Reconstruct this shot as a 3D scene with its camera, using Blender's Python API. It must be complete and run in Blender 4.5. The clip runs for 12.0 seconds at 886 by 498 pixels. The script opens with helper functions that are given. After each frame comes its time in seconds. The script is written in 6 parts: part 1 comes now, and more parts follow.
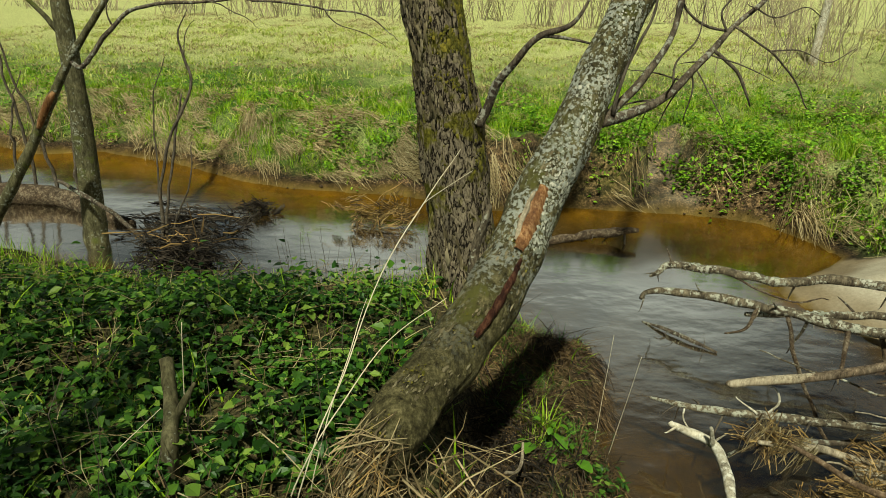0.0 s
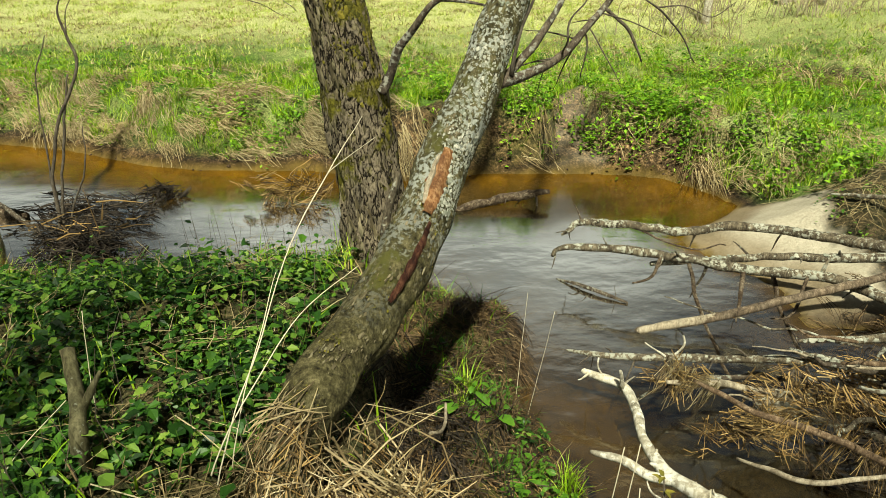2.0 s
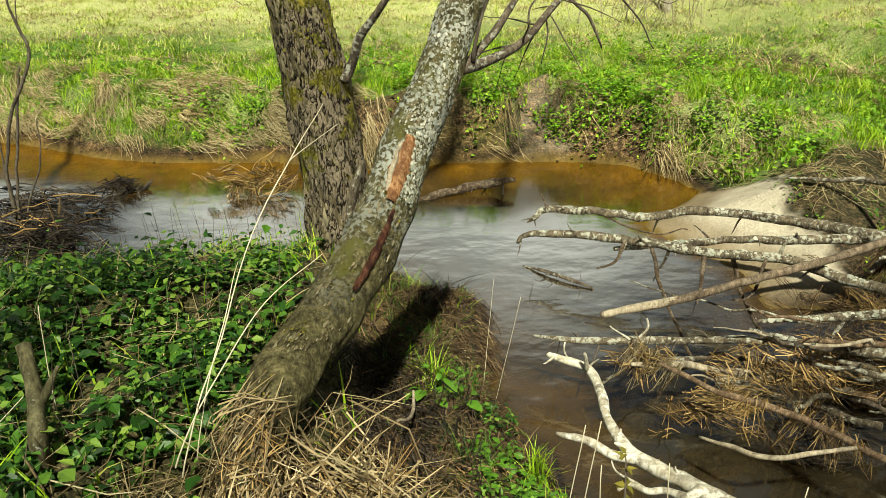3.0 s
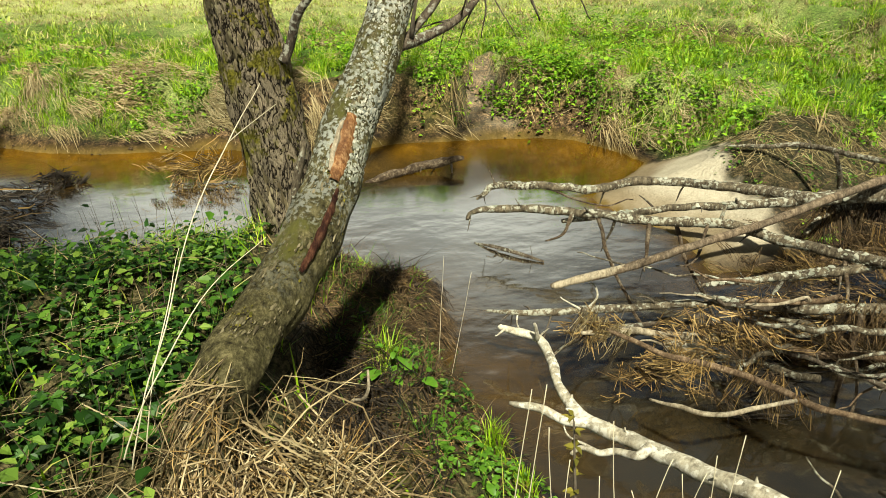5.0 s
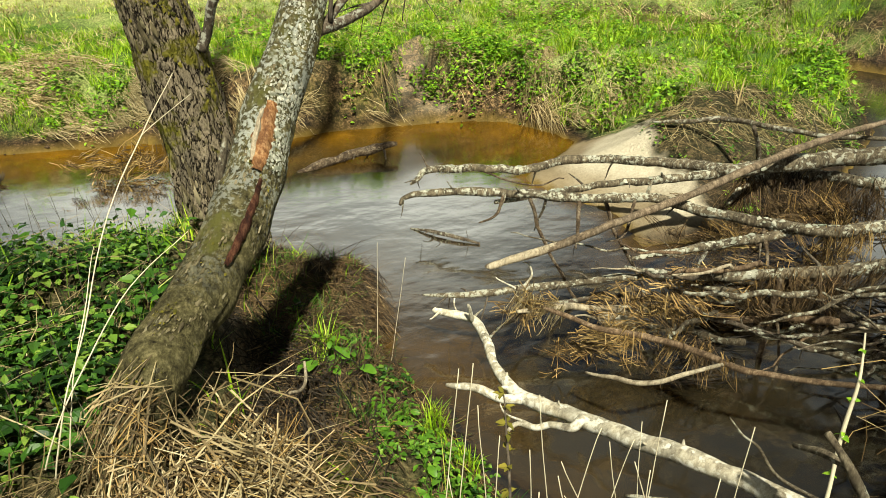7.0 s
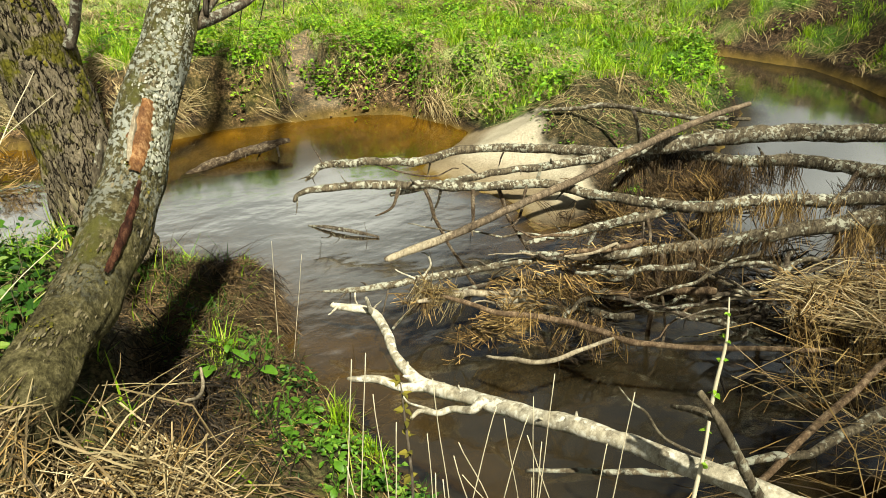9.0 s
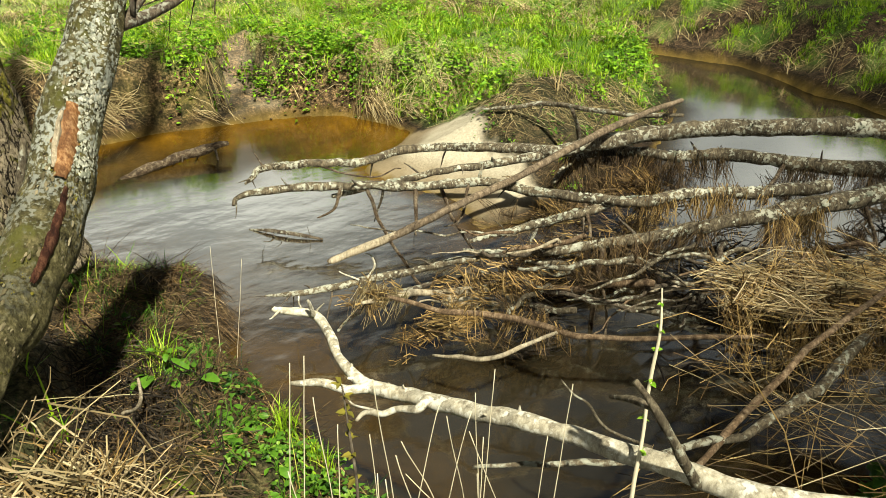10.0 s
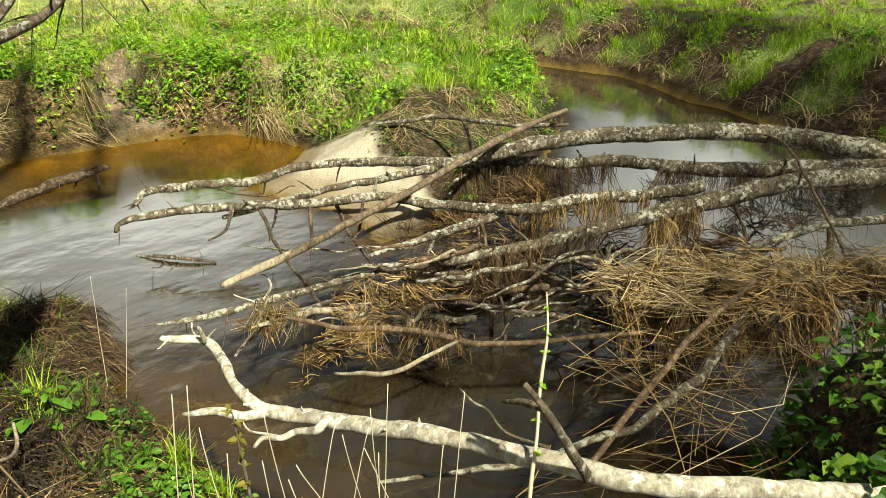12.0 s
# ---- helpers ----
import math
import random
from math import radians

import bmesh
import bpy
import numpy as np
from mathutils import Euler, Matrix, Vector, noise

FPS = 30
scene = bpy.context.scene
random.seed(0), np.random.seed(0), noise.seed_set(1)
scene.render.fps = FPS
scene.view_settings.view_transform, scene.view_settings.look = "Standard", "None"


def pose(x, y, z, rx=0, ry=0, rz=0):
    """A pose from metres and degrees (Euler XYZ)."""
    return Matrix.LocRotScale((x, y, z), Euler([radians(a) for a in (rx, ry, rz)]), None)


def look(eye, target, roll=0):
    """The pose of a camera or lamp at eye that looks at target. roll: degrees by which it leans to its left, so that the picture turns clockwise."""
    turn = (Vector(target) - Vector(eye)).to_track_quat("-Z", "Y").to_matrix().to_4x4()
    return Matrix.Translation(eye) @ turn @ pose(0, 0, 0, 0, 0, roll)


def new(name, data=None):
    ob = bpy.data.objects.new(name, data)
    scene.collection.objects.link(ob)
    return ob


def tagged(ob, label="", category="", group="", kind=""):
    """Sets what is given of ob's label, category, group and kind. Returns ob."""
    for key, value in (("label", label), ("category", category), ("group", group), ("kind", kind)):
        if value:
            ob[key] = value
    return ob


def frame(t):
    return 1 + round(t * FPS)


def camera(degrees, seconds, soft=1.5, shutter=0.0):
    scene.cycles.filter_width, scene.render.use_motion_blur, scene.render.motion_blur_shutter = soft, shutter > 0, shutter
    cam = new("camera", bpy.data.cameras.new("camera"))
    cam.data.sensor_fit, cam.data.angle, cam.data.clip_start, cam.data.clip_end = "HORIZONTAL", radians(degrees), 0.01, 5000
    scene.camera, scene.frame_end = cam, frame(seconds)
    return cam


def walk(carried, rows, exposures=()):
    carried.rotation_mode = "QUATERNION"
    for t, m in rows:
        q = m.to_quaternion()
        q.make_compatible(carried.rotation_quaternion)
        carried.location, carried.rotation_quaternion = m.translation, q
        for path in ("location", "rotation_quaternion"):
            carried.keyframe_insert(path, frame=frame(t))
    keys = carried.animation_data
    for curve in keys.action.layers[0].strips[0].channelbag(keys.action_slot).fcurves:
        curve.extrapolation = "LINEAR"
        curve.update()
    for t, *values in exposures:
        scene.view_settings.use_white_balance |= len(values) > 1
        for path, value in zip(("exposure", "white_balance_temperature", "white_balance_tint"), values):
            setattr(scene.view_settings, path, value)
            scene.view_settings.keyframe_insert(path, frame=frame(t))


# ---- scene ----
cam = camera(65.3, 12.0, soft=0.85)
PATH = [
    (0, (0.215, 0.594, 2.545), (0.187, 2.462, 1.83), 1.9),
    (0.5, (0.228, 0.587, 2.541), (0.258, 2.449, 1.811), 1.5),
    (1, (0.237, 0.579, 2.534), (0.332, 2.431, 1.786), 1.2),
    (1.5, (0.247, 0.578, 2.525), (0.397, 2.42, 1.759), 0.8),
    (2, (0.257, 0.571, 2.523), (0.457, 2.4, 1.741), 0.7),
    (2.5, (0.263, 0.567, 2.517), (0.512, 2.384, 1.721), 0.8),
    (3, (0.274, 0.56, 2.511), (0.562, 2.368, 1.705), 0.8),
    (5, (0.302, 0.545, 2.491), (0.714, 2.307, 1.639), -0.1),
    (5.5, (0.314, 0.55, 2.487), (0.765, 2.295, 1.621), -0.2),
    (6, (0.325, 0.547, 2.483), (0.812, 2.278, 1.608), -0.4),
    (6.5, (0.336, 0.539, 2.483), (0.86, 2.256, 1.601), -0.7),
    (7, (0.348, 0.535, 2.481), (0.916, 2.235, 1.592), -0.6),
    (9, (0.379, 0.502, 2.478), (1.196, 2.086, 1.573), 0.1),
    (9.5, (0.388, 0.495, 2.478), (1.273, 2.045, 1.575), 0.3),
    (10, (0.399, 0.488, 2.476), (1.348, 1.998, 1.572), 0.7),
    (10.5, (0.412, 0.48, 2.476), (1.426, 1.951, 1.577), 0.9),
    (11, (0.42, 0.469, 2.478), (1.495, 1.9, 1.584), 1.0),
    (11.5, (0.427, 0.46, 2.479), (1.558, 1.854, 1.598), 1.3),
    (12, (0.432, 0.455, 2.484), (1.612, 1.818, 1.619), 1.5),
]
EXPOSURE = [(0, 0.18, 6800, -7), (0.35, 0.60, 6800, -6), (1, 0.68, 6800, -5), (2.5, 0.78, 6800, -2), (5, 0.88, 6900, 0), (9, 1.02, 6900, 1), (12, 1.08, 6900, 2)]
walk(cam, [(t, look(eye, target, roll)) for t, eye, target, roll in PATH], EXPOSURE)


# ---- world, sun, exposure ----
SUN_AZ, SUN_EL = radians(8), radians(56)   # light travels towards +y, turned a little to +x
world = bpy.data.worlds.new("world")
scene.world = world
world.use_nodes = True
wn, wl = world.node_tree.nodes, world.node_tree.links
wn.clear()
sky = wn.new("ShaderNodeTexSky")
sky.sky_type = "NISHITA"
sky.sun_disc = False
sky.sun_elevation = SUN_EL
sky.sun_rotation = radians(180) + SUN_AZ
sky.dust_density = 2.0
wtc = wn.new("ShaderNodeTexCoord")
wmap = wn.new("ShaderNodeMapping")
wmap.inputs["Scale"].default_value = (1.0, 1.0, 2.4)
wno = wn.new("ShaderNodeTexNoise")
wno.inputs["Scale"].default_value = 2.2
wno.inputs["Detail"].default_value = 6.0
wra = wn.new("ShaderNodeValToRGB")
wra.color_ramp.elements[0].position, wra.color_ramp.elements[1].position = 0.35, 0.57
wmix = wn.new("ShaderNodeMixRGB")
wsep = wn.new("ShaderNodeSeparateXYZ")
whor = wn.new("ShaderNodeMapRange")
whor.inputs["From Min"].default_value, whor.inputs["From Max"].default_value = 0.0, 0.86
whor.inputs["To Min"].default_value, whor.inputs["To Max"].default_value = 1.0, 0.06
wcl = wn.new("ShaderNodeMixRGB")
wcl.inputs[1].default_value = (0.55, 0.565, 0.58, 1)
wcl.inputs[2].default_value = (18.0, 18.05, 17.9, 1)
wmul = wn.new("ShaderNodeMath")
wmul.operation = "MULTIPLY"
wbg = wn.new("ShaderNodeBackground")
wbg.inputs["Strength"].default_value = 0.05
wdim = wn.new("ShaderNodeMixRGB")
wdim.blend_type = "MULTIPLY"
wdim.inputs[0].default_value = 1.0
wdim.inputs[2].default_value = (0.15, 0.15, 0.15, 1)   # thin high haze
wout = wn.new("ShaderNodeOutputWorld")
wl.new(wtc.outputs["Generated"], wmap.inputs["Vector"])
wl.new(wmap.outputs["Vector"], wno.inputs["Vector"])
wl.new(wno.outputs["Fac"], wra.inputs["Fac"])
wl.new(wtc.outputs["Generated"], wsep.inputs[0])
wl.new(wsep.outputs["Z"], whor.inputs["Value"])
wl.new(whor.outputs["Result"], wcl.inputs[0])
wl.new(wra.outputs["Color"], wmul.inputs[0])
wl.new(whor.outputs["Result"], wmul.inputs[1])
wl.new(wmul.outputs[0], wmix.inputs[0])
wl.new(wcl.outputs["Color"], wmix.inputs[2])
wl.new(sky.outputs["Color"], wdim.inputs[1])
wl.new(wdim.outputs["Color"], wmix.inputs[1])
wl.new(wmix.outputs["Color"], wbg.inputs["Color"])
wl.new(wbg.outputs["Background"], wout.inputs["Surface"])

sun_data = bpy.data.lights.new("sun", "SUN")
sun_data.energy = 5.0
sun_data.angle = radians(1.6)
sun_data.color = (1.0, 0.94, 0.84)
sun = new("sun", sun_data)
sun_dir = Vector((math.sin(SUN_AZ) * math.cos(SUN_EL), math.cos(SUN_AZ) * math.cos(SUN_EL), -math.sin(SUN_EL)))
sun.rotation_mode = "QUATERNION"
sun.rotation_quaternion = sun_dir.to_track_quat("-Z", "Y")
sun.location = (0, -6, 12)


# ---- materials ----
def material(name):
    m = bpy.data.materials.new(name)
    m.use_nodes = True
    nt = m.node_tree
    return m, nt.nodes, nt.links, nt.nodes["Principled BSDF"]


def coords(n, l, scale=(1, 1, 1), kind="Object"):
    tc, mp = n.new("ShaderNodeTexCoord"), n.new("ShaderNodeMapping")
    mp.inputs["Scale"].default_value = scale
    l.new(tc.outputs[kind], mp.inputs["Vector"])
    return mp.outputs["Vector"]


def noise_tex(n, l, vec, scale, detail=5.0, rough=0.6):
    t = n.new("ShaderNodeTexNoise")
    t.inputs["Scale"].default_value = scale
    t.inputs["Detail"].default_value = detail
    t.inputs["Roughness"].default_value = rough
    l.new(vec, t.inputs["Vector"])
    return t.outputs["Fac"]


def ramp(n, l, fac, stops):
    r = n.new("ShaderNodeValToRGB")
    e = r.color_ramp.elements
    while len(e) < len(stops):
        e.new(0.5)
    for el, (p, c) in zip(e, stops):
        el.position, el.color = p, (*c, 1) if len(c) == 3 else c
    l.new(fac, r.inputs["Fac"])
    return r.outputs["Color"]


def mix(n, l, fac, a, b, mode="MIX"):
    m = n.new("ShaderNodeMixRGB")
    m.blend_type = mode
    for i, v in enumerate((fac, a, b)):
        if isinstance(v, (int, float)):
            m.inputs[i].default_value = v
        elif isinstance(v, tuple):
            m.inputs[i].default_value = (*v, 1)
        else:
            l.new(v, m.inputs[i])
    return m.outputs["Color"]


def bump(n, l, bsdf, height, strength, dist, after=None):
    b = n.new("ShaderNodeBump")
    b.inputs["Strength"].default_value = strength
    b.inputs["Distance"].default_value = dist
    l.new(height, b.inputs["Height"])
    if after:
        l.new(after, b.inputs["Normal"])
    l.new(b.outputs["Normal"], bsdf.inputs["Normal"])
    return b.outputs["Normal"]


def attr(n, name):
    a = n.new("ShaderNodeAttribute")
    a.attribute_name = name
    return a.outputs["Fac"]


def island(n):
    return n.new("ShaderNodeNewGeometry").outputs["Random Per Island"]


def leafy(name, stops, rough=0.55, through_light=0.22, scale=1.5):
    """Leaf, blade and straw: colour by piece, shifted by patches, with light shining through."""
    m, n, l, b = material(name)
    v = coords(n, l)
    col = ramp(n, l, island(n), stops)
    patch = ramp(n, l, noise_tex(n, l, v, scale, 3), [(0.3, (0.62, 0.66, 0.6)), (0.7, (1.25, 1.2, 1.15))])
    col = mix(n, l, 1.0, col, patch, "MULTIPLY")
    l.new(col, b.inputs["Base Color"])
    b.inputs["Roughness"].default_value = rough
    b.inputs["Specular IOR Level"].default_value = 0.2
    if through_light:
        tr = n.new("ShaderNodeBsdfTranslucent")
        l.new(col, tr.inputs["Color"])
        mx = n.new("ShaderNodeMixShader")
        mx.inputs[0].default_value = through_light
        l.new(b.outputs[0], mx.inputs[1])
        l.new(tr.outputs[0], mx.inputs[2])
        l.new(mx.outputs[0], n["Material Output"].inputs["Surface"])
    return m


# The lowest stops of LEAF carry the shade of the gaps between leaves.
LEAF = leafy("leaf_green", [(0.0, (0.007, 0.022, 0.004)), (0.4, (0.025, 0.078, 0.011)), (0.75, (0.075, 0.18, 0.021)), (1.0, (0.20, 0.30, 0.05))], 0.42)
LEAF_HERB = leafy("leaf_herb", [(0.0, (0.035, 0.10, 0.010)), (0.6, (0.085, 0.20, 0.018)), (1.0, (0.19, 0.32, 0.04))], 0.45)
LEAF_FAR = leafy("leaf_fresh", [(0.0, (0.05, 0.14, 0.008)), (0.55, (0.15, 0.32, 0.018)), (1.0, (0.28, 0.46, 0.035))], 0.5)
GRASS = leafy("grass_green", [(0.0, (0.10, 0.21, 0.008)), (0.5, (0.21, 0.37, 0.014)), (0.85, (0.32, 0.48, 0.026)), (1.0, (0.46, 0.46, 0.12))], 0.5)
# Paler and yellower than GRASS.
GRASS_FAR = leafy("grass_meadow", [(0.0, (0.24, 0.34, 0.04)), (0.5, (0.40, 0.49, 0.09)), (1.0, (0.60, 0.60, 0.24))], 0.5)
GRASS_DRY = leafy("grass_dry", [(0.0, (0.14, 0.10, 0.045)), (0.5, (0.32, 0.25, 0.125)), (1.0, (0.54, 0.46, 0.28))], 0.6, 0.2)
STRAW = leafy("straw_pale", [(0.0, (0.085, 0.06, 0.03)), (0.4, (0.21, 0.155, 0.08)), (0.8, (0.36, 0.285, 0.16)), (1.0, (0.52, 0.44, 0.285))], 0.6, 0.0, 3.0)
WRACK = leafy("wrack_brown", [(0.0, (0.018, 0.011, 0.005)), (0.35, (0.095, 0.06, 0.022)), (0.75, (0.28, 0.18, 0.065)), (1.0, (0.46, 0.33, 0.15))], 0.7, 0.0, 3.0)
# Wet wrack and roots, with the shade of gaps put into their colour.
WRACK_DARK = leafy("wrack_wet_shaded", [(0.0, (0.022, 0.014, 0.007)), (0.6, (0.075, 0.048, 0.022)), (1.0, (0.19, 0.13, 0.065))], 0.7, 0.0, 3.0)
ROOTS = leafy("root_dark_and_gap_shade", [(0.0, (0.007, 0.005, 0.004)), (0.6, (0.022, 0.017, 0.012)), (1.0, (0.07, 0.056, 0.04))], 0.8, 0.0, 3.0)
STALK = leafy("stalk_bleached", [(0.0, (0.42, 0.36, 0.25)), (1.0, (0.64, 0.58, 0.45))], 0.6, 0.0, 2.0)


def bark(name, dark, mid, pale, lichen=None, lichen_at=0.6, moss=None, moss_at=0.62, grain=(1, 1, 0.3), scale=26, depth=0.012, base_rough=0.85, lichen_from=None, plates=0, spot=38, blotch=8):
    m, n, l, b = material(name)
    v = coords(n, l)
    vg = coords(n, l, grain)
    f1 = noise_tex(n, l, vg, scale, 8, 0.7)
    f2 = noise_tex(n, l, v, blotch, 5, 0.65)
    f3 = noise_tex(n, l, vg, scale * 3.3, 4, 0.65)
    f1 = mix(n, l, 0.35, f1, f3)
    relief = f1
    if plates:
        ridges = []
        for k, (sx_, sz) in enumerate(((1.0, 0.33), (1.9, 0.7))):
            f = noise_tex(n, l, coords(n, l, (1, 1, sz)), plates * sx_, 3, 0.5)
            sub, ab = n.new("ShaderNodeMath"), n.new("ShaderNodeMath")
            sub.operation, ab.operation = "SUBTRACT", "ABSOLUTE"
            sub.inputs[1].default_value = 0.5
            l.new(f, sub.inputs[0])
            l.new(sub.outputs[0], ab.inputs[0])
            ridges.append(ramp(n, l, ab.outputs[0], [(0.003, (0, 0, 0)), (0.05, (1, 1, 1))]))
        plate = mix(n, l, 0.5, ridges[0], mix(n, l, 1.0, ridges[0], ridges[1], "MULTIPLY"))
        relief = mix(n, l, 0.62, f1, plate)
    col = ramp(n, l, relief, [(0.36, dark), (0.5, mid), (0.63, pale)])
    col = mix(n, l, 0.5, col, ramp(n, l, f2, [(0.38, (0.42, 0.42, 0.40)), (0.62, (1.35, 1.3, 1.2))]), "MULTIPLY")
    if lichen:
        spots = noise_tex(n, l, v, spot, 4, 0.6)
        zone = noise_tex(n, l, v, 4.5, 2)
        fac = n.new("ShaderNodeMath")
        fac.operation = "MULTIPLY_ADD"
        fac.inputs[1].default_value = 0.55
        l.new(zone, fac.inputs[0])
        l.new(spots, fac.inputs[2])
        lf = ramp(n, l, fac.outputs[0], [(lichen_at + 0.12, (0, 0, 0)), (lichen_at + 0.21, (1, 1, 1))])
        if lichen_from is not None:
            sx = n.new("ShaderNodeSeparateXYZ")
            l.new(v, sx.inputs[0])
            up = n.new("ShaderNodeMath")
            up.operation = "MULTIPLY_ADD"
            up.inputs[1].default_value = 2.2
            up.inputs[2].default_value = -2.2 * lichen_from
            up.use_clamp = True
            l.new(sx.outputs["Z"], up.inputs[0])
            lf = mix(n, l, 1.0, lf, up.outputs[0], "MULTIPLY")
        col = mix(n, l, lf, col, lichen)
    if moss:
        mf = ramp(n, l, noise_tex(n, l, v, 3.2, 5, 0.7), [(moss_at, (0, 0, 0)), (moss_at + 0.08, (1, 1, 1))])
        col = mix(n, l, mf, col, moss)
    l.new(col, b.inputs["Base Color"])
    b.inputs["Roughness"].default_value = base_rough
    b.inputs["Specular IOR Level"].default_value = 0.12
    bump(n, l, b, relief, 1.0, depth)
    return m


BARK_OLD = bark("bark_furrowed", (0.016, 0.012, 0.008), (0.11, 0.088, 0.056), (0.215, 0.18, 0.125), moss=(0.135, 0.125, 0.016), moss_at=0.52, plates=34, scale=38, grain=(1, 1, 0.45), depth=0.03)
BARK_LEAN = bark("bark_lichen", (0.012, 0.010, 0.005), (0.074, 0.066, 0.029), (0.175, 0.155, 0.08), lichen=(0.31, 0.325, 0.28), lichen_at=0.66, lichen_from=0.30, moss=(0.085, 0.083, 0.022), moss_at=0.58, spot=56, blotch=19, grain=(1, 1, 0.6), scale=30, depth=0.03)
BARK_GREY = bark("bark_grey_lichen", (0.014, 0.010, 0.007), (0.095, 0.078, 0.053), (0.23, 0.20, 0.14), lichen=(0.33, 0.33, 0.26), lichen_at=0.69, spot=34, blotch=5, scale=36, depth=0.012)
BARK_DARK = bark("bark_wet_dark", (0.02, 0.016, 0.012), (0.07, 0.055, 0.04), (0.16, 0.135, 0.10), lichen=(0.24, 0.24, 0.19), lichen_at=0.70, scale=34, depth=0.008)
BARK_WHITE = bark("bark_bleached", (0.12, 0.10, 0.07), (0.36, 0.33, 0.25), (0.56, 0.53, 0.43), lichen=(0.56, 0.54, 0.45), lichen_at=0.68, scale=24, depth=0.006)
BARK_YOUNG = bark("bark_young", (0.025, 0.022, 0.011), (0.075, 0.07, 0.036), (0.15, 0.14, 0.08), lichen=(0.22, 0.23, 0.18), lichen_at=0.74, moss=(0.075, 0.085, 0.018), moss_at=0.55, scale=30, depth=0.006)
BARK_BROWN = bark("bark_red_brown", (0.03, 0.02, 0.012), (0.115, 0.078, 0.048), (0.26, 0.20, 0.135), scale=40, depth=0.005)
WOOD_RAW = bark("wood_bared", (0.05, 0.020, 0.008), (0.155, 0.07, 0.026), (0.33, 0.20, 0.10), grain=(1, 1, 0.12), scale=44, depth=0.006, base_rough=0.6)
WOOD_PALE = bark("wood_weathered", (0.09, 0.07, 0.045), (0.265, 0.225, 0.16), (0.43, 0.385, 0.29), grain=(1, 1, 0.2), scale=36, depth=0.005)
WOOD_GREY = bark("wood_grey_brown", (0.035, 0.025, 0.016), (0.125, 0.095, 0.065), (0.26, 0.21, 0.15), grain=(1, 1, 0.2), scale=36, depth=0.005)
LICHEN = leafy("lichen_crust", [(0.0, (0.17, 0.18, 0.14)), (0.6, (0.30, 0.305, 0.255)), (1.0, (0.42, 0.42, 0.36))], 0.9, 0.0, 9.0)
WOOD_RED = bark("wood_dark_red", (0.010, 0.004, 0.003), (0.040, 0.015, 0.009), (0.11, 0.052, 0.03), grain=(1, 1, 0.2), scale=44, depth=0.01)
MOSS = leafy("moss_olive", [(0.0, (0.05, 0.05, 0.008)), (0.6, (0.11, 0.10, 0.014)), (1.0, (0.18, 0.155, 0.024))], 0.9, 0.0, 9.0)
BARK_SCALE = leafy("bark_scale", [(0.0, (0.045, 0.036, 0.02)), (0.6, (0.125, 0.105, 0.06)), (1.0, (0.23, 0.20, 0.13))], 0.9, 0.0, 6.0)
BARK_DRIFT = bark("bark_rotten", (0.016, 0.011, 0.008), (0.07, 0.05, 0.032), (0.22, 0.185, 0.135), grain=(1, 1, 1), scale=22, depth=0.02)
TWIG = bark("twig_dark", (0.03, 0.024, 0.018), (0.085, 0.07, 0.052), (0.17, 0.15, 0.12), scale=60, depth=0.003)

# Brown twigs paled, with the haze of distance put into the colour.
SHRUB = leafy("shrub_hazed", [(0.0, (0.18, 0.15, 0.10)), (1.0, (0.38, 0.32, 0.22))], 0.8, 0.0, 0.5)


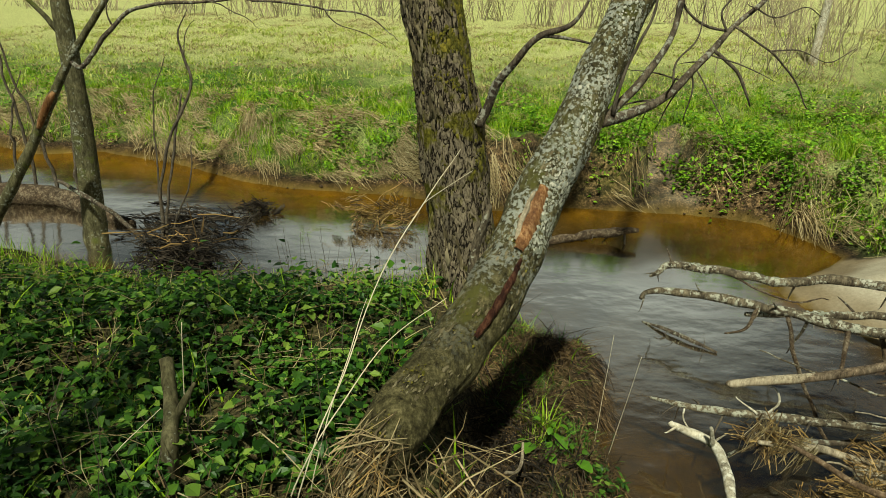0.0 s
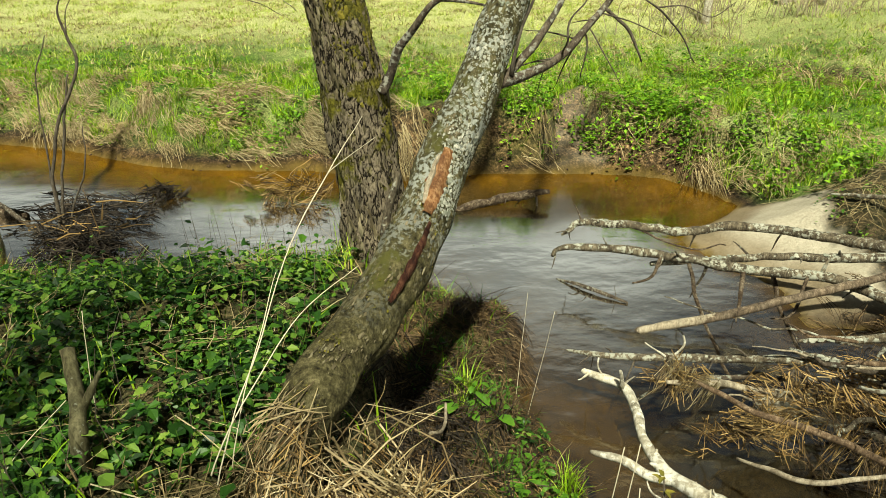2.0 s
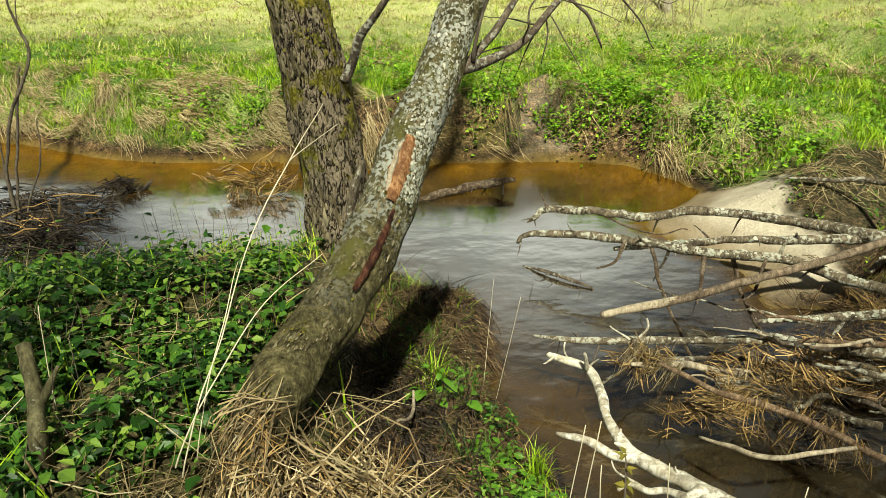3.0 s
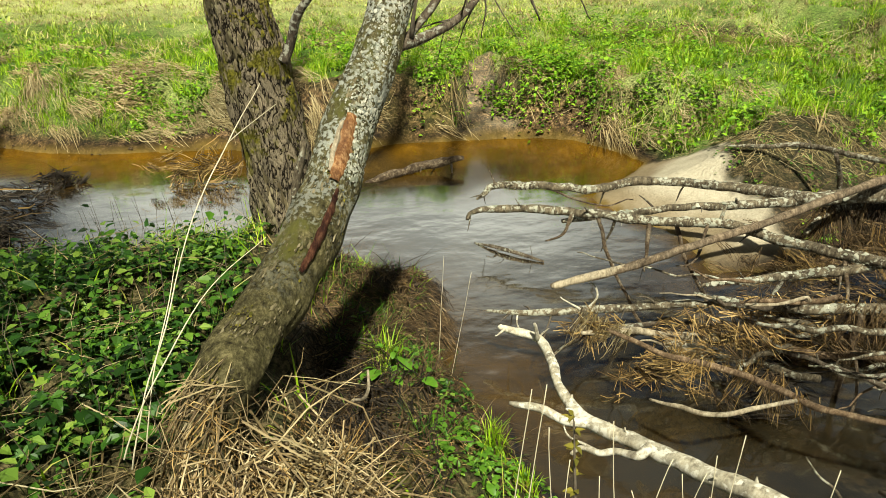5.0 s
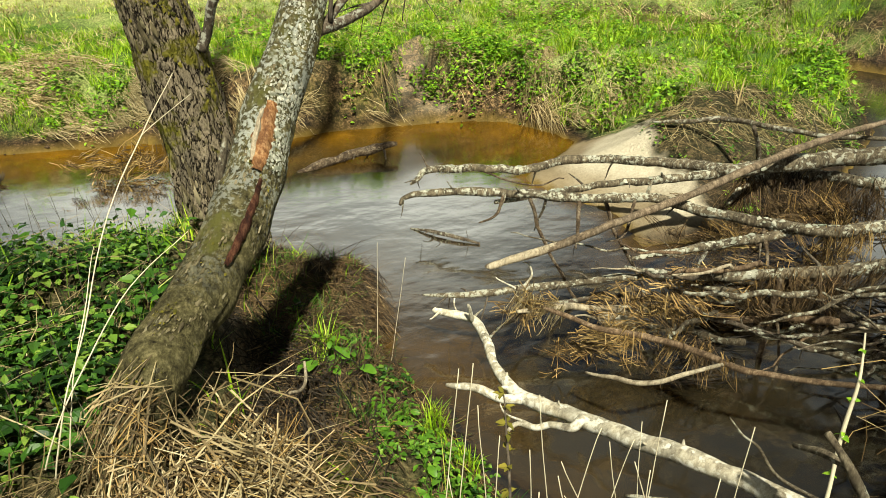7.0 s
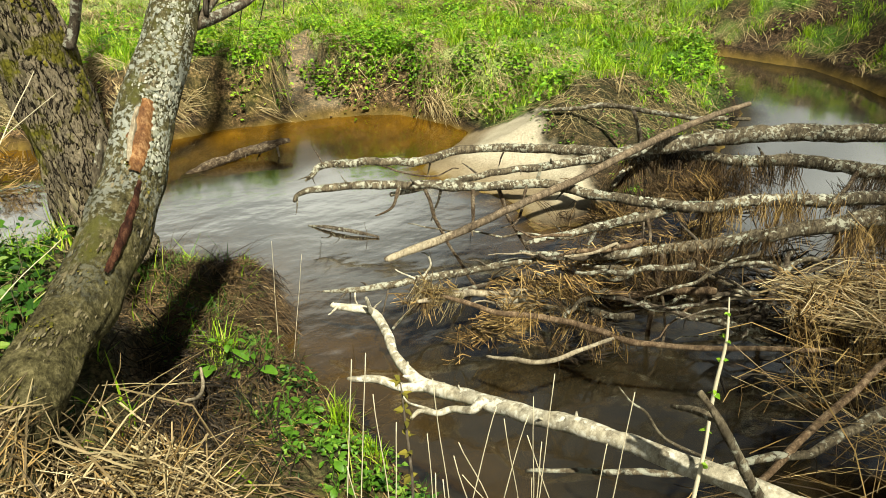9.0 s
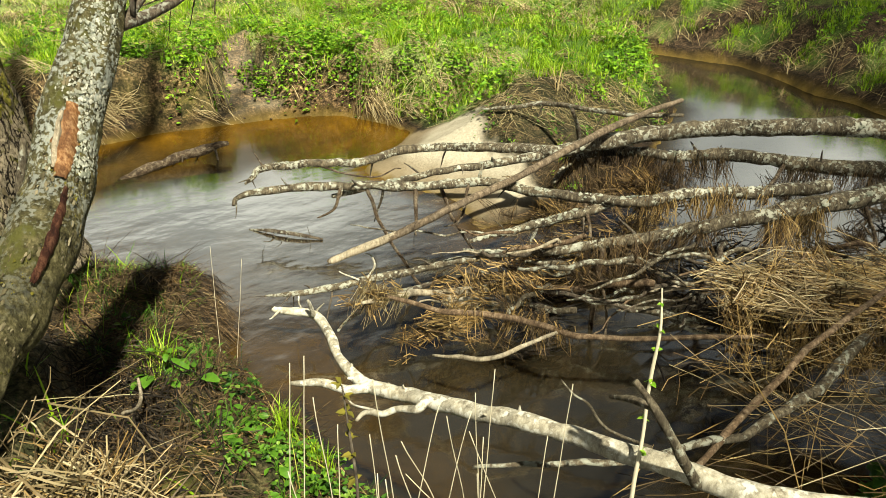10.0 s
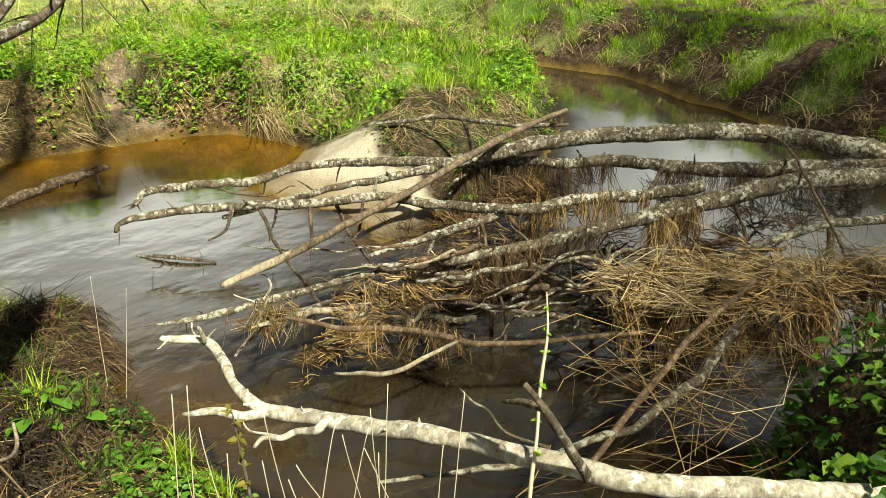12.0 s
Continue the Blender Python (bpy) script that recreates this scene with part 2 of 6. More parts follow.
def ground_material():
    m, n, l, b = material("ground_soil_turf")
    v = coords(n, l)
    big = noise_tex(n, l, v, 0.35, 5)
    mid = noise_tex(n, l, v, 2.2, 6, 0.65)
    fine = noise_tex(n, l, v, 38, 6, 0.7)
    # Dark earth; the shade between the plants is in its colour too.
    soil = ramp(n, l, fine, [(0.38, (0.010, 0.007, 0.004)), (0.5, (0.040, 0.028, 0.016)), (0.64, (0.115, 0.083, 0.051))])
    soil = mix(n, l, 0.7, soil, ramp(n, l, mid, [(0.3, (0.6, 0.58, 0.55)), (0.7, (1.3, 1.25, 1.2))]), "MULTIPLY")
    clod = noise_tex(n, l, v, 9, 4, 0.7)
    soil = mix(n, l, 1.0, soil, ramp(n, l, clod, [(0.42, (0.4, 0.39, 0.37)), (0.6, (1.6, 1.5, 1.4))]), "MULTIPLY")
    turf = ramp(n, l, mid, [(0.3, (0.03, 0.065, 0.008)), (0.5, (0.06, 0.12, 0.014)), (0.68, (0.12, 0.13, 0.04))])
    straw = ramp(n, l, fine, [(0.3, (0.26, 0.28, 0.08)), (0.6, (0.54, 0.54, 0.24))])
    turf = mix(n, l, ramp(n, l, big, [(0.45, (0, 0, 0)), (0.7, (0.5, 0.5, 0.5))]), turf, straw)
    turf = mix(n, l, attr(n, "dry"), turf, straw)
    turf = mix(n, l, 0.9, turf, ramp(n, l, fine, [(0.38, (0.35, 0.35, 0.35)), (0.62, (1.7, 1.7, 1.6))]), "MULTIPLY")
    sand = ramp(n, l, fine, [(0.3, (0.40, 0.36, 0.265)), (0.7, (0.56, 0.515, 0.395))])
    sand = mix(n, l, 0.8, sand, ramp(n, l, mid, [(0.3, (0.72, 0.7, 0.67)), (0.7, (1.12, 1.1, 1.08))]), "MULTIPLY")
    # Waterline soil darkened both for wet earth and for the bank's shade.
    soil = mix(n, l, attr(n, "wet"), soil, mix(n, l, 1.0, soil, (0.42, 0.40, 0.38), "MULTIPLY"))
    # Far-bank soil lifted: sun-dried earth, with sunlight put into its colour.
    soil = mix(n, l, attr(n, "pale"), soil, mix(n, l, 1.0, soil, (2.5, 2.45, 2.2), "MULTIPLY"))
    col = mix(n, l, attr(n, "turf"), soil, turf)
    green = ramp(n, l, clod, [(0.4, (0.035, 0.038, 0.008)), (0.62, (0.13, 0.125, 0.025))])
    col = mix(n, l, attr(n, "moss"), col, green)
    sand = mix(n, l, attr(n, "wet"), sand, mix(n, l, 1.0, sand, (0.50, 0.44, 0.36), "MULTIPLY"))
    col = mix(n, l, attr(n, "sand"), col, sand)
    mud = mix(n, l, 0.5, (0.17, 0.115, 0.024), ramp(n, l, mid, [(0.38, (0.05, 0.034, 0.009)), (0.62, (0.30, 0.20, 0.04))]))
    col = mix(n, l, attr(n, "bed"), col, mud)
    l.new(col, b.inputs["Base Color"])
    b.inputs["Roughness"].default_value = 0.9
    b.inputs["Specular IOR Level"].default_value = 0.2
    bump(n, l, b, mix(n, l, 0.5, fine, clod), 1.0, 0.05)
    return m


def water_material():
    m, n, l, b = material("river_water")
    v = coords(n, l, (1.0, 1.0, 1.0))
    vs = coords(n, l, (0.85, 1.15, 1.0))
    f = noise_tex(n, l, vs, 3.0, 2.5, 0.45)
    g = noise_tex(n, l, v, 17, 2, 0.5)
    calm = attr(n, "rush")
    h = mix(n, l, 0.07, f, g)
    gl = n.new("ShaderNodeBsdfGlossy")
    gl.inputs["Roughness"].default_value = 0.10
    gl.inputs["Color"].default_value = (1.0, 0.98, 0.92, 1)
    tr = n.new("ShaderNodeBsdfTransparent")
    tr.inputs["Color"].default_value = (0.87, 0.63, 0.14, 1)
    di = n.new("ShaderNodeBsdfDiffuse")
    di.inputs["Color"].default_value = (0.019, 0.016, 0.009, 1)
    body = n.new("ShaderNodeMixShader")
    l.new(attr(n, "depth"), body.inputs[0])
    l.new(tr.outputs[0], body.inputs[1])
    l.new(di.outputs[0], body.inputs[2])
    fr = n.new("ShaderNodeFresnel")
    fr.inputs["IOR"].default_value = 1.36
    more = n.new("ShaderNodeMath")
    more.operation, more.use_clamp = "MULTIPLY", True
    more.inputs[1].default_value = 8.0
    l.new(fr.outputs[0], more.inputs[0])
    top = n.new("ShaderNodeMixShader")
    # gleam caps the reflection, so its brightness is painted by place.
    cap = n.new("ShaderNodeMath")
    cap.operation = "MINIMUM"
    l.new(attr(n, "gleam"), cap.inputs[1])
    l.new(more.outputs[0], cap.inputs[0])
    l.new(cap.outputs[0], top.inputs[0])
    l.new(body.outputs[0], top.inputs[1])
    l.new(gl.outputs[0], top.inputs[2])
    l.new(top.outputs[0], n["Material Output"].inputs["Surface"])
    bp = n.new("ShaderNodeBump")
    bp.inputs["Distance"].default_value = 0.05
    l.new(h, bp.inputs["Height"])
    l.new(calm, bp.inputs["Strength"])
    for sh in (gl, fr):
        l.new(bp.outputs["Normal"], sh.inputs["Normal"])
    n.remove(b)
    return m


GROUND, WATER = ground_material(), water_material()


# ---- building helpers ----
def mesh_object(name, verts, faces, mat, parent=None, smooth=True, label="", attrs=None):
    me = bpy.data.meshes.new(name)
    me.from_pydata([tuple(p) for p in verts] if not isinstance(verts, np.ndarray) else verts.tolist(), [], faces if not isinstance(faces, np.ndarray) else faces.tolist())
    me.materials.append(mat)
    if smooth:
        me.polygons.foreach_set("use_smooth", [True] * len(me.polygons))
    for key, val in (attrs or {}).items():
        a = me.attributes.new(key, "FLOAT", "POINT")
        a.data.foreach_set("value", np.asarray(val, dtype=np.float32))
    me.update()
    ob = new(name, me)
    if parent:
        ob.parent = parent
    if label:
        tagged(ob, label)
    return ob


def part(name, bm, mat, parent, label=""):
    me = bpy.data.meshes.new(name)
    bm.to_mesh(me)
    bm.free()
    me.materials.append(mat)
    me.polygons.foreach_set("use_smooth", [True] * len(me.polygons))
    ob = new(name, me)
    ob.parent = parent
    if label:
        tagged(ob, label)
    return ob


def thing(name, label, category, at=(0, 0, 0), group=""):
    ob = new(name)
    ob.empty_display_size = 0.1
    ob.location = at
    return tagged(ob, label, category, group)


def spline(rows, steps):
    """Catmull-Rom through rows of (x, y, z, radius)."""
    p = np.array(rows, float)
    p = np.vstack([2 * p[0] - p[1], p, 2 * p[-1] - p[-2]])
    out = []
    for i in range(1, len(p) - 2):
        for k in range(steps):
            t = k / steps
            a, b, c, d = p[i - 1], p[i], p[i + 1], p[i + 2]
            out.append(0.5 * (2 * b + (c - a) * t + (2 * a - 5 * b + 4 * c - d) * t * t + (3 * b - a - 3 * c + d) * t ** 3))
    out.append(p[-2])
    out = np.array(out)
    out[:, 3] = np.maximum(out[:, 3], 0.0012)
    return out


def tube(rows, sides=10, steps=5, rough=0.10, freq=9.0, furrow=0.0, seed=0.0, origin=(0, 0, 0), bend=0.0):
    """A bark-covered round piece along rows; rough: lumps as a share of the radius; furrow: depth of long ridges in metres."""
    c = spline(rows, steps)
    c[:, :3] -= np.array(origin)
    if bend:
        for i in range(1, len(c) - 1):
            q = noise.noise_vector(Vector(c[i, :3]) * 6 + Vector((seed, 3, 1)))
            c[i, :3] += np.array(q) * bend
    n = len(c)
    tan = np.gradient(c[:, :3], axis=0)
    tan /= np.linalg.norm(tan, axis=1)[:, None] + 1e-9
    ref = np.array((0.31, 0.2, 0.93)) if abs(tan[0][2]) < 0.9 else np.array((1.0, 0.1, 0.0))
    verts = []
    u = np.cross(tan[0], ref)
    for i in range(n):
        u = u - tan[i] * (u @ tan[i])
        u /= np.linalg.norm(u) + 1e-9
        w = np.cross(tan[i], u)
        for k in range(sides):
            a = 2 * math.pi * k / sides
            d = u * math.cos(a) + w * math.sin(a)
            r = c[i, 3]
            q = c[i, :3] + d * r
            s = noise.noise(Vector(q) * freq + Vector((seed, seed * 0.7, 0)))
            r2 = r * (1 + rough * s * 1.6)
            if furrow:
                e = noise.noise(Vector((math.cos(a) * 5.5, math.sin(a) * 5.5, i * 0.06 * 60 / n * 3 + seed)))
                e2 = noise.noise(Vector((math.cos(a) * 13, math.sin(a) * 13, i * 0.12 * 60 / n * 4 + seed)))
                r2 += furrow * (abs(e) * 1.6 - 0.4 + 0.5 * e2)
            verts.append(c[i, :3] + d * r2)
    faces = []
    for i in range(n - 1):
        for k in range(sides):
            k2 = (k + 1) % sides
            faces.append((i * sides + k, i * sides + k2, (i + 1) * sides + k2, (i + 1) * sides + k))
    verts.append(c[0, :3] - tan[0] * c[0, 3] * 0.25)
    verts.append(c[-1, :3] + tan[-1] * c[-1, 3] * 0.25)
    a, b = len(verts) - 2, len(verts) - 1
    for k in range(sides):
        k2 = (k + 1) % sides
        faces.append((a, k2, k))
        faces.append((b, (n - 1) * sides + k, (n - 1) * sides + k2))
    return verts, faces


def base_of(ob):
    """Where the origin of a thing or part lies in the world."""
    p = Vector(ob.location)
    while ob.parent:
        ob = ob.parent
        p += ob.location
    return p


def limb(name, rows, mat, parent, label="", sides=10, steps=5, rough=0.12, freq=9.0, furrow=0.0, seed=0.0, bend=0.0):
    v, f = tube(rows, sides, steps, rough, freq, furrow, seed, base_of(parent), bend)
    return mesh_object(name, v, f, mat, parent, True, label)


rng = np.random.default_rng(7)


def wave(x, y, scale, seed, octaves=3):
    """Smooth noise of about -1 to 1 from sums of turned sines."""
    r = np.random.default_rng(seed)
    out, amp, tot = 0.0, 1.0, 0.0
    for o in range(octaves):
        for _ in range(4):
            a, ph, s = r.uniform(0, 6.28), r.uniform(0, 6.28), r.uniform(0.75, 1.35)
            out = out + amp * np.sin((x * math.cos(a) + y * math.sin(a)) * s * 6.28 * 2 ** o / scale + ph)
        tot += amp * 2.2
        amp *= 0.55
    return out / tot


# ---- the lie of the land ----
FAR_EDGE = [(-30, 15), (-16, 12.4), (-9, 11.4), (-6.8, 10.9), (-6.0, 10.5), (-5.2, 10.8), (-3.9, 10.3), (-2.7, 9.5), (-1.9, 9.2), (-0.5, 9.1),
         (0.7, 8.55), (1.6, 8.8), (2.3, 8.76), (2.9, 8.75), (3.5, 8.62), (3.85, 8.45), (4.2, 7.75), (4.25, 7.4), (3.75, 6.98), (3.27, 6.6), (3.2, 6.4), (3.4, 5.9), (3.58, 5.4), (3.5, 5.0), (3.4, 4.75)]
INNER_BEND = [(4.2, 4.6), (5.5, 5.0), (6.9, 5.8), (7.9, 6.5), (8.4, 7.2), (8.65, 7.9), (8.85, 8.7), (9.0, 9.7), (8.8, 10.8), (7.6, 11.8), (6.5, 12.6), (7.4, 13.6), (8.8, 12.9),
         (10.2, 11.5), (10.3, 10.6), (10.4, 9.3), (10.9, 7.9), (10.6, 6.9), (10.2, 6.1), (10.2, 5.5), (9.7, 4.2), (9.5, 3.4), (9.5, 2.0), (10.5, -2), (14, -9)]
NEAR_EDGE = [(9, -8), (7.2, -1.5), (6.2, 0.5), (5.2, 0.95), (4.0, 1.15), (3.1, 1.45), (2.3, 1.3), (1.75, 1.55), (1.45, 2.2), (1.3, 2.9), (1.22, 3.4), (1.1, 4.15),
         (1.25, 4.55), (0.95, 5.15), (0.4, 5.75), (-0.5, 6.0), (-1.5, 5.95), (-2.4, 6.0), (-3.0, 6.3), (-3.7, 6.5), (-5, 6.45), (-9, 7.0), (-16, 8.2), (-30, 9)]
RIVER = FAR_EDGE + INNER_BEND + NEAR_EDGE


def shore(x, y):
    """Metres from the river's edge: above nought on land, below it in the water."""
    p = np.array(RIVER, float)
    q = np.roll(p, -1, axis=0)
    best = np.full(x.shape, 1e9)
    inside = np.zeros(x.shape, bool)
    for (ax, ay), (bx, by) in zip(p, q):
        dx, dy = bx - ax, by - ay
        t = np.clip(((x - ax) * dx + (y - ay) * dy) / (dx * dx + dy * dy), 0, 1)
        best = np.minimum(best, np.hypot(x - ax - t * dx, y - ay - t * dy))
        if ay != by:
            cross = ((ay > y) != (by > y)) & (x < (bx - ax) * (y - ay) / (by - ay) + ax)
            inside ^= cross
    return np.where(inside, -best, best)


def bell(x, y, cx, cy, rx, ry):
    return np.exp(-(((x - cx) / rx) ** 2 + ((y - cy) / ry) ** 2))


def step(t):
    t = np.clip(t, 0, 1)
    return t * t * (3 - 2 * t)


def chute(x, y):
    """The bare slide down the far bank."""
    cx = 2.66 + (y - 8.7) * 0.36 + 0.10 * np.sin((y - 8.6) * 3.4)
    half = 0.13 + 0.30 * np.clip((10.3 - y) / 1.6, 0, 1)
    return step((1.25 - np.abs(x - cx) / half + 0.35 * wave(x, y, 0.6, 43, 2)) / 0.4) * step((y - 8.3) / 0.3) * step((10.7 - y) / 0.5)


def scar(x, y, s):
    """The bare cut face of the far bank behind the standing trees."""
    return step((y - 7.6) / 0.4) * step((x + 0.9) / 0.5) * step((2.2 - x) / 0.4) * step((0.85 + 0.25 * wave(x, y, 0.9, 60, 2) - s) / 0.2)


def sandbar(x, y):
    rag = 0.10 * wave(x, y, 0.7, 41, 2) + 0.05 * wave(x, y, 0.2, 42, 2)
    edge = 4.33 + 0.74 * np.maximum(y - 5.95, 0)
    return step((edge - x + rag) / 0.16) * step((7.42 - 0.84 * (x - 4.25) - y + 0.4 * rag) / 0.12) * step((x - 2.9) / 0.2) * step((y - 4.7) / 0.3)


def point_bar(x, y):
    """The low tongue between the two reaches."""
    return step(1.5 - np.hypot((x - 5.4) / 2.3, (y - 6.2) / 1.9))


def height(x, y, s=None):
    x, y = np.asarray(x, float), np.asarray(y, float)
    s = shore(x, y) if s is None else s
    near = step((7.2 - y - 0.25 * np.maximum(x, 0)) / 1.2) * step((2.2 - x) / 0.5) + step((2.4 - y) / 0.8) * step((9 - x) / 2)
    near = np.clip(near, 0, 1)
    left = near * step((0.6 - x) / 0.8)
    bar = point_bar(x, y)
    slack = near * step((y - 3.3) / 1.5)
    top = 0.74 + (0.22 - 0.24 * slack) * near - 0.16 * bar + 0.25 * step((x - 9.2) / 1.5) * (1 - near)
    wide = 0.46 + 0.22 * wave(x, y, 2.6, 3, 2) + 0.10 * wave(x, y, 0.8, 4, 2) + (0.5 + 1.5 * step((y - 3.7) / 1.4) * step((0.2 - x) / 0.8)) * left + 0.62 * near * step((x - 0.1) / 0.4) * step((y - 1.6) / 0.5) * step((2.0 - x) / 0.4) + 1.05 * bar + 0.75 * step((0.9 - x) / 1.2) * step((y - 7.5) / 0.5) + 1.3 * chute(x, y) + 0.9 * step((x - 9.3) / 0.8) * (1 - near)
    wide = np.maximum(wide, 0.25)
    u = (s - 0.06 * (1 - bar)) / wide
    even = near * step((x - 0.0) / 0.4) * step((y - 1.6) / 0.5)
    land = top * (0.16 * (1 - 0.85 * bar) * step(s / 0.12) + (0.84 + 0.136 * bar) * (step(u) * (1 - even) + np.clip(u, 0, 1) * even))
    ramp_up = np.clip(s / 1.25, 0, 1)
    land = land + bar * (0.62 * ramp_up ** 1.3 - land) * step((8.2 - y) / 0.9) * step((7.4 - x) / 1.0)
    out = np.minimum(0.05 + 0.012 * np.maximum(s, 0), 0.15) * (1 - 0.8 * bar)
    land = land + out * wave(x, y, 1.7, 5, 3) + (1 - 0.9 * sandbar(x, y)) * (1 - 0.8 * bar) * step(s / 0.3) * (0.035 * wave(x, y, 0.42, 9, 2) + 0.022 * near * wave(x, y, 0.17, 10, 2))
    d = np.hypot(x, y)
    land = land + 0.5 * step((s - 1) / 6) * bell(x, y, 14, 21, 8, 5) + 0.012 * np.maximum(d - 22, 0) * step((d - 22) / 20) * 0.4
    land = land + 0.16 * bell(x, y, -1.9, 5.6, 0.35, 0.28) - 0.10 * bell(x, y, 0.1, 2.15, 0.35, 0.3) - 0.20 * bell(x, y, 0.48, 3.15, 0.15, 0.24) - 0.14 * bell(x, y, 0.30, 2.86, 0.14, 0.2) + 0.05 * bell(x, y, 0.30, 4.6, 0.4, 0.4) + 0.15 * bell(x, y, 1.0, 4.42, 0.2, 0.3) + 0.08 * bell(x, y, 0.66, 3.5, 0.2, 0.3)
    bed = -np.minimum(0.42, 0.05 + 0.24 * np.abs(s)) + 0.04 * wave(x, y, 1.1, 12, 2)
    return np.where(s > 0, land, bed)


def axis(lo, hi, fine, far, grow=1.22, close=None):
    a = list(np.arange(lo, hi + fine / 2, fine))
    if close:
        a = [v for v in a if not close[0] < v < close[1]] + list(np.arange(close[0], close[1] + 1e-6, close[2]))
        a = sorted(set(round(float(v), 4) for v in a))
        a = [v for i, v in enumerate(a) if i == 0 or v - a[i - 1] > 0.012]
    d = fine
    while a[-1] < far:
        d *= grow
        a.append(a[-1] + d)
    d = fine
    while a[0] > -far:
        d *= grow
        a.insert(0, a[0] - d)
    return np.array(a)


def build_ground():
    ax, ay = axis(-8, 12.5, 0.075, 900, close=(-1.6, 1.6, 0.03)), axis(0.0, 14.5, 0.075, 900, close=(1.6, 5.2, 0.03))
    X, Y = np.meshgrid(ax, ay, indexing="ij")
    s = shore(X, Y)
    Z = height(X, Y, s)
    nx, ny = X.shape
    idx = np.arange(nx * ny).reshape(nx, ny)
    faces = np.stack([idx[:-1, :-1], idx[1:, :-1], idx[1:, 1:], idx[:-1, 1:]], -1).reshape(-1, 4)
    gx, gy = np.gradient(Z, ax, ay)
    slope = np.hypot(gx, gy)
    turf = step((s - 0.12) / 0.4) * (1 - 0.75 * step((slope - 0.9) / 0.6)) * (1 - chute(X, Y))
    under = step((6.0 - Y) / 0.8) * step((9.0 - X) / 3.0)
    turf = turf * (1 - 0.85 * under) * (1 - step((X - 8.6) / 1.0) * step((11.5 - Y) / 2.0) * np.clip(0.75 - 1.1 * wave(X, Y, 1.4, 47, 2), 0, 1))
    sand = sandbar(X, Y) * step(s / 0.05) + 0.22 * chute(X, Y) * (0.7 + 0.5 * wave(X, Y, 0.5, 45, 2))
    pale = step((Y - 7.4) / 0.6) * step((9.0 - X) / 1.0) * (0.62 + 0.6 * wave(X, Y, 0.8, 46, 2)) + 0.5 * chute(X, Y)
    turf = turf * (1 - 0.9 * scar(X, Y, s)) * (1 - sandbar(X, Y)) * (1 - 0.9 * point_bar(X, Y) * step((7.2 - Y) / 0.5))
    bed = 1 - step((s + 0.02) / 0.12)
    moss = np.clip(0.55 + 1.3 * wave(X, Y, 0.5, 55, 3), 0, 1) * step((X - 0.3) / 0.3) * step((1.5 - X) / 0.3) * step((Y - 1.7) / 0.3) * step((5.4 - Y) / 0.4) * step((s - 0.1) / 0.2)
    moss = np.maximum(moss, 0.7 * bell(X, Y, 2.0, 8.9, 0.9, 0.35) * np.clip(0.4 + wave(X, Y, 0.5, 56, 2), 0, 1) * step((s - 0.05) / 0.2))
    verts = np.stack([X, Y, Z], -1).reshape(-1, 3)
    ob = mesh_object("ground", verts, faces, GROUND, attrs={"moss": moss.ravel(), "pale": np.clip(pale, 0, 1.2).ravel(), "turf": turf.ravel(), "sand": np.clip(sand, 0, 1).ravel(), "bed": bed.ravel(), "wet": (1 - step((Z - 0.05 - 0.05 * wave(X, Y, 0.8, 57, 2)) / 0.16)).ravel(), "dry": (0.75 * step((Y - 13) / 9)).ravel()})
    return tagged(ob, "grassy river meadow with bare earth banks and a sandbar", "ground", kind="structure")


build_ground()


def build_water():
    ax, ay = axis(-8, 12, 0.2, 40, 1.4), axis(0, 13, 0.2, 40, 1.4)
    X, Y = np.meshgrid(ax, ay, indexing="ij")
    nx, ny = X.shape
    idx = np.arange(nx * ny).reshape(nx, ny)
    s = shore(X, Y)
    faces = np.stack([idx[:-1, :-1], idx[1:, :-1], idx[1:, 1:], idx[:-1, 1:]], -1).reshape(-1, 4)
    keep = (s.reshape(-1)[faces].min(axis=1) < 0.35)
    faces = faces[keep]
    rush = 0.04 + 0.07 * step((0.5 - X) / 1.0) + 0.16 * step((7.6 - Y) / 1.5) * step((X + 1.0) / 1.5) * step((6.5 - X) / 2.5)
    # Terms by x and y raise the opacity to hide the bed.
    depth = np.clip(0.22 + 0.76 * step(-s / 1.6) + 0.12 * wave(X, Y, 1.6, 51, 2) + 0.35 * step((6.8 - Y) / 1.2) + 0.2 * step((4.0 - Y) / 1.2) + 0.75 * step((X - 5.6) / 1.5), 0.05, 0.96)
    # Reflection strength painted by place: strongest at the left and midstream.
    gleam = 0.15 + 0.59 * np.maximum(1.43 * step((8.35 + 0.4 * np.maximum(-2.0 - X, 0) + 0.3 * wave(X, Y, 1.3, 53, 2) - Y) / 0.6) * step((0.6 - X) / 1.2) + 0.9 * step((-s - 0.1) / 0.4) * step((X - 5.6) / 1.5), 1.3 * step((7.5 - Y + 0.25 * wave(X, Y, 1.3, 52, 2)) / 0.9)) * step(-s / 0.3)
    # Reflection dimmed below the debris and limbs, where the water lies in shade.
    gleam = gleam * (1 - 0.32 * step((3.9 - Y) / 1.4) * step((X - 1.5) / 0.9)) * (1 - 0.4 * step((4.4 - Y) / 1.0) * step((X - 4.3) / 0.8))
    verts = np.stack([X, Y, np.zeros_like(X)], -1).reshape(-1, 3)
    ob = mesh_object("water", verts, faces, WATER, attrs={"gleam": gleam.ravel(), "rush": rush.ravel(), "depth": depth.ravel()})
    ob.visible_shadow = False
    return tagged(ob, "shallow brown river water with small ripples reflecting the sky", "water", kind="structure")


build_water()


